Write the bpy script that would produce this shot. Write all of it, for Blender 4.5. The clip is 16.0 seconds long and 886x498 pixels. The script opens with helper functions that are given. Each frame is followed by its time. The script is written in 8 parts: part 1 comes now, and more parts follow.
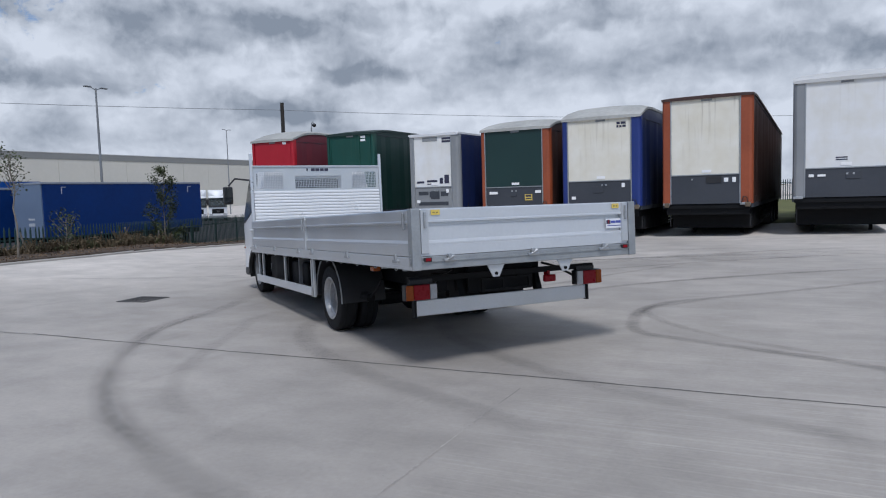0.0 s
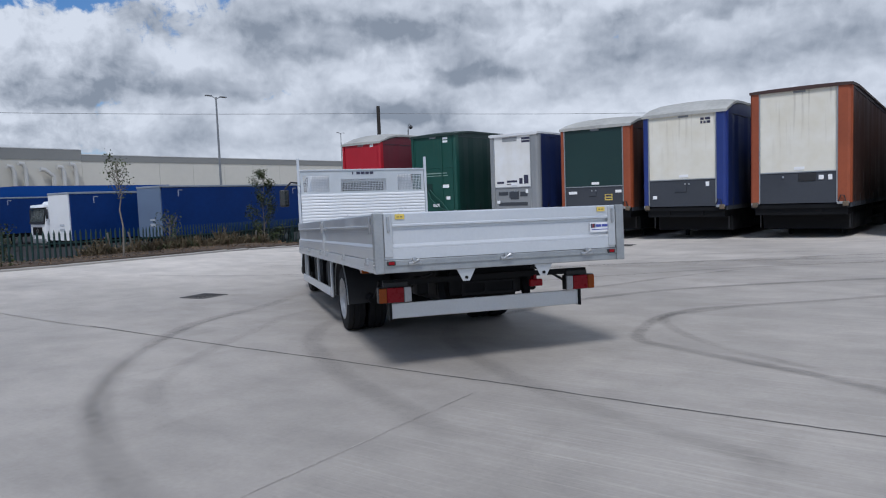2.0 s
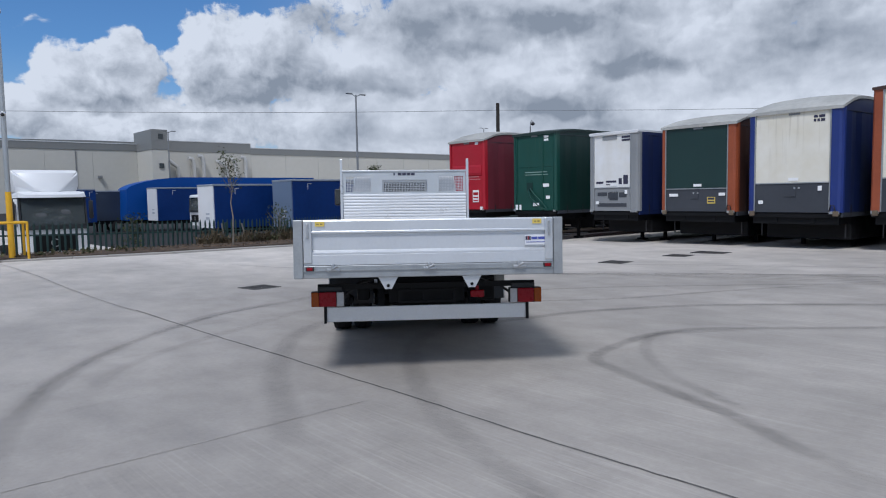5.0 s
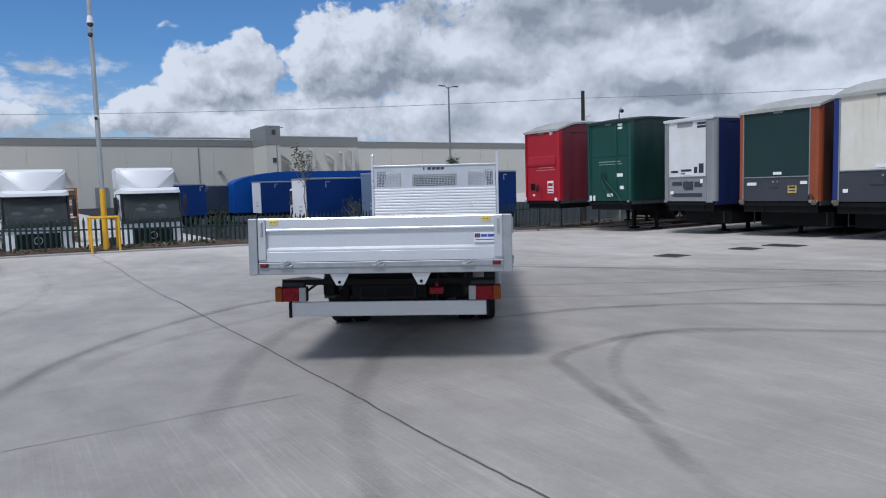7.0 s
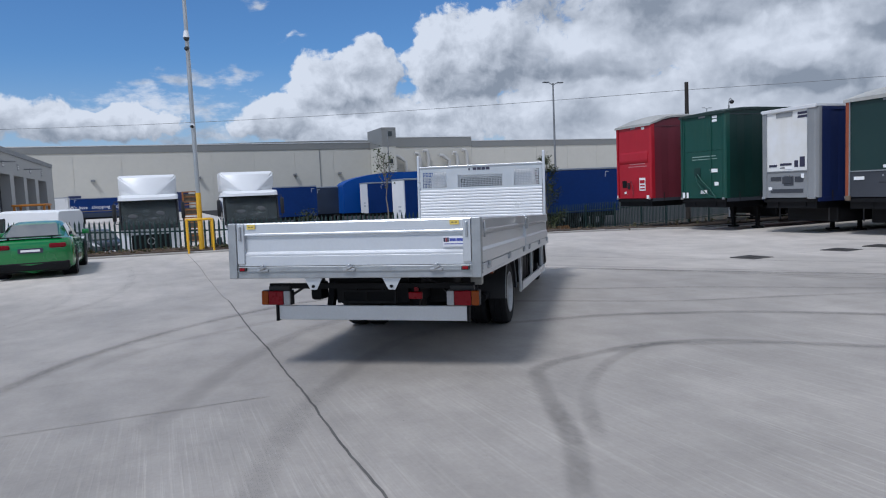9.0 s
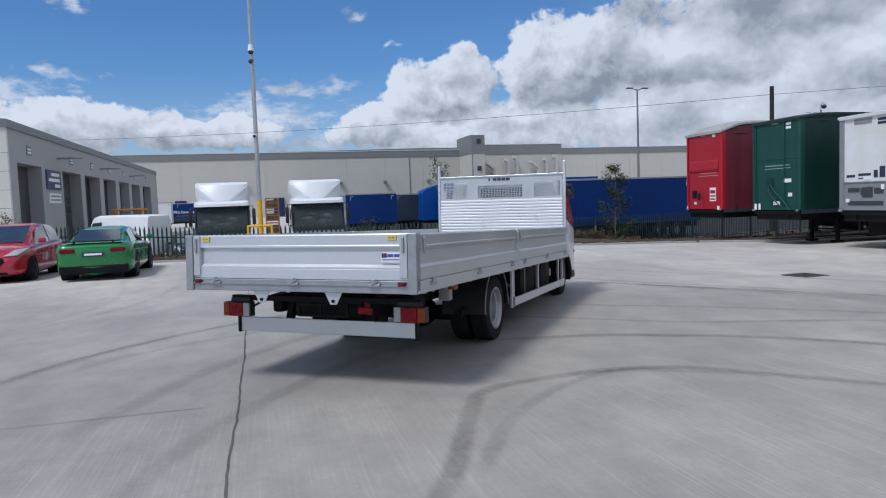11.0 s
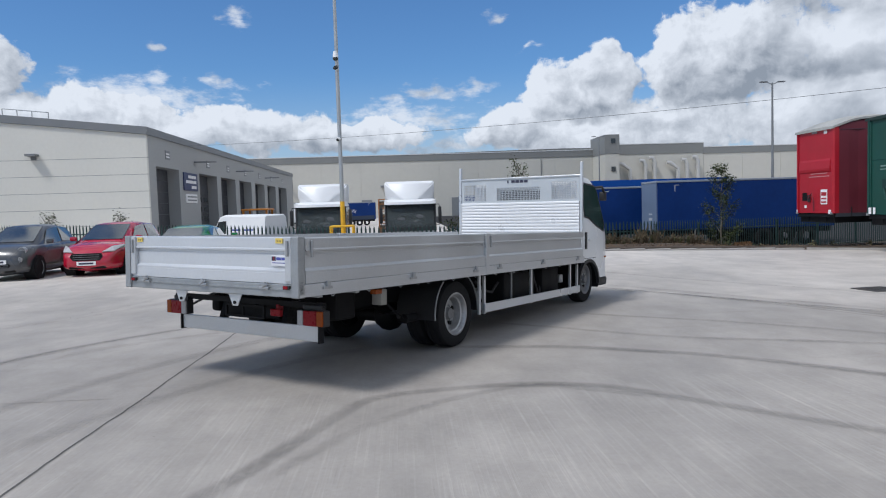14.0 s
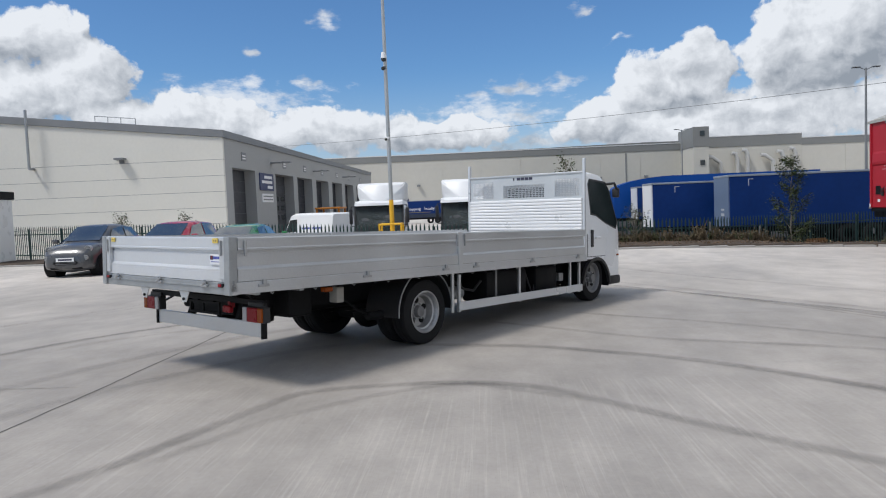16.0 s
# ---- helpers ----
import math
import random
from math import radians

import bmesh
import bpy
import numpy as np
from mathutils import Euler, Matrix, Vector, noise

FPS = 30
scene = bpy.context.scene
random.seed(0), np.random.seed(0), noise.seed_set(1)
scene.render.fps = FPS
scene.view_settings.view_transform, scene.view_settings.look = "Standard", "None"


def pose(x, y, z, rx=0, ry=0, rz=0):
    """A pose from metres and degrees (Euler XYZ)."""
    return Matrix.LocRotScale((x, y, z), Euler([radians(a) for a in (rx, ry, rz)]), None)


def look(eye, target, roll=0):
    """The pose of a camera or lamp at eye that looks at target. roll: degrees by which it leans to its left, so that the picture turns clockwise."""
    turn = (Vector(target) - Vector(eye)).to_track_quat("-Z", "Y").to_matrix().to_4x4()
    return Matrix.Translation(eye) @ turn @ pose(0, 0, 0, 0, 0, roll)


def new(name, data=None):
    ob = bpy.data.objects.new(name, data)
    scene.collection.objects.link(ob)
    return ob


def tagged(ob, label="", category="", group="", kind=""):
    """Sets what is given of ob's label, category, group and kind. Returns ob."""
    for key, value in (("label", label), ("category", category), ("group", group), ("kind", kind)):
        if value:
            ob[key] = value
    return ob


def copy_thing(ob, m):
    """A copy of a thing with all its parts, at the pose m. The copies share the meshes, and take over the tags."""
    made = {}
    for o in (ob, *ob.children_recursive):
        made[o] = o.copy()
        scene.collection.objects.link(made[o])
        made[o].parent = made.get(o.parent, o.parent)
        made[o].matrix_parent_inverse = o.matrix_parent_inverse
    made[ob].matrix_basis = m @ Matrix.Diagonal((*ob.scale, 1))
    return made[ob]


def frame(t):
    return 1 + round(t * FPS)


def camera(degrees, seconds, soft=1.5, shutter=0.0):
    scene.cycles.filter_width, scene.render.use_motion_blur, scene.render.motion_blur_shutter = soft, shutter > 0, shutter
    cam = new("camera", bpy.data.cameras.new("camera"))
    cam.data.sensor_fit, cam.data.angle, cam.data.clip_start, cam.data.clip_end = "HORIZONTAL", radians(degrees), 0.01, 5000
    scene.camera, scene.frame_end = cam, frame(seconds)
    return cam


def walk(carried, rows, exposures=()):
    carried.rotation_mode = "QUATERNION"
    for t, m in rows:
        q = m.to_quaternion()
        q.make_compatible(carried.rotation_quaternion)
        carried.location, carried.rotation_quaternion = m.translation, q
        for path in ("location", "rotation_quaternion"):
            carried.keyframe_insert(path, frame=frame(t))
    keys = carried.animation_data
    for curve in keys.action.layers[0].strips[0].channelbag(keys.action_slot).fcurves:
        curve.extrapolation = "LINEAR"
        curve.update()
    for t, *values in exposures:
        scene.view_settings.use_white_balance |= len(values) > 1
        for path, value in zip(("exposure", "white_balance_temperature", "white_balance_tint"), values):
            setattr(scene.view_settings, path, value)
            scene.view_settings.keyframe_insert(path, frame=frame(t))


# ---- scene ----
cam = camera(65.3, 16.0, soft=1.1)
METRES, EYE, TILT, LEAN, TURN = 10.0, 1.5, 0.0, 0.0, 25.2
PATH = [
    (0, (0.334, 0.435, 1.49), (-0.583, 2.205, 1.329), -1.7),
    (0.5, (0.66, 0.519, 1.486), (-0.337, 2.247, 1.349), -1.9),
    (1, (0.902, 0.68, 1.489), (-0.165, 2.363, 1.322), -2.1),
    (1.5, (1.14, 0.848, 1.506), (0.021, 2.499, 1.357), -1.5),
    (2, (1.407, 1.047, 1.492), (0.211, 2.643, 1.34), -2.1),
    (2.5, (1.676, 1.244, 1.515), (0.411, 2.783, 1.34), -2.2),
    (3, (1.903, 1.471, 1.523), (0.588, 2.971, 1.375), -2.0),
    (3.5, (2.17, 1.671, 1.53), (0.806, 3.127, 1.398), -2.1),
    (4, (2.427, 1.88, 1.555), (1.004, 3.278, 1.409), -1.3),
    (6.5, (3.437, 3.184, 1.572), (1.802, 4.325, 1.413), -1.9),
    (7, (3.677, 3.461, 1.597), (1.987, 4.514, 1.421), -1.7),
    (7.5, (3.804, 3.754, 1.573), (2.072, 4.739, 1.402), -1.8),
    (8, (3.92, 4.055, 1.59), (2.154, 4.978, 1.429), -2.3),
    (8.5, (4.063, 4.372, 1.603), (2.254, 5.207, 1.433), -2.2),
    (9, (4.114, 4.668, 1.589), (2.269, 5.421, 1.421), -2.5),
    (9.5, (4.148, 4.972, 1.606), (2.276, 5.659, 1.452), -2.6),
    (12, (4.479, 6.591, 1.595), (2.522, 6.977, 1.453), -1.4),
    (12.5, (4.487, 6.929, 1.577), (2.518, 7.252, 1.44), -1.4),
    (13, (4.509, 7.261, 1.576), (2.527, 7.502, 1.462), -2.4),
    (13.5, (4.594, 7.631, 1.582), (2.604, 7.777, 1.449), -1.8),
    (14, (4.558, 7.964, 1.56), (2.565, 8.082, 1.439), -1.8),
    (14.5, (4.605, 8.306, 1.565), (2.608, 8.375, 1.484), -1.8),
    (15, (4.653, 8.656, 1.561), (2.656, 8.638, 1.454), -1.4),
    (15.5, (4.633, 8.981, 1.533), (2.637, 8.913, 1.413), -1.7),
    (16, (4.631, 9.304, 1.536), (2.639, 9.175, 1.415), -2.3),
]
walk(
    cam,
    [(t, look(eye, target, roll)) for t, eye, target, roll in PATH],
    exposures=[(0.0, -0.29, 5790, 12), (9.0, -0.26, 5740, 12), (12.5, -0.19, 5770, 12), (14.5, -0.07, 6050, 11), (16.0, -0.04, 6230, 11)],
)

# ---------------------------------------------------------------- world and sun
SUN_FROM = Vector((0.49, -0.80, 1.42)).normalized()
SUN_ELEV = math.asin(SUN_FROM.z)
world = bpy.data.worlds.new("sky")
scene.world = world
world.use_nodes = True
wn, wl = world.node_tree.nodes, world.node_tree.links
wn.clear()


def wnode(kind, **values):
    n = wn.new(kind)
    for key, value in values.items():
        if key in n.inputs:
            n.inputs[key].default_value = value
    return n


def wmath(op, a, b=None, c=None, clamp=False):
    n = wn.new("ShaderNodeMath")
    n.operation, n.use_clamp = op, clamp
    for i, v in enumerate((a, b, c)):
        if v is None:
            continue
        if isinstance(v, (int, float)):
            n.inputs[i].default_value = v
        else:
            wl.new(v, n.inputs[i])
    return n.outputs[0]


def wramp(x, lo, hi):
    n = wn.new("ShaderNodeMapRange")
    n.interpolation_type = "SMOOTHSTEP"
    for i, v in enumerate((x, lo, hi)):
        if isinstance(v, (int, float)):
            n.inputs[i].default_value = v
        else:
            wl.new(v, n.inputs[i])
    return n.outputs[0]


def wmix(f, a, b):
    n = wn.new("ShaderNodeMix")
    n.data_type = "RGBA"
    for i, v in ((0, f), (6, a), (7, b)):
        if isinstance(v, (tuple, float, int)):
            n.inputs[i].default_value = v
        else:
            wl.new(v, n.inputs[i])
    return n.outputs[2]


sky = wn.new("ShaderNodeTexSky")
sky.sky_type, sky.sun_disc = "NISHITA", False
sky.sun_elevation = SUN_ELEV
sky.sun_rotation = math.atan2(SUN_FROM.x, SUN_FROM.y)
sky.air_density, sky.dust_density, sky.ozone_density = 1.0, 0.6, 1.6
tc = wn.new("ShaderNodeTexCoord")
sep = wn.new("ShaderNodeSeparateXYZ")
wl.new(tc.outputs["Generated"], sep.inputs[0])
dx, dy, dz = sep.outputs
# cumulus: heaps over the view directions, with lit tops and grey undersides
def cloud_heaps(lift):
    mp = wn.new("ShaderNodeMapping")
    mp.inputs["Location"].default_value = (0.35, 0.62, 0.20 + lift)
    mp.inputs["Scale"].default_value = (1, 1, 1.75)
    wl.new(tc.outputs["Generated"], mp.inputs[0])
    heap = wnode("ShaderNodeTexNoise", Scale=4.3, Detail=4.5, Roughness=0.50, Distortion=0.0)
    wl.new(mp.outputs[0], heap.inputs["Vector"])
    warp = wnode("ShaderNodeTexNoise", Scale=9.0, Detail=3.0)
    wl.new(mp.outputs[0], warp.inputs["Vector"])
    add = wn.new("ShaderNodeVectorMath")
    add.operation = "MULTIPLY_ADD"
    wl.new(warp.outputs["Color"], add.inputs[0])
    add.inputs[1].default_value = (0.10, 0.10, 0.10)
    wl.new(mp.outputs[0], add.inputs[2])
    tuft = wnode("ShaderNodeTexVoronoi", Scale=15.0, Smoothness=0.6)
    tuft.feature = "SMOOTH_F1"
    wl.new(add.outputs[0], tuft.inputs["Vector"])
    tuft2 = wnode("ShaderNodeTexVoronoi", Scale=38.0, Smoothness=0.6)
    tuft2.feature = "SMOOTH_F1"
    wl.new(add.outputs[0], tuft2.inputs["Vector"])
    lumps = wmath("ADD", wmath("MULTIPLY", tuft.outputs["Distance"], -0.22), wmath("MULTIPLY", tuft2.outputs["Distance"], -0.11))
    return wmath("ADD", wmath("ADD", heap.outputs["Fac"], lumps), 0.135)


# cloud banks by heading (degrees from west, turning north) and height over the horizon: centre, half width, half height
BANKS = [
    (-34.0, 13.0, 3.5, 1.7), (-30.4, 13.9, 1.3, 0.7), (-30.3, 10.3, 3.3, 2.8), (-33.9, 9.1, 4.5, 2.1), (-23.5, 7.3, 8.2, 2.0), (-13.1, 6.8, 7.4, 1.7),
    (-4.4, 6.0, 6.6, 1.5), (9.1, 6.2, 3.5, 1.6), (12.4, 8.5, 2.4, 2.2), (16.4, 9.2, 3.2, 2.6),
    (19.3, 5.8, 10.7, 2.5), (24.6, 10.0, 3.9, 3.8), (22.3, 10.9, 2.5, 2.6), (27.6, 11.2, 3.1, 3.3), (46.8, 9.3, 19.0, 9.0), (37.0, 6.5, 9.0, 5.0), (62.0, 11.0, 23.0, 9.0), (88.0, 9.1, 22.0, 9.0),
]
WISPS = [(-18.5, 13.0, 0.9, 0.8), (-12.7, 14.9, 1.6, 0.9), (-18.9, 10.6, 1.8, 1.1), (-13.9, 10.6, 2.0, 0.9), (3.1, 9.6, 4.6, 1.2), (-0.3, 8.9, 2.6, 1.4), (11.2, 12.4, 2.0, 0.5), (8.7, 15.2, 1.8, 0.6), (1.0, 7.3, 10.0, 2.2), (6.5, 9.4, 2.8, 0.8), (-20.0, 9.2, 12.0, 2.2), (4.0, 5.0, 9.0, 1.5)]
BASES = [(45.5, 12.9, 9.6, 2.0), (36.0, 9.3, 6.6, 1.2), (59.3, 13.6, 4.5, 1.6), (92.8, 9.8, 4.5, 1.6), (55.5, 9.6, 5.0, 1.0), (31.4, 13.8, 3.0, 1.4), (49.8, 7.0, 5.0, 1.0), (75.0, 13.4, 7.0, 1.3), (24.6, 8.6, 4.2, 1.6), (15.5, 7.4, 2.4, 0.8)]
heading = wmath("DEGREES", wmath("ARCTAN2", dy, wmath("MULTIPLY", dx, -1.0)))
height = wmath("DEGREES", wmath("ARCSINE", dz))
spot = wn.new("ShaderNodeCombineXYZ")
wl.new(heading, spot.inputs[0])
wl.new(height, spot.inputs[1])


def wvec(op, a, b=None, c=None):
    n = wn.new("ShaderNodeVectorMath")
    n.operation = op
    for i, v in enumerate((a, b, c)):
        if isinstance(v, tuple):
            n.inputs[i].default_value = v
        elif v is not None:
            wl.new(v, n.inputs[i])
    return n


def wnoise(at, scale, detail, rough=0.55, kind="ShaderNodeTexNoise"):
    n = wnode(kind, Scale=scale, Detail=detail, Roughness=rough)
    wl.new(at, n.inputs["Vector"])
    return n


# the outlines billow: the spot is pushed about by lumps of three sizes
push = wvec("SUBTRACT", wnoise(spot.outputs[0], 0.30, 2.0).outputs["Color"], (0.5, 0.5, 0.5)).outputs[0]
spot_w = wvec("MULTIPLY_ADD", push, (5.0, 3.2, 0.0), spot.outputs[0]).outputs[0]
spot_b = wvec("MULTIPLY_ADD", push, (1.6, 1.0, 0.0), spot.outputs[0]).outputs[0]


def bank_distance(banks, at, soft=0.35):
    far = None
    for u0, v0, ru, rv in banks:
        scaled = wvec("MULTIPLY_ADD", at, (1 / ru, 1 / rv, 0.0), (-u0 / ru, -v0 / rv, 0.0)).outputs[0]
        one = wvec("LENGTH", scaled).outputs["Value"]
        far = one if far is None else wmath("SMOOTH_MIN", far, one, soft)
    return far


def billows(at):
    total = None
    for scale, gain in ((0.19, 0.34), (0.42, 0.28), (0.95, 0.18), (2.2, 0.09)):
        v = wnode("ShaderNodeTexVoronoi", Scale=scale, Smoothness=0.45)
        v.feature = "SMOOTH_F1"
        wl.new(at, v.inputs["Vector"])
        g = wmath("MULTIPLY", v.outputs["Distance"], -gain)
        total = g if total is None else wmath("ADD", total, g)
    fine = wnoise(at, 1.6, 6.0, 0.62).outputs["Fac"]
    return wmath("ADD", wmath("MULTIPLY_ADD", fine, 0.40, 0.235), total)


def cloud_density(at, fine_at):
    near = wmath("MULTIPLY", wmath("SUBTRACT", 1.0, bank_distance(BANKS, at)), 0.75, clamp=False)
    near = wmath("MINIMUM", wmath("MAXIMUM", near, -0.9), 0.42)
    return wmath("ADD", near, billows(fine_at))


side = wramp(heading, 24.0, 36.0)
aside = wmath("MAXIMUM", wmath("MAXIMUM", wramp(heading, -38.0, -46.0), wramp(heading, 100.0, 112.0)), wramp(height, 16.5, 21.0))
heaps = cloud_heaps(0.0)
above = cloud_heaps(0.075)
dens_in = cloud_density(spot_w, spot_b)
dens_up = cloud_density(*[wvec("ADD", p, (-0.75, 0.75, 0.0)).outputs[0] for p in (spot_w, spot_b)])
wide = wnode("ShaderNodeTexNoise", Scale=2.3, Detail=3.0)
wl.new(tc.outputs["Generated"], wide.inputs["Vector"])
cover = wmath("ADD", wmath("MULTIPLY", wramp(dy, 0.25, 0.62), 0.15), wmath("MULTIPLY_ADD", wide.outputs["Fac"], 0.24, -0.10))
dens_out = wmath("MULTIPLY", wmath("SUBTRACT", wmath("ADD", heaps, cover), 0.50), 3.0)
dens = wmath("ADD", wmath("MULTIPLY", dens_out, aside), wmath("MULTIPLY", dens_in, wmath("SUBTRACT", 1.0, aside)))
alpha = wramp(dens, -0.045, 0.11)
# small gaps of blue in the closed part of the cover
gaps = wramp(wnoise(wvec("MULTIPLY", spot_b, (1.0, 1.8, 1.0)).outputs[0], 0.21, 5.0, 0.6).outputs["Fac"], 0.69, 0.77)
alpha = wmath("MULTIPLY", alpha, wmath("MULTIPLY_ADD", gaps, -0.75, 1.0))
wisp = wmath("ADD", wmath("SUBTRACT", 0.7, bank_distance(WISPS, spot_w)), wmath("MULTIPLY_ADD", wnoise(wvec("MULTIPLY", spot.outputs[0], (0.6, 1.4, 1.0)).outputs[0], 0.9, 6.0, 0.65).outputs["Fac"], 1.8, -0.9))
wisp = wmath("MULTIPLY", wramp(wisp, 0.0, 0.75), wmath("MULTIPLY", wmath("SUBTRACT", 1.0, aside), 0.85))
alpha = wmath("MAXIMUM", alpha, wisp)
# light falls from the south-east: edges turned that way are bright, undersides grey
lit_in = wmath("MULTIPLY_ADD", wmath("SUBTRACT", dens_in, dens_up), wmath("MULTIPLY_ADD", side, -0.70, 1.45), wmath("MULTIPLY_ADD", side, 0.03, 0.63))
lit_out = wmath("MULTIPLY_ADD", wmath("SUBTRACT", heaps, above), 3.6, 0.6)
lit = wmath("ADD", wmath("MULTIPLY", lit_out, aside), wmath("MULTIPLY", lit_in, wmath("SUBTRACT", 1.0, aside)))
streaks = wnoise(wvec("MULTIPLY", spot_b, (0.70, 1.25, 1.0)).outputs[0], 0.20, 3.0, 0.50).outputs["Fac"]
base = wmath("ADD", wmath("SUBTRACT", 1.0, bank_distance(BASES, spot_w, 0.25)), wmath("MULTIPLY_ADD", wnoise(spot_b, 0.5, 4.0).outputs["Fac"], 1.6, -0.8))
base = wmath("MULTIPLY", wramp(base, -0.25, 0.55), wmath("SUBTRACT", 1.0, aside))
lit = wmath("ADD", lit, wmath("MULTIPLY", wmath("MULTIPLY_ADD", streaks, 2.4, -1.13), wmath("MULTIPLY_ADD", side, 0.65, 0.35)))
lit = wmath("SUBTRACT", lit, wmath("MULTIPLY", base, 0.40))
lit = wmath("SUBTRACT", lit, wmath("MULTIPLY", wmath("MULTIPLY", wramp(dens, 0.10, 0.55), side), 0.10), clamp=True)
cloud = wmix(lit, (0.45, 0.50, 0.56, 1), (1.22, 1.25, 1.27, 1))
blue = wn.new("ShaderNodeVectorMath")
blue.operation = "MULTIPLY"
wl.new(sky.outputs[0], blue.inputs[0])
blue.inputs[1].default_value = (0.092, 0.132, 0.168)
haze = wramp(dz, 0.20, -0.02)
clear = wmix(wmath("ADD", wmath("MULTIPLY", haze, 0.72), wmath("MULTIPLY", side, 0.20), clamp=True), blue.outputs[0], (0.78, 0.87, 0.98, 1))
both = wmix(alpha, clear, cloud)
back = wn.new("ShaderNodeBackground")
wl.new(both, back.inputs[0])
back.inputs[1].default_value = 0.69
wout = wn.new("ShaderNodeOutputWorld")
wl.new(back.outputs[0], wout.inputs[0])

sun = new("sun", bpy.data.lights.new("sun", "SUN"))
sun.data.energy, sun.data.angle, sun.data.color = 2.9, radians(12.0), (1.0, 0.945, 0.86)
sun.matrix_world = look(SUN_FROM * 60, (0, 0, 0))


# ---------------------------------------------------------------- materials
def material(name, base, rough=0.5, metal=0.0, vary=0.12, scale=3.0, fine=40.0, bump=0.0, stretch=(1, 1, 1), spec=0.5, local=False, coat=0.0, island=0.0):
    """A painted, metal or mineral surface: base colour with blotches and grain, uneven gloss and fine relief."""
    m = bpy.data.materials.new(name)
    m.use_nodes = True
    nodes, links = m.node_tree.nodes, m.node_tree.links
    p = nodes["Principled BSDF"]
    p.inputs["Metallic"].default_value, p.inputs["Specular IOR Level"].default_value = metal, spec
    p.inputs["Coat Weight"].default_value = coat
    if local:
        where = nodes.new("ShaderNodeTexCoord").outputs["Object"]
    else:
        where = nodes.new("ShaderNodeNewGeometry").outputs["Position"]
    mp = nodes.new("ShaderNodeMapping")
    mp.inputs["Scale"].default_value = stretch
    links.new(where, mp.inputs[0])
    fac = []
    for sc, det in ((scale, 4.0), (fine, 3.0)):
        n = nodes.new("ShaderNodeTexNoise")
        n.inputs["Scale"].default_value, n.inputs["Detail"].default_value = sc, det
        links.new(mp.outputs[0], n.inputs["Vector"])
        fac.append(n.outputs["Fac"])
    mixed = nodes.new("ShaderNodeMath")
    mixed.operation = "MULTIPLY_ADD"
    links.new(fac[0], mixed.inputs[0])
    mixed.inputs[1].default_value = 0.65
    half = nodes.new("ShaderNodeMath")
    half.operation = "MULTIPLY"
    links.new(fac[1], half.inputs[0])
    half.inputs[1].default_value = 0.35
    links.new(half.outputs[0], mixed.inputs[2])
    value = mixed.outputs[0]
    if island:
        info = nodes.new("ShaderNodeObjectInfo")
        ad = nodes.new("ShaderNodeMath")
        ad.operation = "MULTIPLY_ADD"
        links.new(info.outputs["Random"], ad.inputs[0])
        ad.inputs[1].default_value = island
        links.new(value, ad.inputs[2])
        value = ad.outputs[0]
    ramp = nodes.new("ShaderNodeMapRange")
    links.new(value, ramp.inputs[0])
    ramp.inputs[1].default_value, ramp.inputs[2].default_value = 0.3, 0.7 + island
    mix = nodes.new("ShaderNodeMix")
    mix.data_type = "RGBA"
    links.new(ramp.outputs[0], mix.inputs[0])
    mix.inputs[6].default_value = (*[c * (1 - vary) for c in base], 1)
    mix.inputs[7].default_value = (*[min(1, c * (1 + vary)) for c in base], 1)
    links.new(mix.outputs[2], p.inputs["Base Color"])
    rr = nodes.new("ShaderNodeMapRange")
    links.new(fac[0], rr.inputs[0])
    rr.inputs[1].default_value, rr.inputs[2].default_value = 0.3, 0.7
    rr.inputs[3].default_value, rr.inputs[4].default_value = max(0.02, rough - 0.07), min(1, rough + 0.09)
    links.new(rr.outputs[0], p.inputs["Roughness"])
    if bump:
        b = nodes.new("ShaderNodeBump")
        b.inputs["Strength"].default_value, b.inputs["Distance"].default_value = bump, 0.01
        links.new(fac[1], b.inputs["Height"])
        links.new(b.outputs[0], p.inputs["Normal"])
    return m


def glow_free_lens(name, colour, rough=0.12):
    return material(name, colour, rough, 0.0, 0.15, 30, 120, spec=0.22)


def glass_material(name, colour, rough=0.03, gloss=1.0, coat=0.5):
    m = bpy.data.materials.new(name)
    m.use_nodes = True
    p = m.node_tree.nodes["Principled BSDF"]
    p.inputs["Base Color"].default_value = (*colour, 1)
    p.inputs["Roughness"].default_value = rough
    p.inputs["Transmission Weight"].default_value = 0.85
    p.inputs["IOR"].default_value = 1.1
    p.inputs["Specular IOR Level"].default_value = gloss
    p.inputs["Coat Weight"].default_value = coat
    return m


MAT = {}


def paint(name, colour, rough=0.35, **kw):
    if name not in MAT:
        MAT[name] = material(name, colour, rough, **kw)
    return MAT[name]


ALU = paint("mill_aluminium", (0.58, 0.595, 0.61), 0.36, metal=0.68, vary=0.09, scale=1.3, fine=60, stretch=(1, 1, 1))
ALU_WHITE = paint("bright_aluminium", (0.62, 0.64, 0.665), 0.32, metal=0.52, vary=0.06, scale=2.0)
GALV = paint("galvanised_steel", (0.36, 0.375, 0.385), 0.45, metal=0.7, vary=0.14, scale=9, fine=70)
STEEL = paint("plain_steel", (0.42, 0.43, 0.44), 0.4, metal=0.8, vary=0.2, scale=6)
BLACK = paint("black_chassis_paint", (0.007, 0.0073, 0.0085), 0.6, vary=0.4, scale=4, spec=0.18)
RUBBER = paint("tyre_rubber", (0.016, 0.016, 0.017), 0.85, vary=0.3, scale=8, fine=90, bump=0.3, spec=0.2)
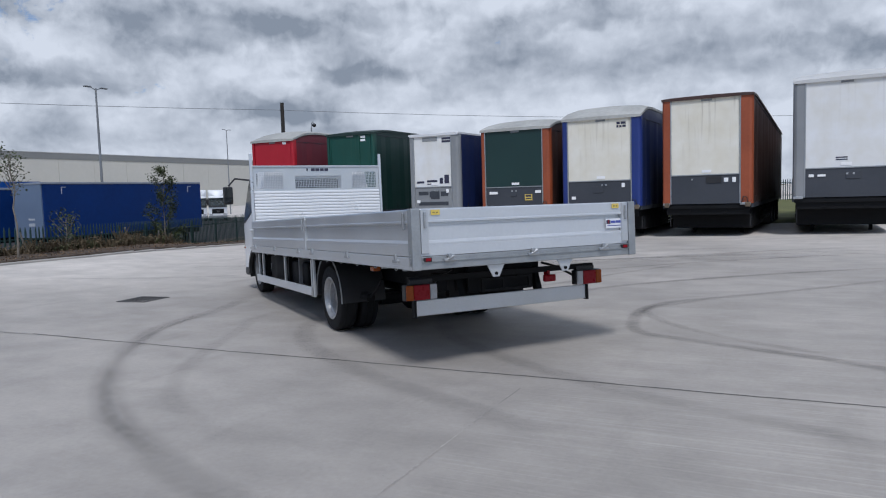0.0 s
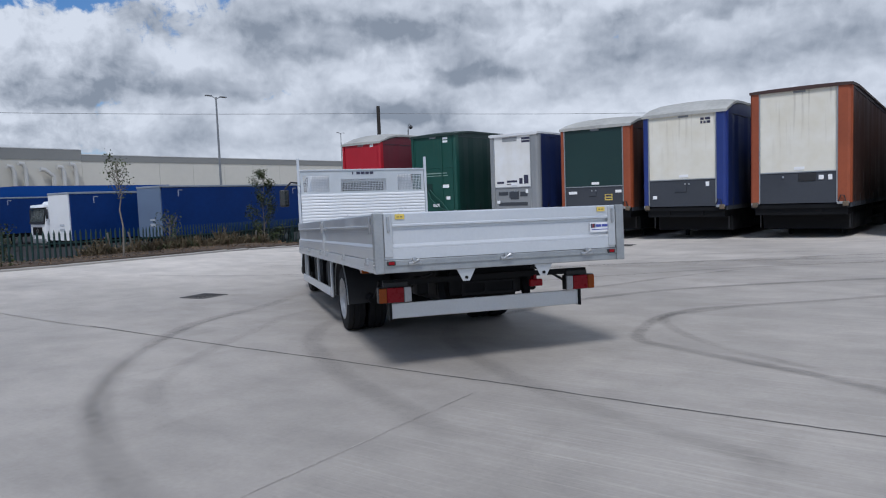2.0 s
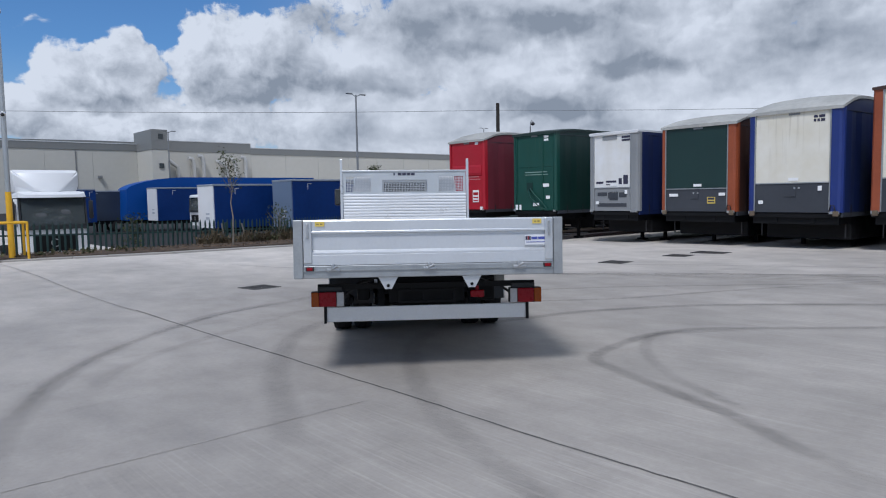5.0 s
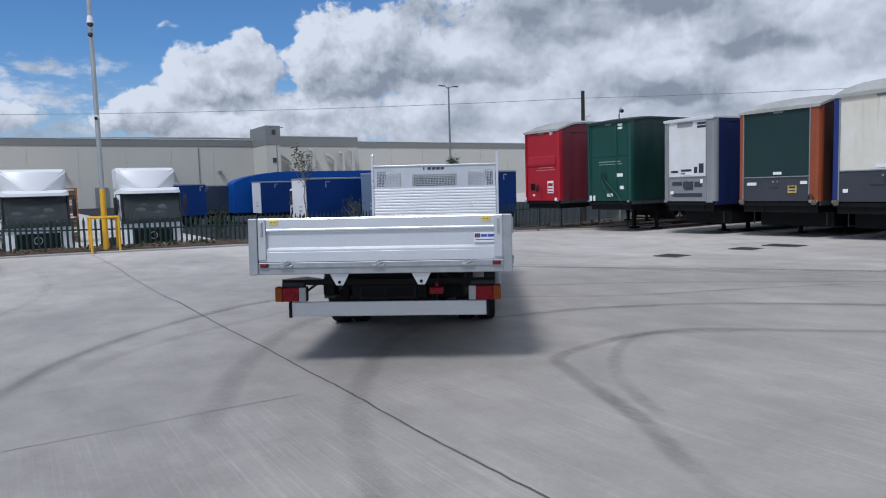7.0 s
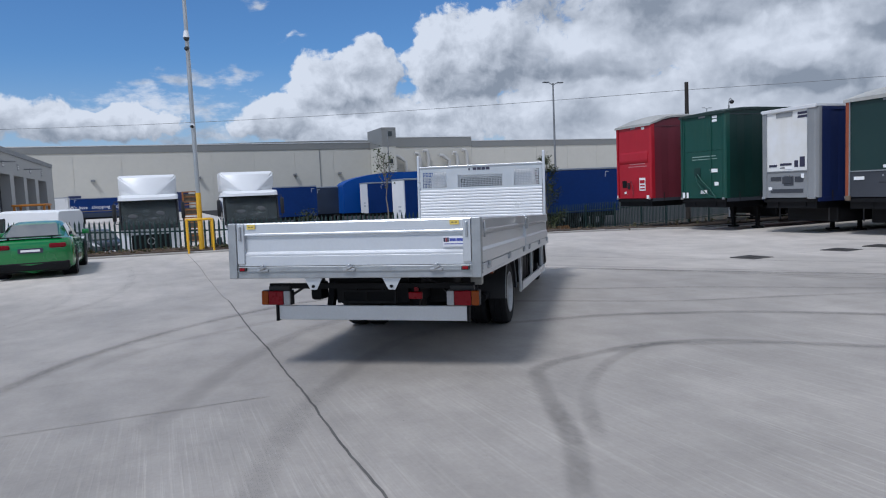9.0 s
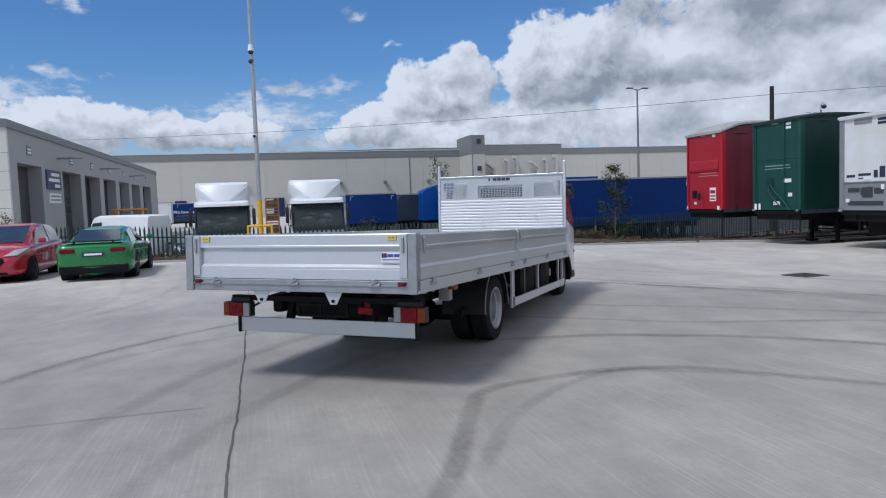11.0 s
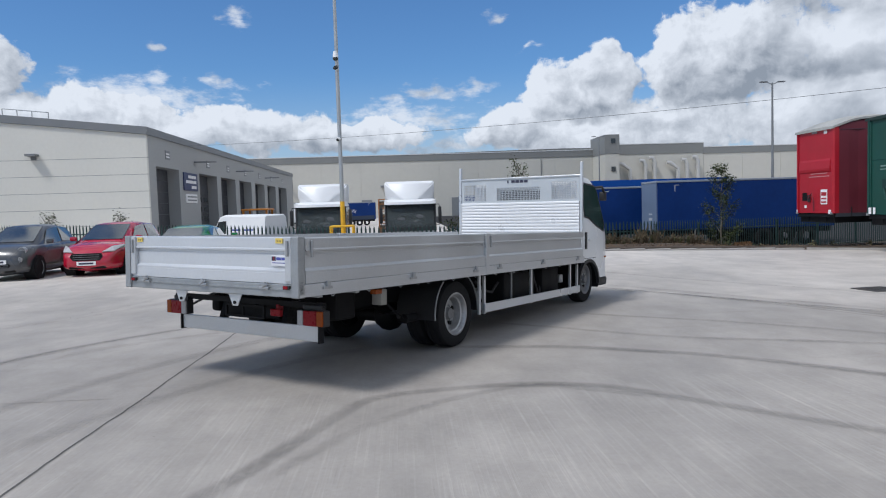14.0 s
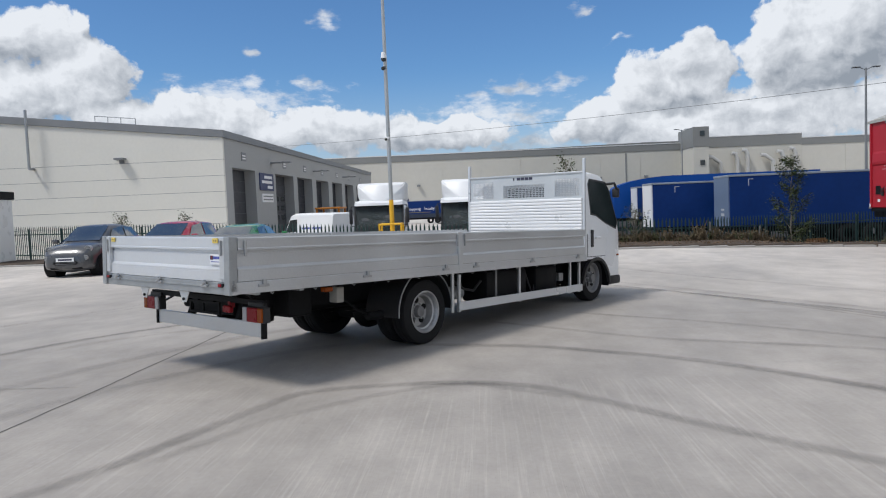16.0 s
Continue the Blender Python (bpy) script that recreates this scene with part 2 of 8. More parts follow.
PLASTIC = paint("black_plastic", (0.02, 0.02, 0.022), 0.5, vary=0.25, scale=6)
WHITE = paint("white_paint", (0.78, 0.79, 0.80), 0.3, vary=0.04, scale=1.2, coat=0.3)
RIM = paint("silver_rim_paint", (0.40, 0.40, 0.40), 0.42, metal=0.6, vary=0.25, scale=9)
RED_LENS = glow_free_lens("red_lens", (0.22, 0.002, 0.008), 0.3)
AMBER_LENS = glow_free_lens("amber_lens", (0.26, 0.055, 0.006), 0.2)
CLEAR_LENS = glow_free_lens("clear_lens", (0.42, 0.42, 0.43))
YELLOW = paint("yellow_paint", (0.72, 0.40, 0.015), 0.45, vary=0.15, scale=5, fine=50)
LABEL_YELLOW = paint("yellow_label", (0.62, 0.47, 0.10), 0.5)
LABEL_INK = paint("faded_label_print", (0.22, 0.17, 0.06), 0.6)
STEEL_DULL = paint("dull_grey_rim", (0.20, 0.20, 0.205), 0.5, metal=0.4, vary=0.2, scale=8)
LABEL_WHITE = paint("white_label", (0.82, 0.82, 0.82), 0.5, vary=0.03)
INK = paint("dark_print", (0.03, 0.03, 0.06), 0.6)
INK_BLUE = paint("blue_print", (0.06, 0.08, 0.32), 0.6)
GLASS_DARK = paint("dark_window", (0.022, 0.027, 0.029), 0.06, vary=0.5, scale=1.6, fine=6, spec=0.6, coat=0.1)
TRIM_GREY = paint("dark_grey_trim", (0.20, 0.21, 0.22), 0.5, vary=0.1, scale=0.6)


# ---------------------------------------------------------------- mesh helpers
def box(bm, x0, x1, y0, y1, z0, z1, bevel=0.0):
    r = bmesh.ops.create_cube(bm, size=1.0)
    vs = r["verts"]
    for v in vs:
        v.co = Vector((x0 + (v.co.x + 0.5) * (x1 - x0), y0 + (v.co.y + 0.5) * (y1 - y0), z0 + (v.co.z + 0.5) * (z1 - z0)))
    if bevel:
        es = list({e for v in vs for e in v.link_edges})
        bmesh.ops.bevel(bm, geom=es, offset=bevel, segments=2, affect="EDGES", profile=0.5)
    return bm


def tube(bm, a, b, r0, r1=None, sides=12, caps=True):
    a, b = Vector(a), Vector(b)
    m = Matrix.Translation((a + b) / 2) @ (b - a).to_track_quat("Z", "Y").to_matrix().to_4x4()
    bmesh.ops.create_cone(bm, cap_ends=caps, segments=sides, radius1=r0, radius2=r0 if r1 is None else r1, depth=(b - a).length, matrix=m)
    return bm


def pipe(bm, pts, r, sides=8):
    """One bent tube through pts."""
    pts = [Vector(p) for p in pts]
    up = (pts[1] - pts[0]).orthogonal().normalized()
    rings = []
    for k, p in enumerate(pts):
        d = (pts[min(k + 1, len(pts) - 1)] - pts[max(k - 1, 0)]).normalized()
        up = (up - d * up.dot(d)).normalized()
        w = d.cross(up)
        rings.append([p + (up * math.cos(a) + w * math.sin(a)) * r for a in [2 * math.pi * i / sides for i in range(sides)]])
    rows = [[bm.verts.new(q) for q in ring] for ring in rings]
    fs = []
    for a, b in zip(rows, rows[1:]):
        for i in range(sides):
            j = (i + 1) % sides
            fs.append(bm.faces.new((a[i], a[j], b[j], b[i])))
    fs += [bm.faces.new(rows[0][::-1]), bm.faces.new(rows[-1])]
    bmesh.ops.recalc_face_normals(bm, faces=fs)
    return bm


def ball(bm, c, r, sub=2, squash=(1, 1, 1)):
    bmesh.ops.create_icosphere(bm, subdivisions=sub, radius=r, matrix=Matrix.Translation(c) @ Matrix.Diagonal((*squash, 1)))
    return bm


def loft(bm, rings, cap=True, closed=True):
    """Skin through rings of points, all of one length."""
    rows = [[bm.verts.new(p) for p in ring] for ring in rings]
    n = len(rows[0])
    for a, b in zip(rows, rows[1:]):
        for i in range(n if closed else n - 1):
            j = (i + 1) % n
            bm.faces.new((a[i], a[j], b[j], b[i]))
    if cap and closed:
        bm.faces.new(rows[0][::-1])
        bm.faces.new(rows[-1])
    bmesh.ops.recalc_face_normals(bm, faces=bm.faces)
    return bm


def prism(bm, outline, axis, lo, hi):
    """A flat outline of two coordinates, drawn out along axis from lo to hi."""
    def at(p, d):
        return (d, p[0], p[1]) if axis == "x" else (p[0], d, p[1]) if axis == "y" else (p[0], p[1], d)
    a, b = [bm.verts.new(at(p, lo)) for p in outline], [bm.verts.new(at(p, hi)) for p in outline]
    n = len(outline)
    fs = [bm.faces.new((a[i], a[(i + 1) % n], b[(i + 1) % n], b[i])) for i in range(n)]
    fs += [bm.faces.new(a[::-1]), bm.faces.new(b)]
    bmesh.ops.recalc_face_normals(bm, faces=fs)
    return bm


def ring_prism(bm, outer, inner, axis, lo, hi):
    """An outline with a hole of as many corners."""
    def at(p, d):
        return (d, p[0], p[1]) if axis == "x" else (p[0], d, p[1]) if axis == "y" else (p[0], p[1], d)
    rows = [[bm.verts.new(at(p, d)) for p in o] for d in (lo, hi) for o in (outer, inner)]
    n = len(outer)
    fs = []
    for a, b in ((0, 2), (2, 3), (3, 1), (1, 0)):
        for i in range(n):
            j = (i + 1) % n
            fs.append(bm.faces.new((rows[a][i], rows[a][j], rows[b][j], rows[b][i])))
    bmesh.ops.recalc_face_normals(bm, faces=fs)
    return bm


def rect(x0, x1, z0, z1):
    return [(x0, z0), (x1, z0), (x1, z1), (x0, z1)]


def lathe(bm, outline, sides=32, axis="x"):
    """Turn (radius, along) pairs round an axis."""
    rings = []
    for k in range(sides):
        a = 2 * math.pi * k / sides
        c, s = math.cos(a), math.sin(a)
        rings.append([(d, r * c, r * s) if axis == "x" else (r * c, r * s, d) for r, d in outline])
    rows = [[bm.verts.new(p) for p in ring] for ring in rings]
    for k in range(sides):
        a, b = rows[k], rows[(k + 1) % sides]
        for i in range(len(outline) - 1):
            bm.faces.new((a[i], a[i + 1], b[i + 1], b[i]))
    bmesh.ops.remove_doubles(bm, verts=bm.verts, dist=1e-5)
    bmesh.ops.recalc_face_normals(bm, faces=bm.faces)
    return bm


def mesh_of(name, bm, mat, smooth=0.0):
    me = bpy.data.meshes.new(name)
    bm.to_mesh(me)
    bm.free()
    for m in mat if isinstance(mat, (list, tuple)) else [mat]:
        me.materials.append(m)
    if smooth:
        me.shade_smooth()
        me.set_sharp_from_angle(angle=radians(smooth))
    return me


def part(name, bm, mat, parent, label="", smooth=0.0, m=None):
    """One mesh object under a thing or a part."""
    ob = new(name, mesh_of(name, bm, mat, smooth))
    ob.parent = parent
    if m is not None:
        ob.matrix_basis = m
    return tagged(ob, label) if label else ob


def share(name, data, parent, m, label=""):
    ob = new(name, data)
    ob.parent = parent
    ob.matrix_basis = m
    return tagged(ob, label) if label else ob


def thing(name, m, label, category, group="", kind=""):
    ob = new(name)
    ob.empty_display_size = 0.2
    ob.matrix_basis = m
    return tagged(ob, label, category, group, kind)


def B():
    return bmesh.new()


def text_mesh(words, size, mat, parent, m, name="lettering", thick=0.004, label=""):
    cu = bpy.data.curves.new(name, "FONT")
    cu.body, cu.size, cu.extrude, cu.align_x = words, size, thick, "CENTER"
    cu.resolution_u = 2
    tmp = bpy.data.objects.new(name, cu)
    me = bpy.data.meshes.new_from_object(tmp)
    me.name = name
    me.materials.clear()
    me.materials.append(mat)
    bpy.data.objects.remove(tmp)
    return share(name, me, parent, m, label)


def lerp_table(table, v):
    """Straight lines between (v, value) pairs."""
    if v <= table[0][0]:
        return table[0][1]
    for (a, p), (b, q) in zip(table, table[1:]):
        if v <= b:
            return p + (q - p) * (v - a) / (b - a)
    return table[-1][1]


def smooth01(a):
    a = min(1.0, max(0.0, a))
    return a * a * (3 - 2 * a)


# ---------------------------------------------------------------- ground
KERB = [(-60, -21.2), (1, -20.8), (3.2, -20.4), (6.2, -19.6), (9.7, -18.5), (13.5, -18.1), (16, -18.5), (20, -18.7), (21.5, -18.2), (22.5, -17.3), (23.5, -16.5), (26, -16.2), (60, -16.2)]
FENCE = [(-60, -48.0), (-20, -32.0), (-8, -26.0), (1, -23.0), (4, -22.1), (9, -21.2), (14, -21.3), (18, -22.6), (24, -26.2), (30, -28.6), (60, -40.0)]
FENCE_TOP = [(-20, 1.4), (-8, 1.35), (1, 1.13), (4, 1.0), (9, 0.9), (16, 0.78), (24, 0.62), (60, 0.5)]
LOW_YARD = -1.25


def yard_z(x, y):
    x = min(8.0, max(-21.0, x))
    return 0.0145 * x + 0.2 * smooth01((-x - 9) / 9) * smooth01((22 - y) / 9)


def kerb_x(y):
    return lerp_table(KERB, y)


def fence_x(y):
    return lerp_table(FENCE, y)


def fence_top(y):
    return lerp_table(FENCE_TOP, y)


def concrete_ground():
    m = bpy.data.materials.new("brushed_concrete")
    m.use_nodes = True
    nodes, links = m.node_tree.nodes, m.node_tree.links
    p = nodes["Principled BSDF"]
    where = nodes.new("ShaderNodeNewGeometry").outputs["Position"]

    def noise_of(scale, detail, stretch=(1, 1, 1), rough=0.55):
        mp = nodes.new("ShaderNodeMapping")
        mp.inputs["Scale"].default_value = stretch
        links.new(where, mp.inputs[0])
        n = nodes.new("ShaderNodeTexNoise")
        n.inputs["Scale"].default_value, n.inputs["Detail"].default_value, n.inputs["Roughness"].default_value = scale, detail, rough
        links.new(mp.outputs[0], n.inputs["Vector"])
        return n.outputs["Fac"]

    def ramp(x, lo, hi, a=0.0, b=1.0):
        n = nodes.new("ShaderNodeMapRange")
        links.new(x, n.inputs[0])
        for i, v in enumerate((lo, hi, a, b)):
            n.inputs[i + 1].default_value = v
        return n.outputs[0]

    def mul(a, b):
        n = nodes.new("ShaderNodeMath")
        n.operation = "MULTIPLY"
        for i, v in enumerate((a, b)):
            if isinstance(v, float):
                n.inputs[i].default_value = v
            else:
                links.new(v, n.inputs[i])
        return n.outputs[0]

    clouds = noise_of(0.16, 5.0)
    patches = noise_of(0.55, 6.0, (0.45, 1.0, 1))
    blotch = noise_of(1.7, 8.0, (0.8, 1.2, 1), 0.62)
    grain = noise_of(28.0, 4.0)
    speck = noise_of(55.0, 2.0)
    brush = noise_of(1.0, 5.0, (0.75, 34.0, 1), 0.6)
    brush2 = noise_of(1.0, 4.0, (1.1, 60.0, 1), 0.6)
    brush_where = noise_of(0.35, 4.0, (0.5, 1.0, 1))
    scuff = noise_of(1.1, 6.0, (1.7, 0.30, 1), 0.6)
    tone = mul(ramp(clouds, 0.3, 0.7, 0.85, 1.08), ramp(patches, 0.3, 0.72, 0.85, 1.08))
    tone = mul(tone, ramp(blotch, 0.32, 0.70, 0.85, 1.09))
    tone = mul(tone, ramp(grain, 0.25, 0.75, 0.94, 1.05))
    tone = mul(tone, ramp(speck, 0.24, 0.30, 0.80, 1.0))
    tone = mul(tone, ramp(scuff, 0.26, 0.42, 0.86, 1.0))
    chips = noise_of(9.0, 3.0, (1, 1, 1), 0.7)
    tone = mul(tone, ramp(chips, 0.205, 0.225, 0.62, 1.0))
    streak = ramp(brush, 0.50, 0.78, 0.0, 1.0)
    # the slab east of the construction joint was brushed harder
    sepw = nodes.new("ShaderNodeSeparateXYZ")
    links.new(where, sepw.inputs[0])
    mask = mul(ramp(brush_where, 0.40, 0.62, 0.25, 1.0), ramp(sepw.outputs[0], -1.50, -1.38, 0.16, 1.0))
    mask = mul(mask, mul(ramp(sepw.outputs[1], 0.0, 2.4, 0.10, 1.0), ramp(sepw.outputs[0], 3.5, 1.5, 0.4, 1.0)))
    lines = nodes.new("ShaderNodeMath")
    lines.operation = "MULTIPLY_ADD"
    links.new(mul(streak, mask), lines.inputs[0])
    lines.inputs[1].default_value, lines.inputs[2].default_value = 0.33, 0.98
    tone = mul(tone, lines.outputs[0])
    dark = nodes.new("ShaderNodeMath")
    dark.operation = "MULTIPLY_ADD"
    links.new(mul(ramp(brush2, 0.55, 0.75, 0.0, 1.0), mask), dark.inputs[0])
    dark.inputs[1].default_value, dark.inputs[2].default_value = -0.16, 1.0
    tone = mul(tone, dark.outputs[0])
    # away from the turning circle the slabs are painted lighter, for sunlit far ground
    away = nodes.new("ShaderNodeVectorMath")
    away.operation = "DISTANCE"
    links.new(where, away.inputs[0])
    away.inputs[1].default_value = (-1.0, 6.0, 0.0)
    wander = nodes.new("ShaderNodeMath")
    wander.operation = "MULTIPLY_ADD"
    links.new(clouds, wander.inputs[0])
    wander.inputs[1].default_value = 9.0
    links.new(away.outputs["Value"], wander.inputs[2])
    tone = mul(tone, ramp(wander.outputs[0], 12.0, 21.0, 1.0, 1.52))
    col = nodes.new("ShaderNodeMix")
    col.data_type, col.blend_type = "RGBA", "MULTIPLY"
    col.inputs[0].default_value = 1.0
    col.inputs[6].default_value = (0.382, 0.353, 0.320, 1)
    links.new(tone, col.inputs[7])
    links.new(col.outputs[2], p.inputs["Base Color"])
    links.new(ramp(patches, 0.3, 0.7, 0.55, 0.75), p.inputs["Roughness"])
    p.inputs["Specular IOR Level"].default_value = 0.35
    b = nodes.new("ShaderNodeBump")
    b.inputs["Strength"].default_value, b.inputs["Distance"].default_value = 0.35, 0.006
    both_h = nodes.new("ShaderNodeMath")
    both_h.operation = "ADD"
    links.new(mul(streak, mask), both_h.inputs[0])
    links.new(mul(grain, 0.6), both_h.inputs[1])
    links.new(both_h.outputs[0], b.inputs["Height"])
    links.new(b.outputs[0], p.inputs["Normal"])
    return m


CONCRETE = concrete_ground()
SOIL = paint("dry_soil_and_mulch", (0.085, 0.068, 0.055), 0.95, vary=0.45, scale=2.2, fine=30, bump=0.8, spec=0.1)
TARMAC_SHADED = paint("shade_darkened_tarmac", (0.040, 0.040, 0.042), 0.95, vary=0.25, scale=0.6, fine=25, spec=0.06)
KERB_STONE = paint("concrete_kerb", (0.31, 0.295, 0.275), 0.85, vary=0.2, scale=2.0, fine=40, bump=0.3, island=0.2)


def ground_row(y):
    """One row of the ground sheet from west to east: (x, z, material of the strip to the east)."""
    xk, xf = kerb_x(y), fence_x(y)
    zk = yard_z(xk, y)
    base = fence_top(y) - 1.8
    crest = zk + 0.12 if y > -2 else max(base, zk + 0.02)
    row = [(-3000, LOW_YARD, 2), (-900, LOW_YARD, 2), (-400, LOW_YARD, 2), (-200, LOW_YARD, 2), (-120, LOW_YARD, 2), (-80, LOW_YARD, 2), (xf - 9, LOW_YARD, 2), (xf - 4, LOW_YARD + 0.04, 1), (xf - 1.2, base - 0.06, 1), (xf, base, 1)]
    mid = xk - 0.14
    fall = smooth01((y - 18.5) / 3.5)
    near_, half_, far_z = crest - 0.03 - 0.06 * fall, crest - 0.55 * fall, crest - 0.05 - 0.85 * fall
    far_z = max(far_z, base) if fall else far_z
    row += [(xf + 0.22 * (mid - xf), far_z, 1), (xf + 0.42 * (mid - xf), half_, 1), (xf + 0.72 * (mid - xf), near_, 1), (mid - 0.02, zk + 0.09, 1), (mid, zk - 0.02, 0)]
    # between these limits the low yard keeps a dark colour, painting in trailer shade
    if y < 14.5 or y > 60:
        row = [(x, z, 0 if k == 2 else k) for x, z, k in row]
    for d in (0.14, 1.5, 3, 5, 7, 9, 11, 13, 15, 17, 19, 22, 26, 32, 45, 70, 120, 300, 900, 3000):
        x = xk + d
        row.append((x, yard_z(x, y), 0))
    return row


def build_ground():
    ys = [-3000, -900, -300, -120, -70, -45, -32, -24, -20, -16, -12, -9, -7, -5, -3] + [-2 + 0.75 * k for k in range(40)] + [29, 31, 34, 38, 44, 52, 60, 80, 120, 300, 900, 3000]
    rows = [ground_row(y) for y in ys]
    verts, faces, mats = [], [], []
    n = len(rows[0])
    for y, row in zip(ys, rows):
        for x, z, k in row:
            lump = 0.05 * noise.noise(Vector((x * 1.3, y * 1.3, 0))) if k == 1 and abs(y) < 60 else 0
            verts.append((x, y, z + lump))
    for j in range(len(ys) - 1):
        for i in range(n - 1):
            faces.append((j * n + i, j * n + i + 1, (j + 1) * n + i + 1, (j + 1) * n + i))
            mats.append(rows[j][i][2])
    me = bpy.data.meshes.new("ground")
    me.from_pydata(verts, [], faces)
    for m in (CONCRETE, SOIL, TARMAC_SHADED):
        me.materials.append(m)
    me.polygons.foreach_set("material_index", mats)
    me.shade_smooth()
    me.set_sharp_from_angle(angle=radians(25))
    ob = new("ground", me)
    return tagged(ob, "pale brushed concrete yard with soil verge and shade-darkened lower tarmac", "ground", kind="structure")


ground = build_ground()


def strip(pts, width, lift, steps=8):
    """A ribbon that lies on the yard along a smooth line through pts; u runs across it, v along it."""
    path = []
    ext = [pts[0]] + list(pts) + [pts[-1]]
    for k in range(1, len(ext) - 2):
        p0, p1, p2, p3 = (Vector((*q, 0)) for q in ext[k - 1 : k + 3])
        for s in range(steps):
            t = s / steps
            path.append(0.5 * ((2 * p1) + (p2 - p0) * t + (2 * p0 - 5 * p1 + 4 * p2 - p3) * t * t + (3 * p1 - p0 - 3 * p2 + p3) * t ** 3))
    path.append(Vector((*pts[-1], 0)))
    verts, uvs, faces = [], [], []
    for k, p in enumerate(path):
        d = (path[min(k + 1, len(path) - 1)] - path[max(k - 1, 0)]).normalized()
        across = Vector((-d.y, d.x, 0))
        for s in (-0.5, -0.17, 0.17, 0.5):
            q = p + across * s * width
            verts.append((q.x, q.y, yard_z(q.x, q.y) + lift + 0.009 * smooth01((-q.x - 6) / 4)))
            uvs.append((s + 0.5, k / (len(path) - 1)))
        if k:
            for i in range(3):
                a = 4 * (k - 1) + i
                faces.append((a, a + 1, a + 5, a + 4))
    return verts, uvs, faces


def mark_material():
    """Tyre rubber rubbed onto the concrete: soft edges, broken by the surface's grain, fading out at both ends."""
    m = bpy.data.materials.new("tyre_rubber_trace")
    m.use_nodes = True
    nodes, links = m.node_tree.nodes, m.node_tree.links
    p = nodes["Principled BSDF"]
    p.inputs["Base Color"].default_value = (0.06, 0.058, 0.058, 1)
    p.inputs["Roughness"].default_value = 0.8
    uv = nodes.new("ShaderNodeUVMap")
    sepn = nodes.new("ShaderNodeSeparateXYZ")
    links.new(uv.outputs[0], sepn.inputs[0])

    def math_(op, a, b):
        n = nodes.new("ShaderNodeMath")
        n.operation = op
        for i, v in enumerate((a, b)):
            if isinstance(v, (int, float)):
                n.inputs[i].default_value = v
            else:
                links.new(v, n.inputs[i])
        return n.outputs[0]

    def tent(x, soft):
        n = nodes.new("ShaderNodeMapRange")
        n.interpolation_type = "SMOOTHSTEP"
        links.new(math_("SUBTRACT", 0.5, math_("ABSOLUTE", math_("SUBTRACT", x, 0.5), 0)), n.inputs[0])
        n.inputs[2].default_value = soft
        return n.outputs[0]

    where = nodes.new("ShaderNodeNewGeometry").outputs["Position"]
    fac = 1.0
    for sc, lo, hi in ((1.1, 0.25, 0.65), (14.0, 0.2, 0.6)):
        n = nodes.new("ShaderNodeTexNoise")
        n.inputs["Scale"].default_value, n.inputs["Detail"].default_value = sc, 5
        links.new(where, n.inputs["Vector"])
        r = nodes.new("ShaderNodeMapRange")
        links.new(n.outputs["Fac"], r.inputs[0])
        r.inputs[1].default_value, r.inputs[2].default_value, r.inputs[3].default_value = lo, hi, 0.35
        fac = math_("MULTIPLY", fac, r.outputs[0])
    strength = nodes.new("ShaderNodeAttribute")
    strength.attribute_type, strength.attribute_name = "OBJECT", "strength"
    fac = math_("MULTIPLY", fac, math_("MULTIPLY", tent(sepn.outputs[0], 0.38), tent(sepn.outputs[1], 0.12)))
    fac = math_("MULTIPLY", fac, strength.outputs["Fac"])
    links.new(fac, p.inputs["Alpha"])
    return m


TRACE = mark_material()


def tyre_mark(pts, width, strength, n=[0]):
    n[0] += 1
    verts, uvs, faces = strip(pts, width, 0.003 + 0.0007 * n[0])
    me = bpy.data.meshes.new("tyre_mark")
    me.from_pydata(verts, [], faces)
    layer = me.uv_layers.new(name="UVMap")
    for loop in me.loops:
        layer.data[loop.index].uv = uvs[loop.vertex_index]
    me.materials.append(TRACE)
    ob = new("tyre_mark", me)
    ob["strength"] = float(strength) * 0.5
    return tagged(ob, "dark curved tyre mark rubbed on the concrete", "tyre mark", "tyre marks on the yard", "structure")


tyre_mark([(-7.9, 9.4), (-7.2, 7.9), (-6.9, 6.6), (-6.4, 5.8), (-5.75, 5.0), (-4.93, 4.25), (-4.1, 3.7), (-3.15, 3.25), (-2.45, 3.0), (-1.0, 2.6)], 0.36, 0.45)
tyre_mark([(-7.0, 7.2), (-6.75, 6.45), (-6.3, 5.7), (-5.66, 4.92), (-4.86, 4.2), (-4.0, 3.62), (-3.0, 3.2)], 0.13, 0.30)
tyre_mark([(-6.1, 7.4), (-5.5, 6.3), (-5.1, 5.5), (-4.72, 4.9), (-4.25, 4.35), (-3.8, 4.02), (-2.9, 3.6)], 0.26, 0.22)
tyre_mark([(-5.3, 8.0), (-4.95, 7.0), (-4.25, 6.15), (-3.2, 5.45), (-2.4, 5.03), (-1.68, 4.72), (-1.0, 4.4)], 0.34, 0.38)
tyre_mark([(2.2, 13.2), (1.2, 12.0), (0.27, 11.03), (-0.3, 10.5), (-0.75, 10.1), (-1.15, 9.7), (-1.38, 9.1), (-1.33, 8.3), (-1.15, 7.7), (-0.6, 7.4), (0.15, 7.1), (0.62, 6.9), (1.25, 6.55), (2.2, 6.2)], 0.22, 0.58)
tyre_mark([(-0.6, 10.2), (-1.1, 9.5), (-1.32, 9.0), (-1.02, 8.35), (-0.5, 7.78), (0.0, 7.42), (0.7, 7.05)], 0.18, 0.36)
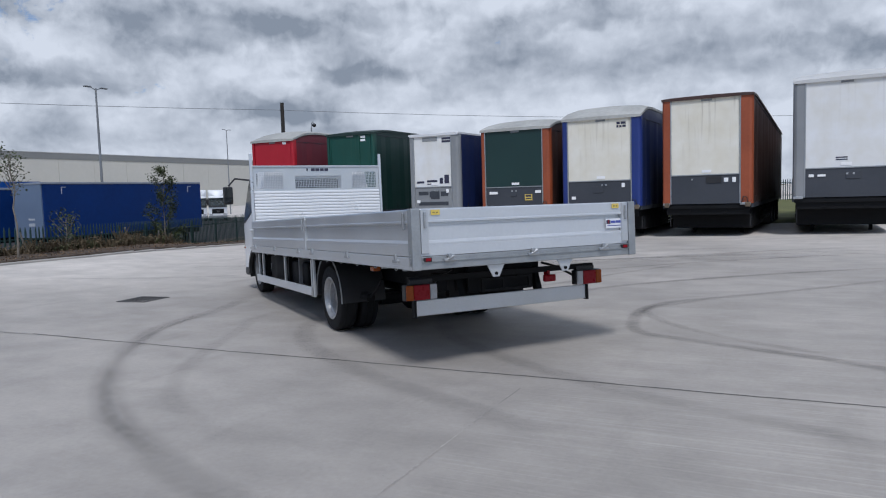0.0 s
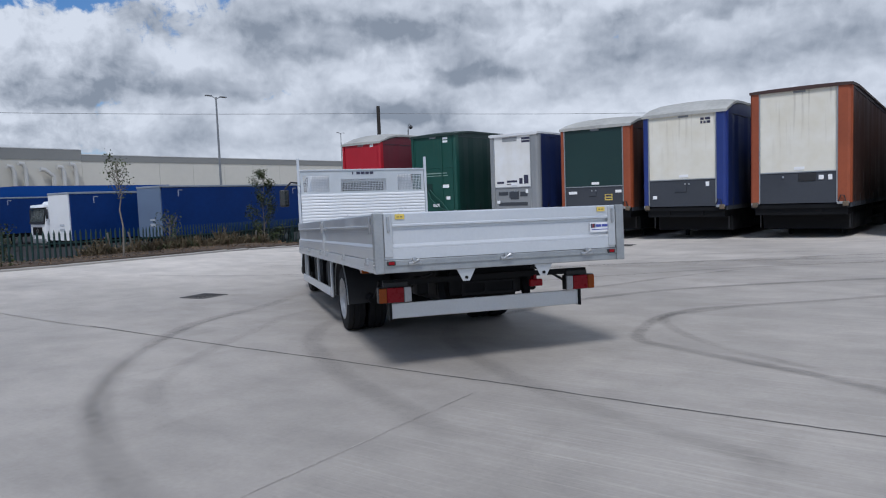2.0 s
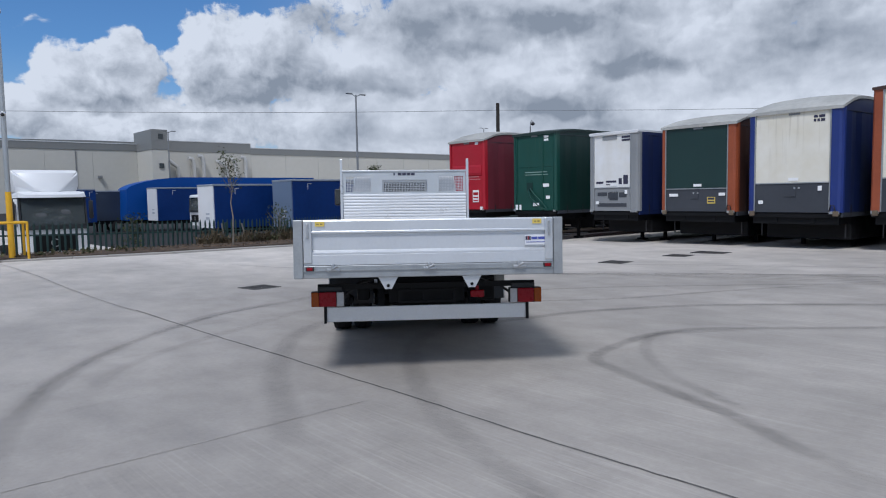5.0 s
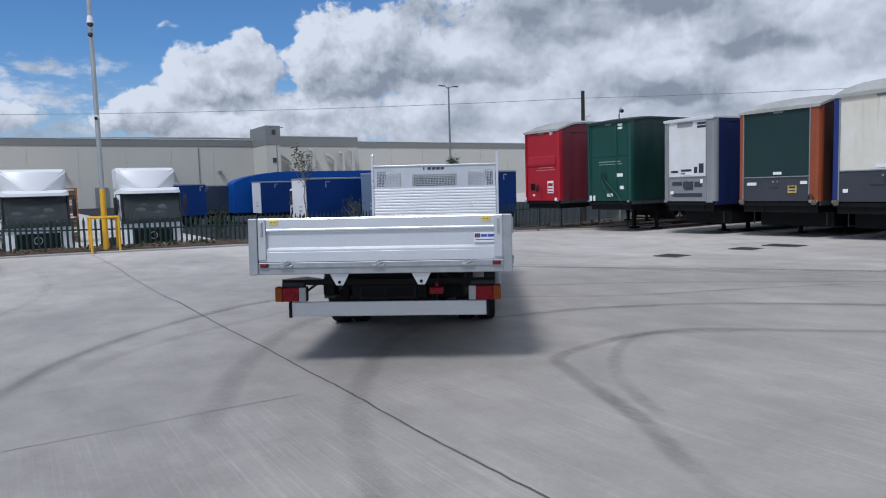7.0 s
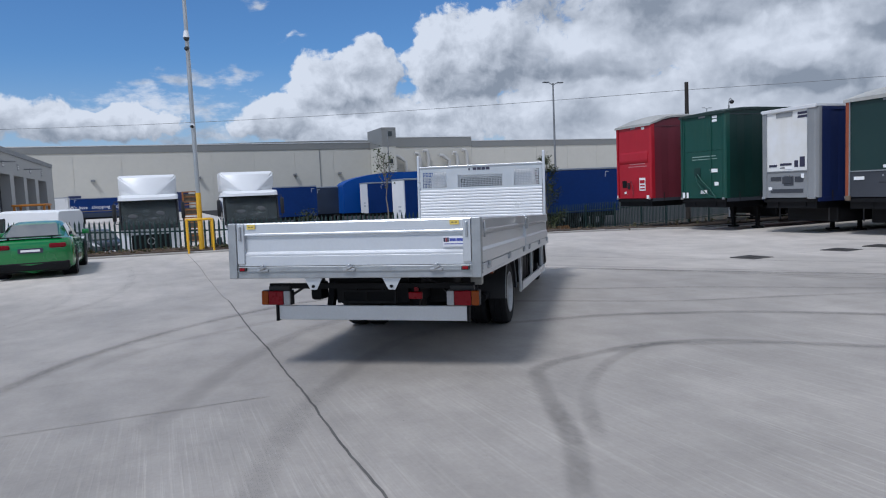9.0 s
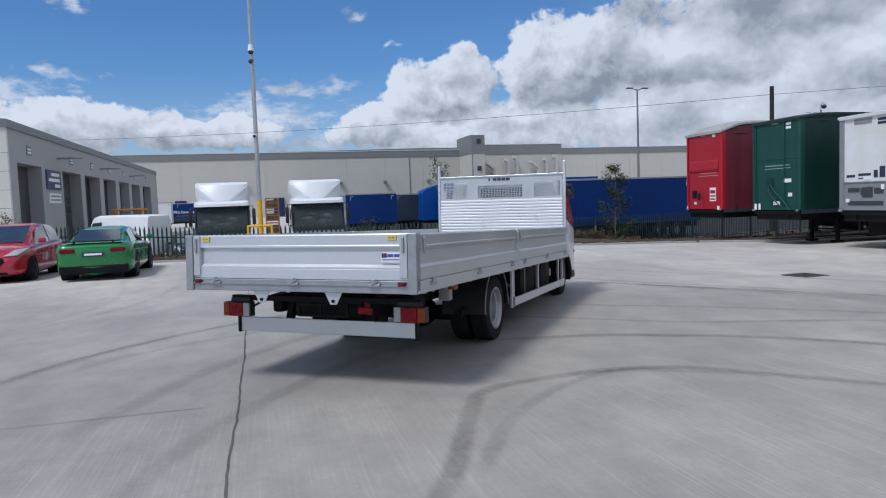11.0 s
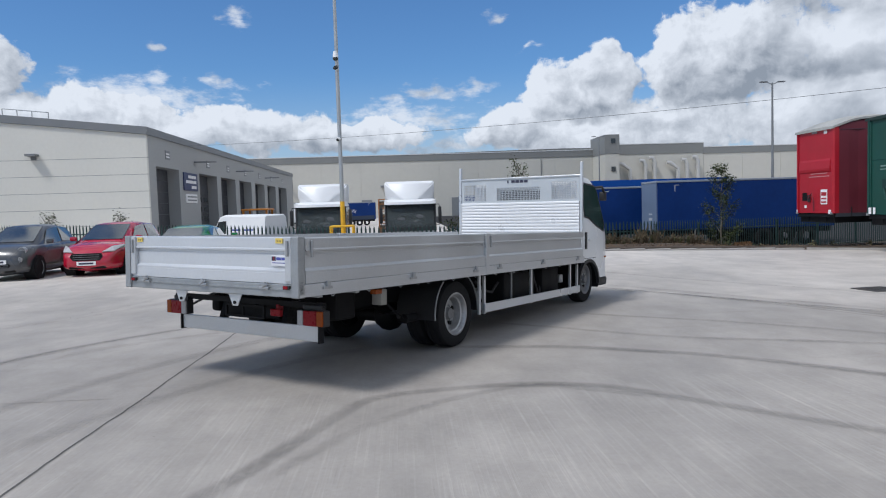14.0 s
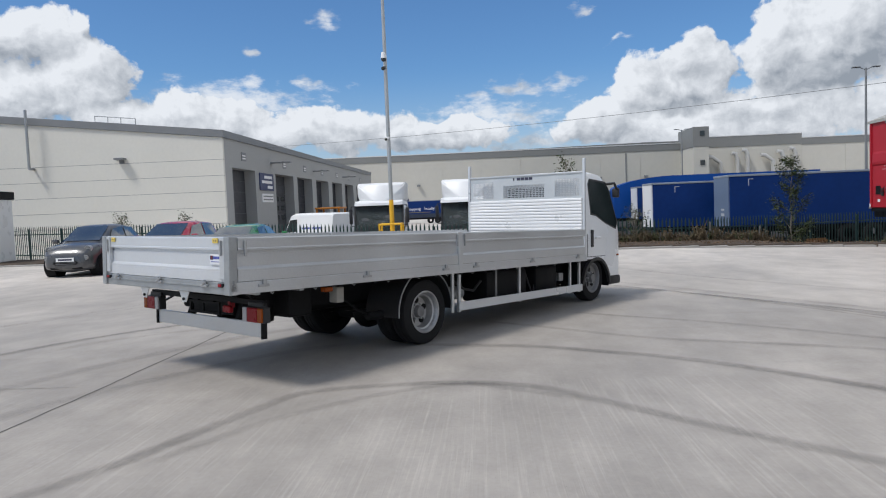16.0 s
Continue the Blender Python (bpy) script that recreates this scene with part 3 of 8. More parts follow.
tyre_mark([(-3.4, 7.9), (-3.2, 8.75), (-2.95, 9.8), (-2.5, 10.6), (-2.1, 11.2), (-1.2, 12.05), (0.2, 13.1), (2.2, 14.3)], 0.25, 0.62)
tyre_mark([(0.9, 4.8), (0.33, 5.04), (-0.35, 5.28), (-1.35, 5.75), (-2.45, 6.5), (-3.1, 7.1), (-3.6, 8.0)], 0.3, 0.33)
tyre_mark([(-4.9, 9.2), (-4.33, 9.9), (-3.3, 11.1), (-2.6, 12.6), (-1.6, 14.5)], 0.2, 0.45)
tyre_mark([(-5.6, 10.4), (-5.04, 11.05), (-4.16, 12.2), (-3.0, 13.35), (-1.2, 14.9), (1.5, 16.6)], 0.2, 0.42)
tyre_mark([(-14.0, 9.5), (-11.5, 10.6), (-8.0, 12.8), (-4.0, 15.0), (1.0, 17.0)], 0.25, 0.34)
tyre_mark([(-13.0, 12.0), (-9.5, 14.0), (-5.5, 16.2), (0.0, 18.5)], 0.25, 0.3)
tyre_mark([(-16.0, 3.8), (-12.0, 4.0), (-8.5, 3.2), (-5.0, 1.2)], 0.25, 0.18)
tyre_mark([(-15.0, 2.4), (-11.0, 3.0), (-7.4, 2.4), (-4.0, 0.4)], 0.25, 0.16)

JOINT = paint("dark_joint_sealant", (0.10, 0.095, 0.09), 0.9, vary=0.5, scale=3, fine=30)
for k in range(9):
    a = -6.5 + 1.15 * k
    tyre_mark([(a - 4.0, 10.6 + 0.75 * k), (a - 1.0, 12.6 + 0.7 * k), (a + 2.5, 14.2 + 0.62 * k), (a + 7.0, 15.6 + 0.5 * k)], 0.11 + 0.05 * (k % 3), 0.42 + 0.12 * (k % 2))


def joint(name, pts, width, lift, mat, label, rough=0.0):
    verts, uvs, faces = strip(pts, width, lift, 6)
    out = []
    for x, y, z in verts:
        p = Vector((x, y, width))
        out.append((x + 0.012 * noise.noise(p * 0.9) + rough * noise.noise(p * 9.0), y + 0.022 * noise.noise(p * 0.8 + Vector((7, 0, 0))) + rough * noise.noise(p * 11.0 + Vector((3, 0, 0))), z))
    me = bpy.data.meshes.new(name)
    me.from_pydata(out, [], faces)
    me.materials.append(mat)
    return tagged(new(name, me), label, "joint", kind="structure")


joint("expansion_joint", [(-8.2 + 0.7 * k, 5.66) for k in range(46)], 0.018, 0.0022, JOINT, "dark straight expansion joint across the concrete", 0.012)
joint("expansion_joint", [(-19.4 + 0.7 * k, 5.42 + 0.014 * k) for k in range(17)], 0.016, 0.0022, paint("dusty_joint", (0.25, 0.235, 0.215), 0.9, vary=0.4, scale=3, fine=30), "dusty stretch of expansion joint towards the kerb", 0.012)
joint("expansion_joint", [(-1.44 - 0.003 * k, -24 + 0.7 * k) for k in range(43)], 0.012, 0.0026, paint("faint_joint", (0.32, 0.298, 0.272), 0.9, vary=0.45, scale=1.6, fine=25), "fine pale construction joint in the concrete", 0.008)


def drain(x, y, w, d, turn, label):
    t = thing("drain_cover", pose(x, y, yard_z(x, y), 0, 0, turn), label, "drain cover", "drain covers in the yard", "structure")
    bm = B()
    ring_prism(bm, rect(-w / 2 - 0.06, w / 2 + 0.06, -d / 2 - 0.06, d / 2 + 0.06), rect(-w / 2, w / 2, -d / 2, d / 2), "z", -0.04, 0.012)
    part("frame", bm, paint("cast_iron", (0.05, 0.047, 0.045), 0.7, vary=0.4, scale=6), t)
    bm = B()
    n = int(w / 0.07)
    for k in range(n):
        box(bm, -w / 2 + k * w / n, -w / 2 + (k + 0.55) * w / n, -d / 2, d / 2, -0.03, 0.010)
    box(bm, -w / 2, w / 2, -0.02, 0.02, -0.03, 0.011)
    part("grating", bm, MAT["cast_iron"], t)
    return t


drain(-9.38, 8.28, 0.46, 0.46, 8, "dark cast iron square drain grating set in concrete")
drain(-6.86, 16.17, 0.48, 0.48, 6, "dark cast iron square drain grating set in concrete")
drain(-6.62, 18.55, 0.48, 0.48, 6, "dark iron drain cover near the parked trailers")
drain(-6.4, 19.8, 0.75, 0.5, 6, "wide dark iron drain cover near the parked trailers")


# ---------------------------------------------------------------- the dropside truck
# local frame: y forward from the tailboard, x to the truck's right, z up from the ground
HEAD = radians(35.9)
TRUCK_AT = Vector((-1.727, 6.154, 0))
TRUCK_AT.z = yard_z(TRUCK_AT.x, TRUCK_AT.y)
fwd = Vector((-math.cos(HEAD), math.sin(HEAD), 0))
rgt = Vector((math.sin(HEAD), math.cos(HEAD), 0))
fwd.z, rgt.z = 0.0145 * fwd.x, 0.0145 * rgt.x
fwd.normalize()
rgt = (rgt - fwd * rgt.dot(fwd)).normalized()
TRUCK_M = Matrix((rgt, fwd, rgt.cross(fwd))).transposed().to_4x4()
TRUCK_M.translation = TRUCK_AT
RAKE = pose(0, 0, 0, -1.56, 0.86, 0)
HW, LEN, TOP, DECK, BASE = 1.166, 6.336, 1.39, 1.0, 0.90
AXLE_R, AXLE_F, WHEEL_R = 2.69, 6.97, 0.378

truck = thing("flatbed_truck", TRUCK_M, "white-cabbed truck with long bright aluminium dropside body, unladen", "truck")


def tpart(name, bm, mat, label="", parent=None, smooth=0.0):
    if parent is None:
        return part(name, bm, mat, truck, label, smooth, RAKE)
    return part(name, bm, mat, parent, label, smooth)


def drop_board(bm, along, a0, a1, z0, z1, face, out):
    """An extruded board with two raised ribs and a rolled edge. It stands at face, its ribs towards out (+1 or -1), along x or y."""
    t = 0.030 * out
    h = z1 - z0
    prof = [(0, 0), (t, 0), (t, 0.085), (t * 0.92, 0.088), (t, 0.091), (t, 0.105), (t * 0.25, 0.128), (t * 0.25, h - 0.143), (t * 0.02, h - 0.142), (t * 0.02, h - 0.117), (t * 1.12, h - 0.114),
            (t * 1.12, h - 0.10), (t, h - 0.094), (t, h - 0.012), (t * 0.8, h), (0, h)]
    outline = [(face + d, z0 + v) for d, v in prof]
    prism(bm, outline, along, a0, a1)


# floor, edge rails and bearers
bm = B()
box(bm, -HW + 0.03, HW - 0.03, 0.03, LEN, DECK - 0.035, DECK)
tpart("deck", bm, paint("grey_deck_boards", (0.30, 0.29, 0.28), 0.7, vary=0.2, scale=2, fine=30), "grey phenolic load deck")
for s, nm in ((-1, "edge_rail"), (1, "edge_rail")):
    bm = B()
    box(bm, min(s * HW, s * (HW - 0.05)), max(s * HW, s * (HW - 0.05)), 0.0, LEN, BASE, DECK - 0.002, 0.006)
    box(bm, min(s * (HW + 0.006), s * (HW - 0.02)), max(s * (HW + 0.006), s * (HW - 0.02)), 0.0, LEN, BASE - 0.004, BASE + 0.02)
    tpart(nm, bm, ALU)
bm = B()
box(bm, -HW + 0.052, HW - 0.052, 0.0, 0.05, BASE - 0.01, DECK - 0.002, 0.006)
box(bm, -HW + 0.06, HW - 0.06, -0.012, 0.02, BASE + 0.052, BASE + 0.064)
tpart("rear_rail", bm, GALV, "galvanised rear rail")
for k in range(13):
    bm = B()
    y = 0.28 + k * 0.49
    box(bm, -HW + 0.055, HW - 0.055, y, y + 0.05, BASE - 0.03, DECK - 0.037)
    tpart("crossbearer", bm, GALV if k < 2 else BLACK)
for s in (-1, 1):
    bm = B()
    box(bm, s * 0.43 - 0.035, s * 0.43 + 0.035, 0.62, LEN + 1.2, 0.62, 0.87)
    tpart("chassis_rail", bm, BLACK)

# tailboard
bm = B()
drop_board(bm, "x", -HW + 0.085, HW - 0.085, DECK + 0.003, TOP, 0.035, -1)
tailboard = tpart("tailboard", bm, ALU_WHITE, "bright aluminium ribbed tailboard")
for s in (-1, 1):
    bm = B()
    x = s * (HW - 0.12)
    box(bm, x - 0.035, x + 0.035, -0.012, 0.03, DECK + 0.02, TOP - 0.004, 0.006)
    tpart("end_cap", bm, ALU, parent=tailboard)
    bm = B()
    box(bm, x - 0.010, x + 0.010, -0.030, -0.010, TOP - 0.16, TOP - 0.03, 0.005)
    tpart("latch_handle", bm, STEEL, parent=tailboard)
    bm = B()
    box(bm, s * (HW - 0.225) - 0.04, s * (HW - 0.225) + 0.04, -0.0045, -0.0005, TOP - 0.055, TOP - 0.012)
    tpart("warning_label", bm, LABEL_YELLOW, "yellow warning sticker", tailboard)
    for dx in (-0.018, 0.012):
        bm = B()
        box(bm, s * (HW - 0.225) + dx - 0.008, s * (HW - 0.225) + dx + 0.012, -0.0060, -0.0045, TOP - 0.040, TOP - 0.030)
        tpart("print_bar", bm, LABEL_INK, parent=tailboard)
# maker's sticker: a flag-like mark and bars
bm = B()
box(bm, 0.835, 1.040, 0.010, 0.0125, DECK + 0.150, DECK + 0.238)
sticker = tpart("sticker", bm, paint("silvery_sticker", (0.70, 0.71, 0.74), 0.4, vary=0.04), "silvery sticker with a dark emblem and blue bars", tailboard)
for x0, x1, z0, z1, mt in ((0.842, 0.858, 0.190, 0.226, INK), (0.860, 0.872, 0.190, 0.226, paint("maroon_print", (0.20, 0.015, 0.03), 0.6)), (0.874, 0.888, 0.190, 0.226, INK), (0.894, 0.948, 0.196, 0.219, INK_BLUE), (0.954, 1.030, 0.196, 0.219, INK_BLUE), (0.850, 1.02, 0.170, 0.176, INK_BLUE)):
    bm = B()
    d = 0.0025 if mt is RED_LENS else 0.0
    box(bm, x0, x1, 0.0075 - d, 0.010 - d * 0.2, DECK + z0, DECK + z1)
    tpart("print_bar", bm, mt, parent=sticker)
# latches and marker lamps on the rear rail
for x in (-0.83, -0.005, 0.78):
    bm = B()
    box(bm, x - 0.055, x + 0.055, -0.03, -0.002, BASE + 0.050, BASE + 0.075, 0.004)
    tube(bm, (x - 0.02, -0.022, BASE + 0.066), (x + 0.035, -0.03, BASE + 0.095), 0.012)
    box(bm, x - 0.02, x + 0.01, -0.035, -0.005, BASE + 0.075, BASE + 0.112, 0.004)
    tpart("latch", bm, STEEL, "plated drop catch", smooth=30)
for s in (-1, 1):
    bm = B()
    box(bm, s * 1.03 - 0.035, s * 1.03 + 0.035, -0.022, 0.0, BASE + 0.055, BASE + 0.09, 0.004)
    lamp = tpart("marker_lamp", bm, PLASTIC, "small red marker lamp")
    bm = B()
    box(bm, s * 1.03 - 0.024, s * 1.03 + 0.024, -0.028, -0.0225, BASE + 0.060, BASE + 0.085, 0.003)
    tpart("lens", bm, RED_LENS, parent=lamp)
# corner posts
for s in (-1, 1):
    bm = B()
    box(bm, s * (HW - 0.04) - 0.04, s * (HW - 0.04) + 0.04, -0.018, 0.068, BASE - 0.012, TOP + 0.002, 0.008)
    post = tpart("corner_post", bm, GALV)
    for k in range(4):
        bm = B()
        tube(bm, (s * HW - s * 0.002, 0.03, BASE + 0.03 + k * 0.028), (s * HW + s * 0.008, 0.03, BASE + 0.03 + k * 0.028), 0.007, sides=8)
        tpart("rivet", bm, STEEL, parent=post)
    bm = B()
    xx = s * (HW + 0.006)
    box(bm, xx - 0.008, xx + 0.008, 0.13, 0.155, TOP - 0.17, TOP - 0.03, 0.005)
    tpart("latch_handle", bm, STEEL, parent=post)
# side boards and the posts between them
MID = 3.16
for s in (-1, 1):
    for a0, a1 in ((0.075, MID - 0.045), (MID + 0.045, LEN - 0.05)):
        bm = B()
        drop_board(bm, "y", a0, a1, DECK + 0.004, TOP - 0.003, s * (HW - 0.035), s)
        # prism along y keeps (x, z) outlines
        board = tpart("side_board", bm, ALU, "aluminium ribbed drop side")
        for y in (a0 + 0.25, (a0 + a1) / 2, a1 - 0.25):
            bm = B()
            xx = s * (HW + 0.008)
            box(bm, xx - 0.010, xx + 0.012, y - 0.055, y + 0.055, DECK - 0.055, DECK - 0.030, 0.004)
            box(bm, xx - 0.006, xx + 0.016, y - 0.015, y + 0.025, DECK - 0.04, DECK + 0.012, 0.004)
            tpart("latch", bm, STEEL, parent=board)
    bm = B()
    box(bm, s * (HW - 0.03) - 0.034, s * (HW - 0.03) + 0.034, MID - 0.04, MID + 0.04, BASE + 0.0, TOP, 0.007)
    post = tpart("mid_post", bm, ALU)
    for y in (MID - 0.075, MID + 0.065):
        bm = B()
        xx = s * (HW + 0.006)
        box(bm, xx - 0.008, xx + 0.009, y, y + 0.018, TOP - 0.17, TOP - 0.03, 0.004)
        tpart("latch_handle", bm, STEEL, parent=post)

# headboard
HB = LEN + 0.01
RIB_WHITE = paint("white_ribbed_panel", (0.72, 0.73, 0.74), 0.33, metal=0.15, vary=0.04, scale=2)
ribbed = new("ribbed_panel")
ribbed.parent, ribbed.matrix_basis = truck, RAKE
RIB = 0.869 / 17
for k in range(17):
    bm = B()
    z = DECK + 0.004 + k * RIB
    prism(bm, [(HB - 0.020, z), (HB + 0.028, z), (HB + 0.028, z + RIB), (HB - 0.020, z + RIB), (HB - 0.029, z + RIB * 0.78), (HB - 0.030, z + RIB * 0.30)], "x", -1.085, 1.085)
    part("rib", bm, RIB_WHITE, ribbed)
UP0, UP1 = DECK + 0.874, 2.262
bm = B()
holes = [(-1.04, -0.60), (-0.40, 0.40), (0.60, 1.04)]
H0, H1 = UP0 + 0.035, UP1 - 0.075
HM = H1 - 0.065
gx = [-1.085] + [v for h in holes for v in h] + [1.085]
gz = [UP0, H0, HM, H1, UP1]
grid = [[[bm.verts.new((x, HB + d, z)) for z in gz] for x in gx] for d in (-0.004, 0.004)]
for i in range(len(gx) - 1):
    for k in range(4):
        if (i in (1, 5) and k in (1, 2)) or (i == 3 and k == 1):
            continue
        for g in grid:
            bm.faces.new((g[i][k], g[i + 1][k], g[i + 1][k + 1], g[i][k + 1]))
rim_edges = [e for e in bm.edges if e.is_boundary]
pair = {}
for i in range(len(gx)):
    for k in range(5):
        pair[grid[0][i][k]] = grid[1][i][k]
for e in rim_edges:
    a, b = e.verts
    if a in pair and b in pair:
        bm.faces.new((a, b, pair[b], pair[a]))
bmesh.ops.recalc_face_normals(bm, faces=bm.faces)
upper = tpart("upper_panel", bm, paint("grey_headboard_sheet", (0.55, 0.575, 0.59), 0.38, metal=0.45, vary=0.07, scale=3), "grey sheet with three meshed windows")
bm = B()
box(bm, -1.10, 1.10, HB - 0.02, HB + 0.02, UP1, UP1 + 0.03, 0.005)
tpart("top_rail", bm, ALU, parent=upper)
for a, b in holes:
    hi = H1 if (a, b) != (-0.40, 0.40) else HM
    bm = B()
    n = int((b - a) / 0.027)
    for k in range(n + 1):
        x = a + (b - a) * k / n
        box(bm, x - 0.0042, x + 0.0042, HB - 0.003, HB + 0.002, H0, hi)
    n = int((hi - H0) / 0.027)
    for k in range(n + 1):
        z = H0 + (hi - H0) * k / n
        box(bm, a, b, HB - 0.002, HB + 0.003, z - 0.0042, z + 0.0042)
    tpart("mesh_grille", bm, ALU, "square perforated mesh", upper)
# maker's lettering as plain blocks
for k in range(5):
    bm = B()
    x = -0.200 + k * 0.078
    w = 0.024 if k == 0 else 0.064
    box(bm, x, x + w, HB - 0.010, HB - 0.0045, UP1 - 0.062, UP1 - 0.018)
    tpart("badge_block", bm, INK, parent=upper)
for s in (-1, 1):
    bm = B()
    box(bm, s * 1.115 - 0.022, s * 1.115 + 0.022, HB - 0.022, HB + 0.022, DECK + 0.002, 2.49, 0.008)
    tpart("headboard_post", bm, ALU_WHITE)

# rear underframe, lamps and bumper
for s in (-1, 1):
    bm = B()
    outline = [(s * 0.365 - 0.085, BASE - 0.012), (s * 0.365 + 0.085, BASE - 0.012), (s * 0.365 + 0.03, BASE - 0.115), (s * 0.365 - 0.03, BASE - 0.115)]
    prism(bm, outline, "y", 0.028, 0.036)
    br = tpart("hinge_bracket", bm, ALU, "galvanised triangular bracket")
    bm = B()
    tube(bm, (s * 0.365, 0.015, BASE - 0.085), (s * 0.365, 0.05, BASE - 0.085), 0.014, sides=10)
    tpart("bolt", bm, BLACK, parent=br)
bm = B()
box(bm, -0.935, 0.935, 0.470, 0.495, 0.446, 0.586, 0.006)
bumper = tpart("underrun_bar", bm, ALU, "flat bright aluminium rear underrun bar")
for s in (-1, 1):
    bm = B()
    box(bm, s * 0.947 - 0.011, s * 0.947 + 0.011, 0.455, 0.510, 0.436, 0.596)
    tpart("end_plate", bm, BLACK, parent=bumper)
    bm = B()
    prism(bm, [(0.496, 0.46), (0.54, 0.46), (0.78, 0.86), (0.64, 0.86)], "x", s * 0.43 - 0.03, s * 0.43 + 0.03)
    tpart("arm", bm, BLACK, parent=bumper)
bm = B()
box(bm, -1.01, 1.01, 0.44, 0.49, 0.750, 0.800)
tpart("lamp_bar", bm, BLACK)
for s in (-1, 1):
    bm = B()
    box(bm, min(s * 0.765, s * 1.067), max(s * 0.765, s * 1.067), 0.392, 0.470, 0.598, 0.739, 0.008)
    box(bm, s * 0.90 - 0.11, s * 0.90 + 0.11, 0.42, 0.48, 0.727, 0.78, 0.006)
    lamp = tpart("tail_lamp", bm, PLASTIC, "combination tail lamp, amber, red and clear")
    for a, b, mt, nm in ((0.995, 1.064, AMBER_LENS, "amber_lens"), (0.838, 0.992, RED_LENS, "red_lens"), (0.768, 0.835, CLEAR_LENS, "clear_lens")):
        bm = B()
        box(bm, min(s * a, s * b), max(s * a, s * b), 0.370, 0.392, 0.602, 0.734, 0.008)
        tpart(nm, bm, mt, parent=lamp)
bm = B()
box(bm, 0.40, 0.53, 0.40, 0.44, 0.655, 0.722, 0.01)
box(bm, 0.45, 0.48, 0.43, 0.49, 0.70, 0.76)
tpart("fog_lamp", bm, RED_LENS, "small red fog lamp")
# number plate carrier: an open black frame with a narrow upright
bm = B()
ring_prism(bm, rect(-0.27, 0.27, 0.610, 0.735), rect(-0.245, 0.245, 0.630, 0.715), "y", 0.45, 0.47)
box(bm, -0.04, -0.015, 0.452, 0.468, 0.625, 0.72)
box(bm, -0.15, -0.12, 0.455, 0.49, 0.73, 0.79)
box(bm, 0.12, 0.15, 0.455, 0.49, 0.73, 0.79)
tpart("number_plate_carrier", bm, BLACK)
bm = B()
box(bm, -0.43, 0.43, 0.62, 0.72, 0.68, 0.87)
box(bm, -0.34, 0.42, 0.80, 1.0, 0.50, 0.87, 0.02)
box(bm, 0.43, 0.72, 0.95, 1.25, 0.56, 0.86, 0.03)
box(bm, -0.36, 0.36, 0.55, 0.60, 0.60, 0.86, 0.01)
tpart("rear_crossmember", bm, BLACK)
bm = B()
box(bm, -0.66, -0.54, 0.60, 0.80, 0.62, 0.80, 0.03)
tpart("silencer_bracket", bm, BLACK, smooth=40)
# underslung parts
bm = B()
tube(bm, (-0.42, AXLE_R, 0.39), (0.42, AXLE_R, 0.39), 0.09, sides=14)
ball(bm, (0.05, AXLE_R, 0.40), 0.20, 2, (1, 1, 1))
tpart("rear_axle", bm, BLACK, smooth=40)
for s in (-1, 1):
    bm = B()
    for k in range(4):
        y0, y1 = AXLE_R - 0.72 + k * 0.12, AXLE_R + 0.72 - k * 0.12
        box(bm, s * 0.47 - 0.035, s * 0.47 + 0.035, y0, y1, 0.50 - 0.015 * k, 0.513 - 0.015 * k)
    box(bm, s * 0.47 - 0.05, s * 0.47 + 0.05, AXLE_R - 0.08, AXLE_R + 0.08, 0.36, 0.56)
    tpart("leaf_spring", bm, BLACK)
bm = B()
tube(bm, (0, 0.6, 0.52), (0, 6.2, 0.60), 0.045, sides=10)
tube(bm, (-0.25, 1.1, 0.55), (-0.25, 3.6, 0.55), 0.07, sides=12)
tpart("driveshaft", bm, BLACK, smooth=40)
for name, x0, x1, y0, y1, z0, z1, mt in (("fuel_tank", 0.55, 0.98, 3.95, 4.9, 0.45, 0.86, BLACK), ("battery_box", 0.58, 0.98, 5.15, 5.75, 0.48, 0.86, BLACK), ("air_tank", -0.95, -0.58, 3.9, 4.7, 0.48, 0.80, BLACK), ("tool_box", -0.97, -0.56, 5.0, 5.9, 0.45, 0.86, BLACK), ("junction_box", 0.78, 0.90, 1.42, 1.52, 0.68, 0.84, paint("grey_plastic_box", (0.36, 0.35, 0.32), 0.6))):
    bm = B()
    box(bm, x0, x1, y0, y1, z0, z1, 0.04 if mt is BLACK else 0.01)
    tpart(name, bm, mt, smooth=40)
for k in range(11):
    y = 0.45 + k * 0.5
    for s in (-1, 1):
        bm = B()
        pipe(bm, [(s * (HW - 0.06), y, BASE), (s * (HW - 0.06), y, BASE - 0.022), (s * (HW - 0.05), y + 0.012, BASE - 0.030), (s * (HW - 0.042), y + 0.016, BASE - 0.016)], 0.005, 6)
        tpart("rope_hook", bm, GALV)
for s in (-1, 1):
    bm = B()
    pipe(bm, [(s * 0.5, 0.60, 0.83), (s * 0.66, 0.57, 0.78), (s * 0.78, 0.46, 0.69)], 0.012)
    tpart("lamp_cable", bm, PLASTIC)

for s in (-1, 1):
    bm = B()
    box(bm, min(s * 1.0, s * 1.07), max(s * 1.0, s * 1.07), 1.12, 1.22, BASE - 0.075, BASE - 0.03, 0.006)
    tpart("side_marker", bm, AMBER_LENS, "small orange side marker lamp")

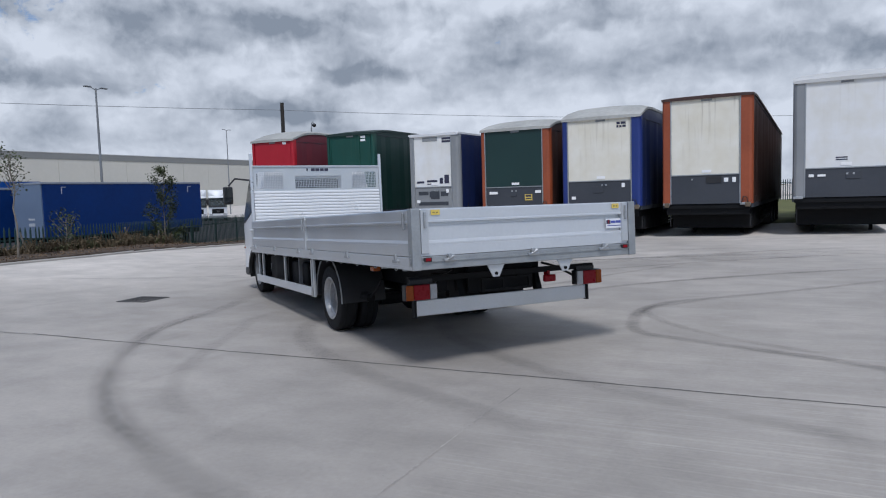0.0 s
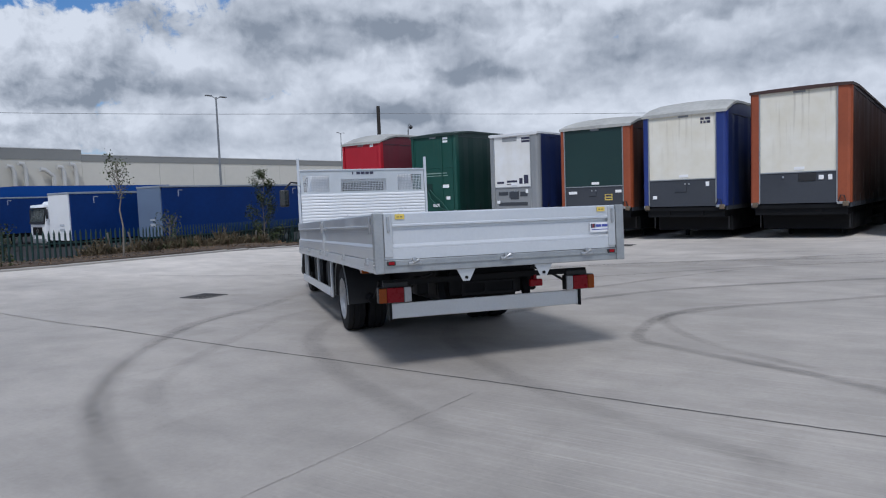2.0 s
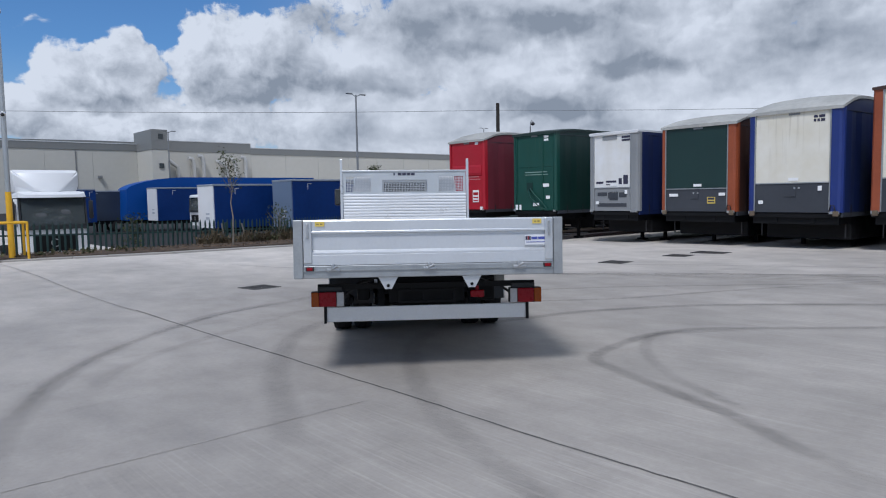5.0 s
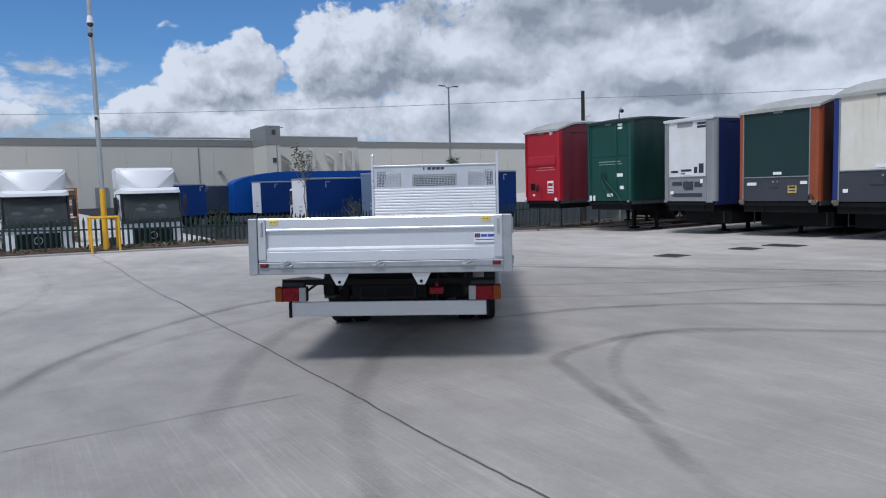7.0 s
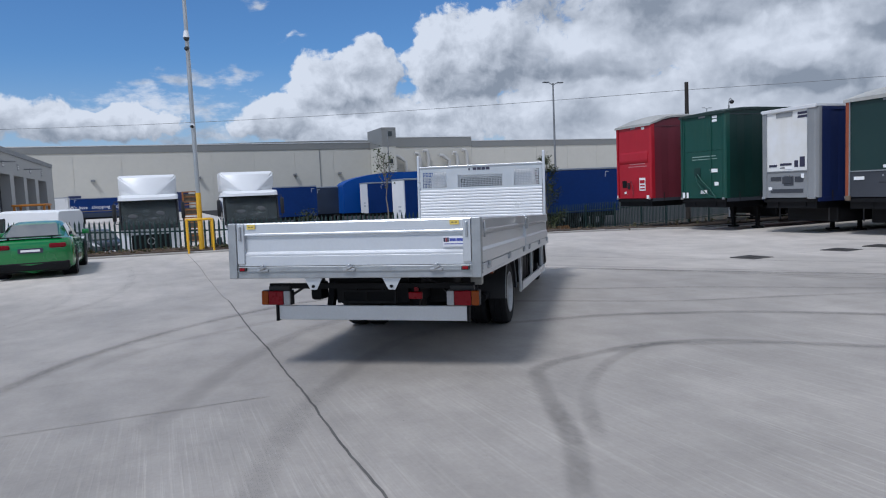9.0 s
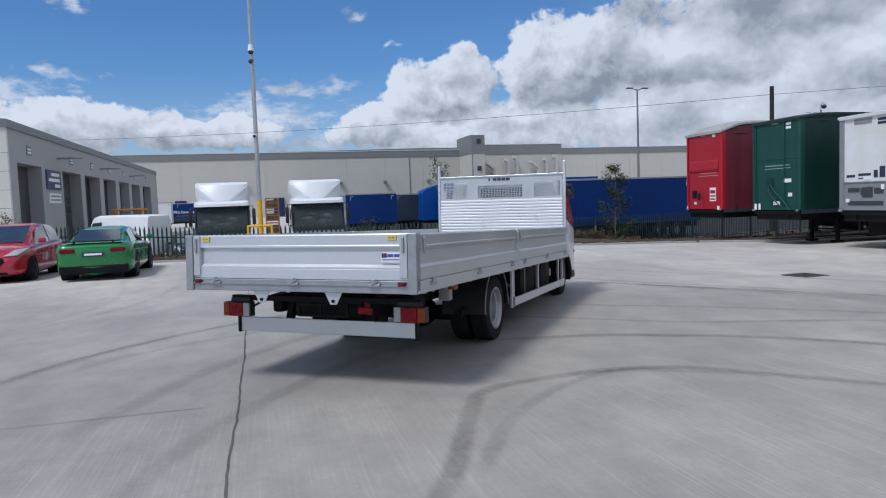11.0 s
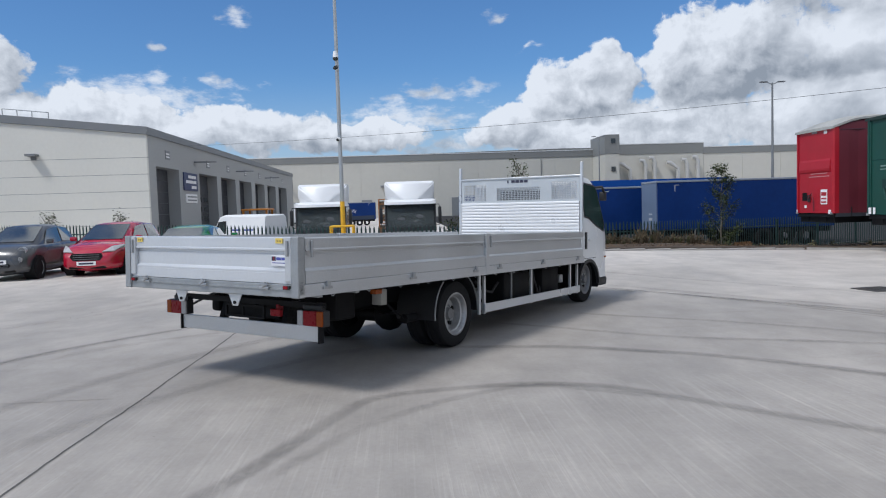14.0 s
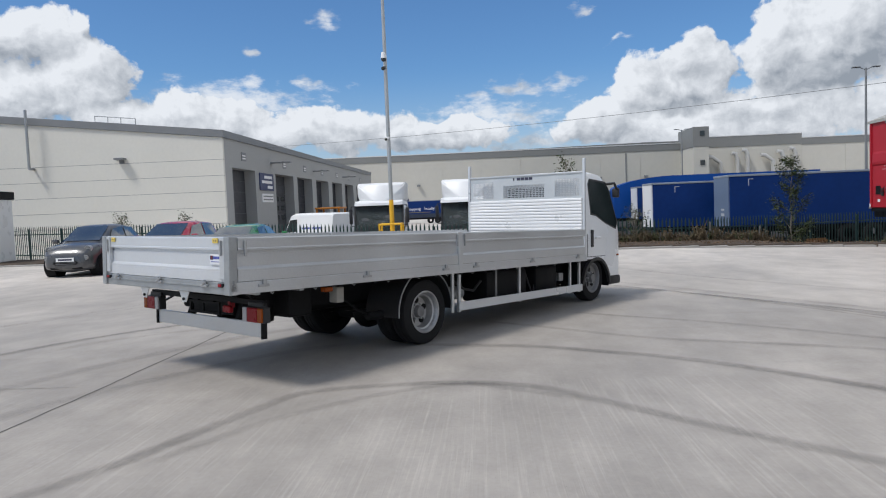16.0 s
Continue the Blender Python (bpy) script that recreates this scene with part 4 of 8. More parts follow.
# straps, air lines and small fittings between the guards
for s in (-1, 1):
    for y in (4.12, 4.70):
        bm = B()
        box(bm, min(s * 0.56, s * 0.99), max(s * 0.56, s * 0.99), y, y + 0.04, 0.44, 0.87)
        tpart("tank_strap", bm, STEEL_DULL if y < 4.3 else BLACK)
    bm = B()
    pipe(bm, [(s * 0.9, 3.30, 0.80), (s * 0.9, 3.55, 0.66), (s * 0.88, 3.78, 0.62), (s * 0.90, 3.92, 0.74)], 0.016, 8)
    tpart("air_line", bm, PLASTIC)
    bm = B()
    pipe(bm, [(s * 0.92, 4.95, 0.78), (s * 0.95, 5.05, 0.52), (s * 0.95, 5.12, 0.44), (s * 0.93, 5.16, 0.60)], 0.013, 8)
    tpart("air_line", bm, PLASTIC)
    bm = B()
    tube(bm, (s * 0.74, 3.40, 0.60), (s * 0.74, 3.66, 0.60), 0.085, sides=16)
    tpart("air_reservoir", bm, GALV, smooth=40)
    bm = B()
    box(bm, min(s * 0.86, s * 0.95), max(s * 0.86, s * 0.95), 5.86, 5.98, 0.60, 0.72, 0.01)
    tpart("valve_block", bm, STEEL)
    bm = B()
    tube(bm, (s * 0.80, 1.95, 0.48), (s * 0.80, 2.16, 0.48), 0.05, sides=12)
    pipe(bm, [(s * 0.80, 1.60, 0.70), (s * 0.80, 1.80, 0.56), (s * 0.80, 1.96, 0.49)], 0.012, 6)
    tpart("brake_chamber", bm, BLACK, smooth=40)

# wheels
def wheel_meshes(r, w, rim_r, dish, rim_mat):
    bm = B()
    lathe(bm, [(rim_r, -w / 2 + 0.01), (r * 0.86, -w / 2), (r * 0.965, -w / 2 + 0.012), (r, -w / 2 + 0.04), (r, -w * 0.2), (r - 0.008, -w * 0.18), (r - 0.008, -w * 0.13), (r, -w * 0.11), (r, w * 0.11), (r - 0.008, w * 0.13), (r - 0.008, w * 0.18), (r, w * 0.2), (r, w / 2 - 0.04), (r * 0.965, w / 2 - 0.012), (r * 0.86, w / 2), (rim_r, w / 2 - 0.01)], 40)
    tyre = mesh_of("tyre", bm, RUBBER, 40)
    bm = B()
    lathe(bm, [(rim_r + 0.012, w / 2 - 0.004), (rim_r - 0.004, w / 2 - 0.002), (rim_r - 0.022, w / 2 - 0.022), (rim_r - 0.03, w / 2 - 0.05), (rim_r * 0.80, w / 2 - 0.06), (rim_r * 0.74, dish), (rim_r * 0.42, dish - 0.01), (rim_r * 0.36, dish + 0.02), (0.0, dish + 0.02)], 40)
    lathe_back = [(rim_r - 0.03, w / 2 - 0.05), (rim_r - 0.03, -w / 2 + 0.02), (rim_r + 0.006, -w / 2 + 0.006)]
    lathe(bm, lathe_back, 40)
    rim = mesh_of("rim", bm, rim_mat, 35)
    bm = B()
    tube(bm, (dish, 0, 0), (dish + 0.07, 0, 0), rim_r * 0.33, rim_r * 0.26, 20)
    hub = mesh_of("hub", bm, STEEL_DULL, 40)
    bm = B()
    tube(bm, (dish - 0.012, 0, 0), (dish + 0.006, 0, 0), 0.036, sides=14)
    hole = mesh_of("vent_hole", bm, BLACK)
    bm = B()
    tube(bm, (dish, 0, 0), (dish + 0.035, 0, 0), 0.014, sides=6)
    nut = mesh_of("wheel_nut", bm, STEEL)
    return tyre, rim, hub, hole, nut


WHEEL_DISHED = wheel_meshes(WHEEL_R, 0.215, 0.235, -0.035, RIM)
WHEEL_FRONT = wheel_meshes(WHEEL_R, 0.215, 0.235, 0.045, STEEL_DULL)
WHEEL_INNER = wheel_meshes(WHEEL_R, 0.215, 0.235, 0.045, BLACK)


def truck_wheel(parent, name, meshes, x, y, z, flip, rim_r=0.235, full=True):
    tyre, rim, hub, hole, nut = meshes
    w = new(name)
    w.parent, w.matrix_basis = parent, pose(x, y, z, 0, 0, 180 if flip else 0)
    share("tyre", tyre, w, Matrix())
    share("rim", rim, w, Matrix())
    if full:
        share("hub", hub, w, Matrix())
        for k in range(5):
            a = 2 * math.pi * k / 5 + 0.3
            share("vent_hole", hole, w, pose(0, math.cos(a) * rim_r * 0.57, math.sin(a) * rim_r * 0.57))
        for k in range(6):
            a = 2 * math.pi * k / 6
            share("wheel_nut", nut, w, pose(0, math.cos(a) * rim_r * 0.40, math.sin(a) * rim_r * 0.40))
    return w


for s in (-1, 1):
    truck_wheel(truck, "wheel", WHEEL_DISHED, s * 0.915, AXLE_R, WHEEL_R, s < 0)
    truck_wheel(truck, "wheel", WHEEL_INNER, s * 0.665, AXLE_R, WHEEL_R, s > 0, full=False)
    truck_wheel(truck, "wheel", WHEEL_FRONT, s * 0.84, AXLE_F, WHEEL_R, s < 0)
    # rear mudguard: a black arch with a thin bright edge
    angles = [radians(-4 + 188 * k / 24) for k in range(25)]

    def arch_section(a, x0, x1, r0=0.458, r1=0.47):
        c, v = math.cos(a), math.sin(a)
        return [(x0, AXLE_R + r0 * c, WHEEL_R + 0.02 + r0 * v), (x1, AXLE_R + r0 * c, WHEEL_R + 0.02 + r0 * v), (x1, AXLE_R + r1 * c, WHEEL_R + 0.02 + r1 * v), (x0, AXLE_R + r1 * c, WHEEL_R + 0.02 + r1 * v)]

    bm = B()
    loft(bm, [arch_section(a, s * 0.52, s * 1.03) for a in angles])
    guard = part("mudguard", bm, PLASTIC, truck, "black arched mudguard", 30, pose(0, 0, 0))
    bm = B()
    loft(bm, [arch_section(a, s * 1.031, s * 1.042, 0.460, 0.473) for a in angles])
    part("edge_trim", bm, GALV, guard, "bright edge trim", 30)
# side guards
for s in (-1, 1):
    X0 = s * (HW - 0.07)
    bm = B()
    box(bm, X0 - 0.014, X0 + 0.014, 3.20, 6.30, 0.43, 0.535, 0.005)
    rail = tpart("side_guard", bm, ALU_WHITE, "bright aluminium side guard rail")
    for y in (3.22, 4.55, 5.95, 6.24):
        bm = B()
        box(bm, X0 - s * 0.03 - 0.016, X0 - s * 0.03 + 0.016, y, y + 0.045, 0.41, BASE - 0.0, 0.004)
        tpart("stanchion", bm, ALU, parent=rail)
    bm = B()
    box(bm, X0 - s * 0.005 - 0.012, X0 - s * 0.005 + 0.016, 3.06, 3.10, 0.42, BASE, 0.004)
    tpart("front_stanchion", bm, ALU, parent=rail)

# cab: sections from back to front, one half mirrored
LEAN = 0.122


def cab_ring(y, hw, z0, z1, round_):
    def side_x(z):
        return hw - LEAN * max(0.0, z - 1.30)
    low = min(1.30, z1 - 0.12)
    ze = z1 - round_
    pts = [(hw, z0), (hw, (z0 + low) / 2), (hw, low), (side_x((low + ze) / 2), (low + ze) / 2), (side_x(ze), ze), (side_x(ze) - round_ * 0.32, z1 - round_ * 0.30), (side_x(ze) - round_ * 1.3, z1)]
    return [(x, y, z) for x, z in pts] + [(-x, y, z) for x, z in pts[::-1]]


bm = B()
CAB0 = 6.46
# (distance from the back, half width, lower edge, roof, roof rounding); the lower edge follows the wheel arch
SECTIONS = [(0.0, 0.98, 0.90, 2.25, 0.10), (0.04, 1.0, 0.90, 2.29, 0.11), (0.30, 1.008, 0.895, 2.32, 0.12), (0.51, 1.01, 0.90, 2.33, 0.12), (0.70, 1.01, 0.86, 2.33, 0.12), (0.85, 1.01, 0.757, 2.32, 0.13), (0.93, 1.01, 0.645, 2.295, 0.13),
            (0.985, 1.01, 0.585, 2.25, 0.12), (1.05, 1.008, 0.585, 2.18, 0.10), (1.16, 1.005, 0.585, 2.0, 0.06), (1.31, 1.0, 0.585, 1.60, 0.05), (1.37, 0.985, 0.585, 1.32, 0.05)]
rings = [cab_ring(CAB0 + d, hw, z0, z1, rr) for d, hw, z0, z1, rr in SECTIONS]
rings.append([(x * 0.95, CAB0 + 1.43, 0.60 + (z - 0.585) * 0.80) for x, _, z in rings[-1]])
loft(bm, rings)
cab = tpart("cab", bm, WHITE, "white tilt cab", smooth=35)
# dark linings inside the front wheel arches
for s in (-1, 1):
    bm = B()
    prism(bm, [(AXLE_F + 0.46 * math.cos(a), 0.42 + 0.46 * math.sin(a)) for a in [radians(180 * k / 16) for k in range(17)]], "x", min(s * 0.60, s * 0.66), max(s * 0.60, s * 0.66))
    loft(bm, [[(x, AXLE_F + r * math.cos(a), 0.42 + r * math.sin(a)) for x, r in ((s * 0.661, 0.458), (s * 0.995, 0.458), (s * 0.995, 0.466), (s * 0.661, 0.466))] for a in [radians(165 * k / 20) for k in range(21)]])
    tpart("arch_liner", bm, BLACK, parent=cab)
    bm = B()
    loft(bm, [[(x, AXLE_F + r * math.cos(a), 0.42 + r * math.sin(a)) for x, r in ((s * 0.97, 0.450), (s * 1.022, 0.450), (s * 1.022, 0.500), (s * 0.97, 0.500))] for a in [radians(8 + 164 * k / 20) for k in range(21)]])
    tpart("arch_lip", bm, PLASTIC, parent=cab, smooth=30)
    # side window with its sloping lower edge, in a black seal
    for grow, depth, mt, nm in ((0.028, 1.0135, PLASTIC, "window_seal"), (0.0, 1.0175, GLASS_DARK, "side_window")):
        g = grow
        bm = B()
        prism(bm, [(CAB0 + 0.40 - g, 1.645 - g), (CAB0 + 0.56, 1.62 - g), (CAB0 + 0.86, 1.50 - g), (CAB0 + 1.22 + g * 0.5, 1.40 - g), (CAB0 + 1.285 + g, 1.50), (CAB0 + 1.09 + g, 2.07), (CAB0 + 1.01, 2.15 + g), (CAB0 + 0.46, 2.18 + g), (CAB0 + 0.41 - g, 2.12)], "x", min(s * 0.93, s * depth), max(s * 0.93, s * depth))
        for v in bm.verts:
            v.co.x -= s * LEAN * max(0.0, v.co.z - 1.30)
        tpart(nm, bm, mt, "dark side window" if nm == "side_window" else "", cab)
    bm = B()
    box(bm, s * 1.015 - 0.012, s * 1.015 + 0.012, CAB0 + 0.31, CAB0 + 0.385, 1.09, 1.37, 0.01)
    tpart("air_intake", bm, PLASTIC, parent=cab)
    bm = B()
    box(bm, s * 1.02 - 0.012, s * 1.02 + 0.012, CAB0 + 0.46, CAB0 + 0.62, 1.22, 1.26, 0.008)
    tpart("door_handle", bm, WHITE, parent=cab)
    bm = B()
    box(bm, s * 1.011 - 0.003, s * 1.011 + 0.003, CAB0 + 0.196, CAB0 + 0.204, 0.94, 1.30)
    box(bm, s * 1.011 - 0.003, s * 1.011 + 0.003, CAB0 + 0.196, CAB0 + 0.80, 0.932, 0.940)
    tpart("door_seam", bm, PLASTIC, parent=cab)
    # mirror: a tall one on the far side, a folded bracket on the other
    bm = B()
    if s < 0:
        box(bm, -1.335, -1.165, CAB0 + 1.28, CAB0 + 1.36, 1.72, 2.04, 0.03)
        mirror = tpart("mirror", bm, PLASTIC, "black door mirror", smooth=40)
        bm = B()
        pipe(bm, [(-0.90, CAB0 + 1.05, 2.13), (-1.12, CAB0 + 1.30, 2.18), (-1.24, CAB0 + 1.32, 2.05)], 0.016)
        tpart("mirror_arm", bm, PLASTIC, parent=mirror)
        bm = B()
        box(bm, -1.32, -1.18, CAB0 + 1.272, CAB0 + 1.280, 1.745, 2.015, 0.003)
        tpart("mirror_glass", bm, GLASS_DARK, parent=mirror)
    else:
        pipe(bm, [(0.90, CAB0 + 1.06, 2.14), (0.97, CAB0 + 1.24, 2.16), (0.96, CAB0 + 1.36, 2.06)], 0.022)
        box(bm, 0.88, 1.0, CAB0 + 1.33, CAB0 + 1.40, 1.92, 2.08, 0.02)
        tpart("mirror_bracket", bm, PLASTIC, "black folded mirror bracket", smooth=40)
    bm = B()
    box(bm, s * 0.998 - 0.02, s * 0.998 + 0.02, CAB0 + 1.25, CAB0 + 1.32, 0.92, 0.95, 0.008)
    tpart("indicator", bm, AMBER_LENS, parent=cab)
bm = B()
prism(bm, [(CAB0 + 1.07, 2.18), (CAB0 + 1.178, 2.0), (CAB0 + 1.328, 1.6), (CAB0 + 1.378, 1.36), (CAB0 + 1.33, 1.36), (CAB0 + 1.28, 1.6), (CAB0 + 1.13, 2.0), (CAB0 + 1.02, 2.18)], "x", -0.885, 0.885)
tpart("windscreen", bm, GLASS_DARK, "wide dark windscreen", cab)
bm = B()
box(bm, -0.99, 0.99, CAB0 + 1.0, CAB0 + 1.46, 0.43, 0.582, 0.04)
tpart("front_bumper", bm, PLASTIC, parent=cab, smooth=40)
bm = B()
box(bm, -0.70, 0.70, CAB0 + 1.42, CAB0 + 1.442, 0.86, 1.02, 0.01)
tpart("grille", bm, PLASTIC, parent=cab)
bm = B()
box(bm, -0.37, 0.37, CAB0 - 0.006, CAB0 + 0.002, 1.62, 2.08, 0.02)
tpart("rear_window", bm, GLASS_DARK, parent=cab)
bm = B()
box(bm, -0.55, 0.55, AXLE_F - 0.5, AXLE_F + 0.8, 0.48, 0.98)
tube(bm, (-0.74, AXLE_F, 0.378), (0.74, AXLE_F, 0.378), 0.06, sides=12)
tpart("engine", bm, BLACK)


# ---------------------------------------------------------------- parked semi-trailers, noses towards the yard
LOWER_GREY = paint("dark_grey_bulkhead", (0.042, 0.047, 0.058), 0.5, vary=0.12, scale=1.2, fine=12)
ROOF_CLOTH = paint("weathered_roof_sheet", (0.36, 0.36, 0.34), 0.75, vary=0.25, scale=0.8, fine=8)
RUST = paint("rusty_dirt", (0.13, 0.10, 0.07), 0.9, vary=0.5, scale=5)


def stained_panel(name, base, amount=1.0):
    """Painted panel with rain streaks that run down from its upper edge and moss-brown blotches."""
    m = bpy.data.materials.new(name)
    m.use_nodes = True
    nodes, links = m.node_tree.nodes, m.node_tree.links
    p = nodes["Principled BSDF"]
    where = nodes.new("ShaderNodeTexCoord").outputs["Object"]
    facs = []
    for sc, det, st in ((1.0, 5, (3.2, 1, 0.28)), (1.0, 5, (11.0, 1, 0.5)), (1.6, 5, (1, 1, 1))):
        mp = nodes.new("ShaderNodeMapping")
        mp.inputs["Scale"].default_value = st
        links.new(where, mp.inputs[0])
        n = nodes.new("ShaderNodeTexNoise")
        n.inputs["Scale"].default_value, n.inputs["Detail"].default_value = sc, det
        links.new(mp.outputs[0], n.inputs["Vector"])
        facs.append(n.outputs["Fac"])
    sepz = nodes.new("ShaderNodeSeparateXYZ")
    links.new(where, sepz.inputs[0])
    top = nodes.new("ShaderNodeMapRange")
    links.new(sepz.outputs[2], top.inputs[0])
    for i, v in enumerate((2.4, 4.0, 0.06, 1.0)):
        top.inputs[i + 1].default_value = v
    streak = nodes.new("ShaderNodeMapRange")
    ad = nodes.new("ShaderNodeMath")
    ad.operation = "MULTIPLY"
    links.new(facs[0], ad.inputs[0])
    links.new(facs[1], ad.inputs[1])
    links.new(ad.outputs[0], streak.inputs[0])
    streak.inputs[1].default_value, streak.inputs[2].default_value = 0.28, 0.42
    mu = nodes.new("ShaderNodeMath")
    mu.operation = "MULTIPLY"
    links.new(streak.outputs[0], mu.inputs[0])
    links.new(top.outputs[0], mu.inputs[1])
    am = nodes.new("ShaderNodeMath")
    am.operation = "MULTIPLY"
    links.new(mu.outputs[0], am.inputs[0])
    am.inputs[1].default_value = 0.75 * amount
    blot = nodes.new("ShaderNodeMapRange")
    links.new(facs[2], blot.inputs[0])
    blot.inputs[1].default_value, blot.inputs[2].default_value = 0.3, 0.75
    mix0 = nodes.new("ShaderNodeMix")
    mix0.data_type = "RGBA"
    links.new(blot.outputs[0], mix0.inputs[0])
    mix0.inputs[6].default_value = (*base, 1)
    mix0.inputs[7].default_value = (base[0] * 0.86, base[1] * 0.83, base[2] * 0.75, 1)
    mix = nodes.new("ShaderNodeMix")
    mix.data_type = "RGBA"
    links.new(am.outputs[0], mix.inputs[0])
    links.new(mix0.outputs[2], mix.inputs[6])
    mix.inputs[7].default_value = (0.20, 0.15, 0.085, 1)
    links.new(mix.outputs[2], p.inputs["Base Color"])
    p.inputs["Roughness"].default_value = 0.5
    return m


CREAM = stained_panel("stained_cream_panel", (0.76, 0.735, 0.655), 0.75)
PALE = stained_panel("white_panel", (0.74, 0.75, 0.76), 0.15)
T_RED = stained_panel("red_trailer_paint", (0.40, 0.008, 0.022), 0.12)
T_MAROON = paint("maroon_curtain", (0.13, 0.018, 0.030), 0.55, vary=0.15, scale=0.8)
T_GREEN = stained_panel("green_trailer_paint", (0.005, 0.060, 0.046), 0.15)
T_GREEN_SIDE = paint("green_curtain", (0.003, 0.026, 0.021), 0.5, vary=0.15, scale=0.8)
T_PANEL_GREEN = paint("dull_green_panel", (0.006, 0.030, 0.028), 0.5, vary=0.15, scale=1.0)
T_ORANGE = paint("orange_post_paint", (0.27, 0.062, 0.022), 0.5, vary=0.18, scale=1.4, fine=14)
T_BLUE = paint("blue_curtain", (0.008, 0.018, 0.080), 0.45, vary=0.15, scale=0.8)
T_BLUE_POST = paint("blue_post_paint", (0.014, 0.032, 0.17), 0.4, vary=0.15, scale=1.5)
T_BROWN = paint("brown_curtain", (0.055, 0.028, 0.022), 0.45, vary=0.25, scale=0.6, fine=6)
T_GREYPOST = paint("grey_post_paint", (0.23, 0.24, 0.25), 0.45, vary=0.12, scale=1.4)


def trailer_wheel_meshes():
    bm = B()
    lathe(bm, [(0.29, -0.18), (0.45, -0.19), (0.51, -0.15), (0.52, -0.10), (0.52, 0.10), (0.51, 0.15), (0.45, 0.19), (0.29, 0.18)], 28)
    tyre = mesh_of("tyre", bm, RUBBER, 40)
    bm = B()
    lathe(bm, [(0.30, 0.17), (0.27, 0.14), (0.23, 0.05), (0.12, 0.04), (0.11, 0.12), (0.0, 0.12)], 24)
    return tyre, mesh_of("rim", bm, STEEL, 40)


TRAILER_WHEEL = trailer_wheel_meshes()


def trailer(x, y, width, floor, top, panel, post, side, lower, split, label, post_w=0.17, roof="flat", length=13.4, legs=2.3, roof_mat=None, z=None, turn=0.0, light_frame=True, dome=0.34, post_r=None, drop=0.0, plates=((0.05, 0.36, 0.13, 0.10, LABEL_WHITE), (0.40, 0.66, 0.34, 0.20, LOWER_GREY), (0.86, 0.80, 0.10, 0.13, LABEL_WHITE), (0.60, 0.82, 0.05, 0.05, STEEL), (0.54, 0.82, 0.05, 0.05, STEEL))):
    """A box or curtain trailer. Local: x across, y backwards from the nose, z up from the ground; floor and top are heights over z."""
    z = yard_z(x, y) if z is None else z
    t = thing("semi_trailer", pose(x, y, z, 0, 0, turn), label, "trailer", "trailers parked side by side")
    f, h, w = floor, top, width
    post_r = post_r or post_w
    inner = w - post_w - post_r
    roof_mat = roof_mat or ROOF_CLOTH
    # bulkhead panel, lower panel and the frame round them
    bm = B()
    box(bm, post_w, w - post_r, 0.03, 0.07, split, h - 0.10)
    part("front_panel", bm, panel, t)
    if lower is not None:
        bm = B()
        box(bm, post_w, w - post_r, 0.02 if light_frame else 0.03, 0.07, f + 0.02, split - (0.03 if light_frame else 0.008))
        lo = part("lower_panel", bm, lower, t)
    if light_frame:
        for fx, fz, fw, fh, mt in plates:
            bm = B()
            px, pz = post_w + inner * fx, f + (split - f) * fz
            box(bm, px, px + fw, -0.004 if mt is not LOWER_GREY else 0.0, 0.018, pz - fh / 2, pz + fh / 2, 0.006)
            part("label_plate" if mt is LABEL_WHITE else "connector", bm, mt, lo)
    if light_frame:
        bm = B()
        box(bm, post_w, w - post_r, 0.0, 0.05, split - 0.028, split + 0.002)
        for px in (post_w - 0.03, w - post_r + 0.005):
            box(bm, px, px + 0.03, -0.006, 0.05, f + 0.02, h - 0.09)
        part("frame_strip", bm, GALV, t)
    bm = B()
    box(bm, w / 2 - 0.15, w / 2 + 0.15, 0.015, 0.028, h - 0.18, h - 0.125)
    part("vent_plate", bm, T_GREYPOST, t)
    if light_frame:
        bm = B()
        box(bm, w / 2 - 0.13, w / 2 + 0.13, 0.015, 0.028, split + 0.05, split + 0.13)
        part("label_plate", bm, LABEL_WHITE, t)
    for px, pw in ((0.0, post_w), (w - post_r, post_r)):
        bm = B()
        c = 0.05 if pw < 0.28 else 0.10
        outline = [(px, c), (px + 0.4 * c, 0.4 * c), (px + c, 0.0), (px + pw - 0.032, 0.0), (px + pw - 0.032, 0.20), (px, 0.20)] if px == 0 else [(px + 0.038, 0.0), (px + pw - c, 0.0), (px + pw - 0.4 * c, 0.3 * c), (px + pw, c), (px + pw, 0.20), (px + 0.038, 0.20)]
        prism(bm, outline, "z", f + 0.02, h - 0.06)
        pp = part("corner_post", bm, post, t)
        bm = B()
        box(bm, px + 0.02, px + pw - 0.05, -0.02, 0.04, f - 0.02, f + 0.05, 0.01)
        part("post_foot", bm, STEEL, pp)
    # sides: curtains with shallow vertical folds and a pelmet
    for px, s in ((0.0, -1), (w, 1)):
        bm = B()
        n = 40
        pts = []
        for k in range(n + 1):
            yy = 0.20 + (length - 0.30) * k / n
            pts.append((px + s * (0.012 * math.sin(k * 2.4) - 0.012), yy))
        back = [(px - s * 0.05, yy) for _, yy in pts[::-1]]
        prism(bm, pts + back, "z", f + 0.02, h - 0.16)
        cu = part("side_curtain", bm, side, t)
        bm = B()
        box(bm, min(px, px - s * 0.06), max(px, px - s * 0.06), 0.20, length - 0.1, h - 0.159, h - (0.02 if roof == "flat" else 0.145))
        box(bm, min(px + s * 0.004, px - s * 0.05), max(px + s * 0.004, px - s * 0.05), 0.10, length, f - 0.10, f + 0.018)
        part("side_rail", bm, side if roof == "flat" else LOWER_GREY, cu)
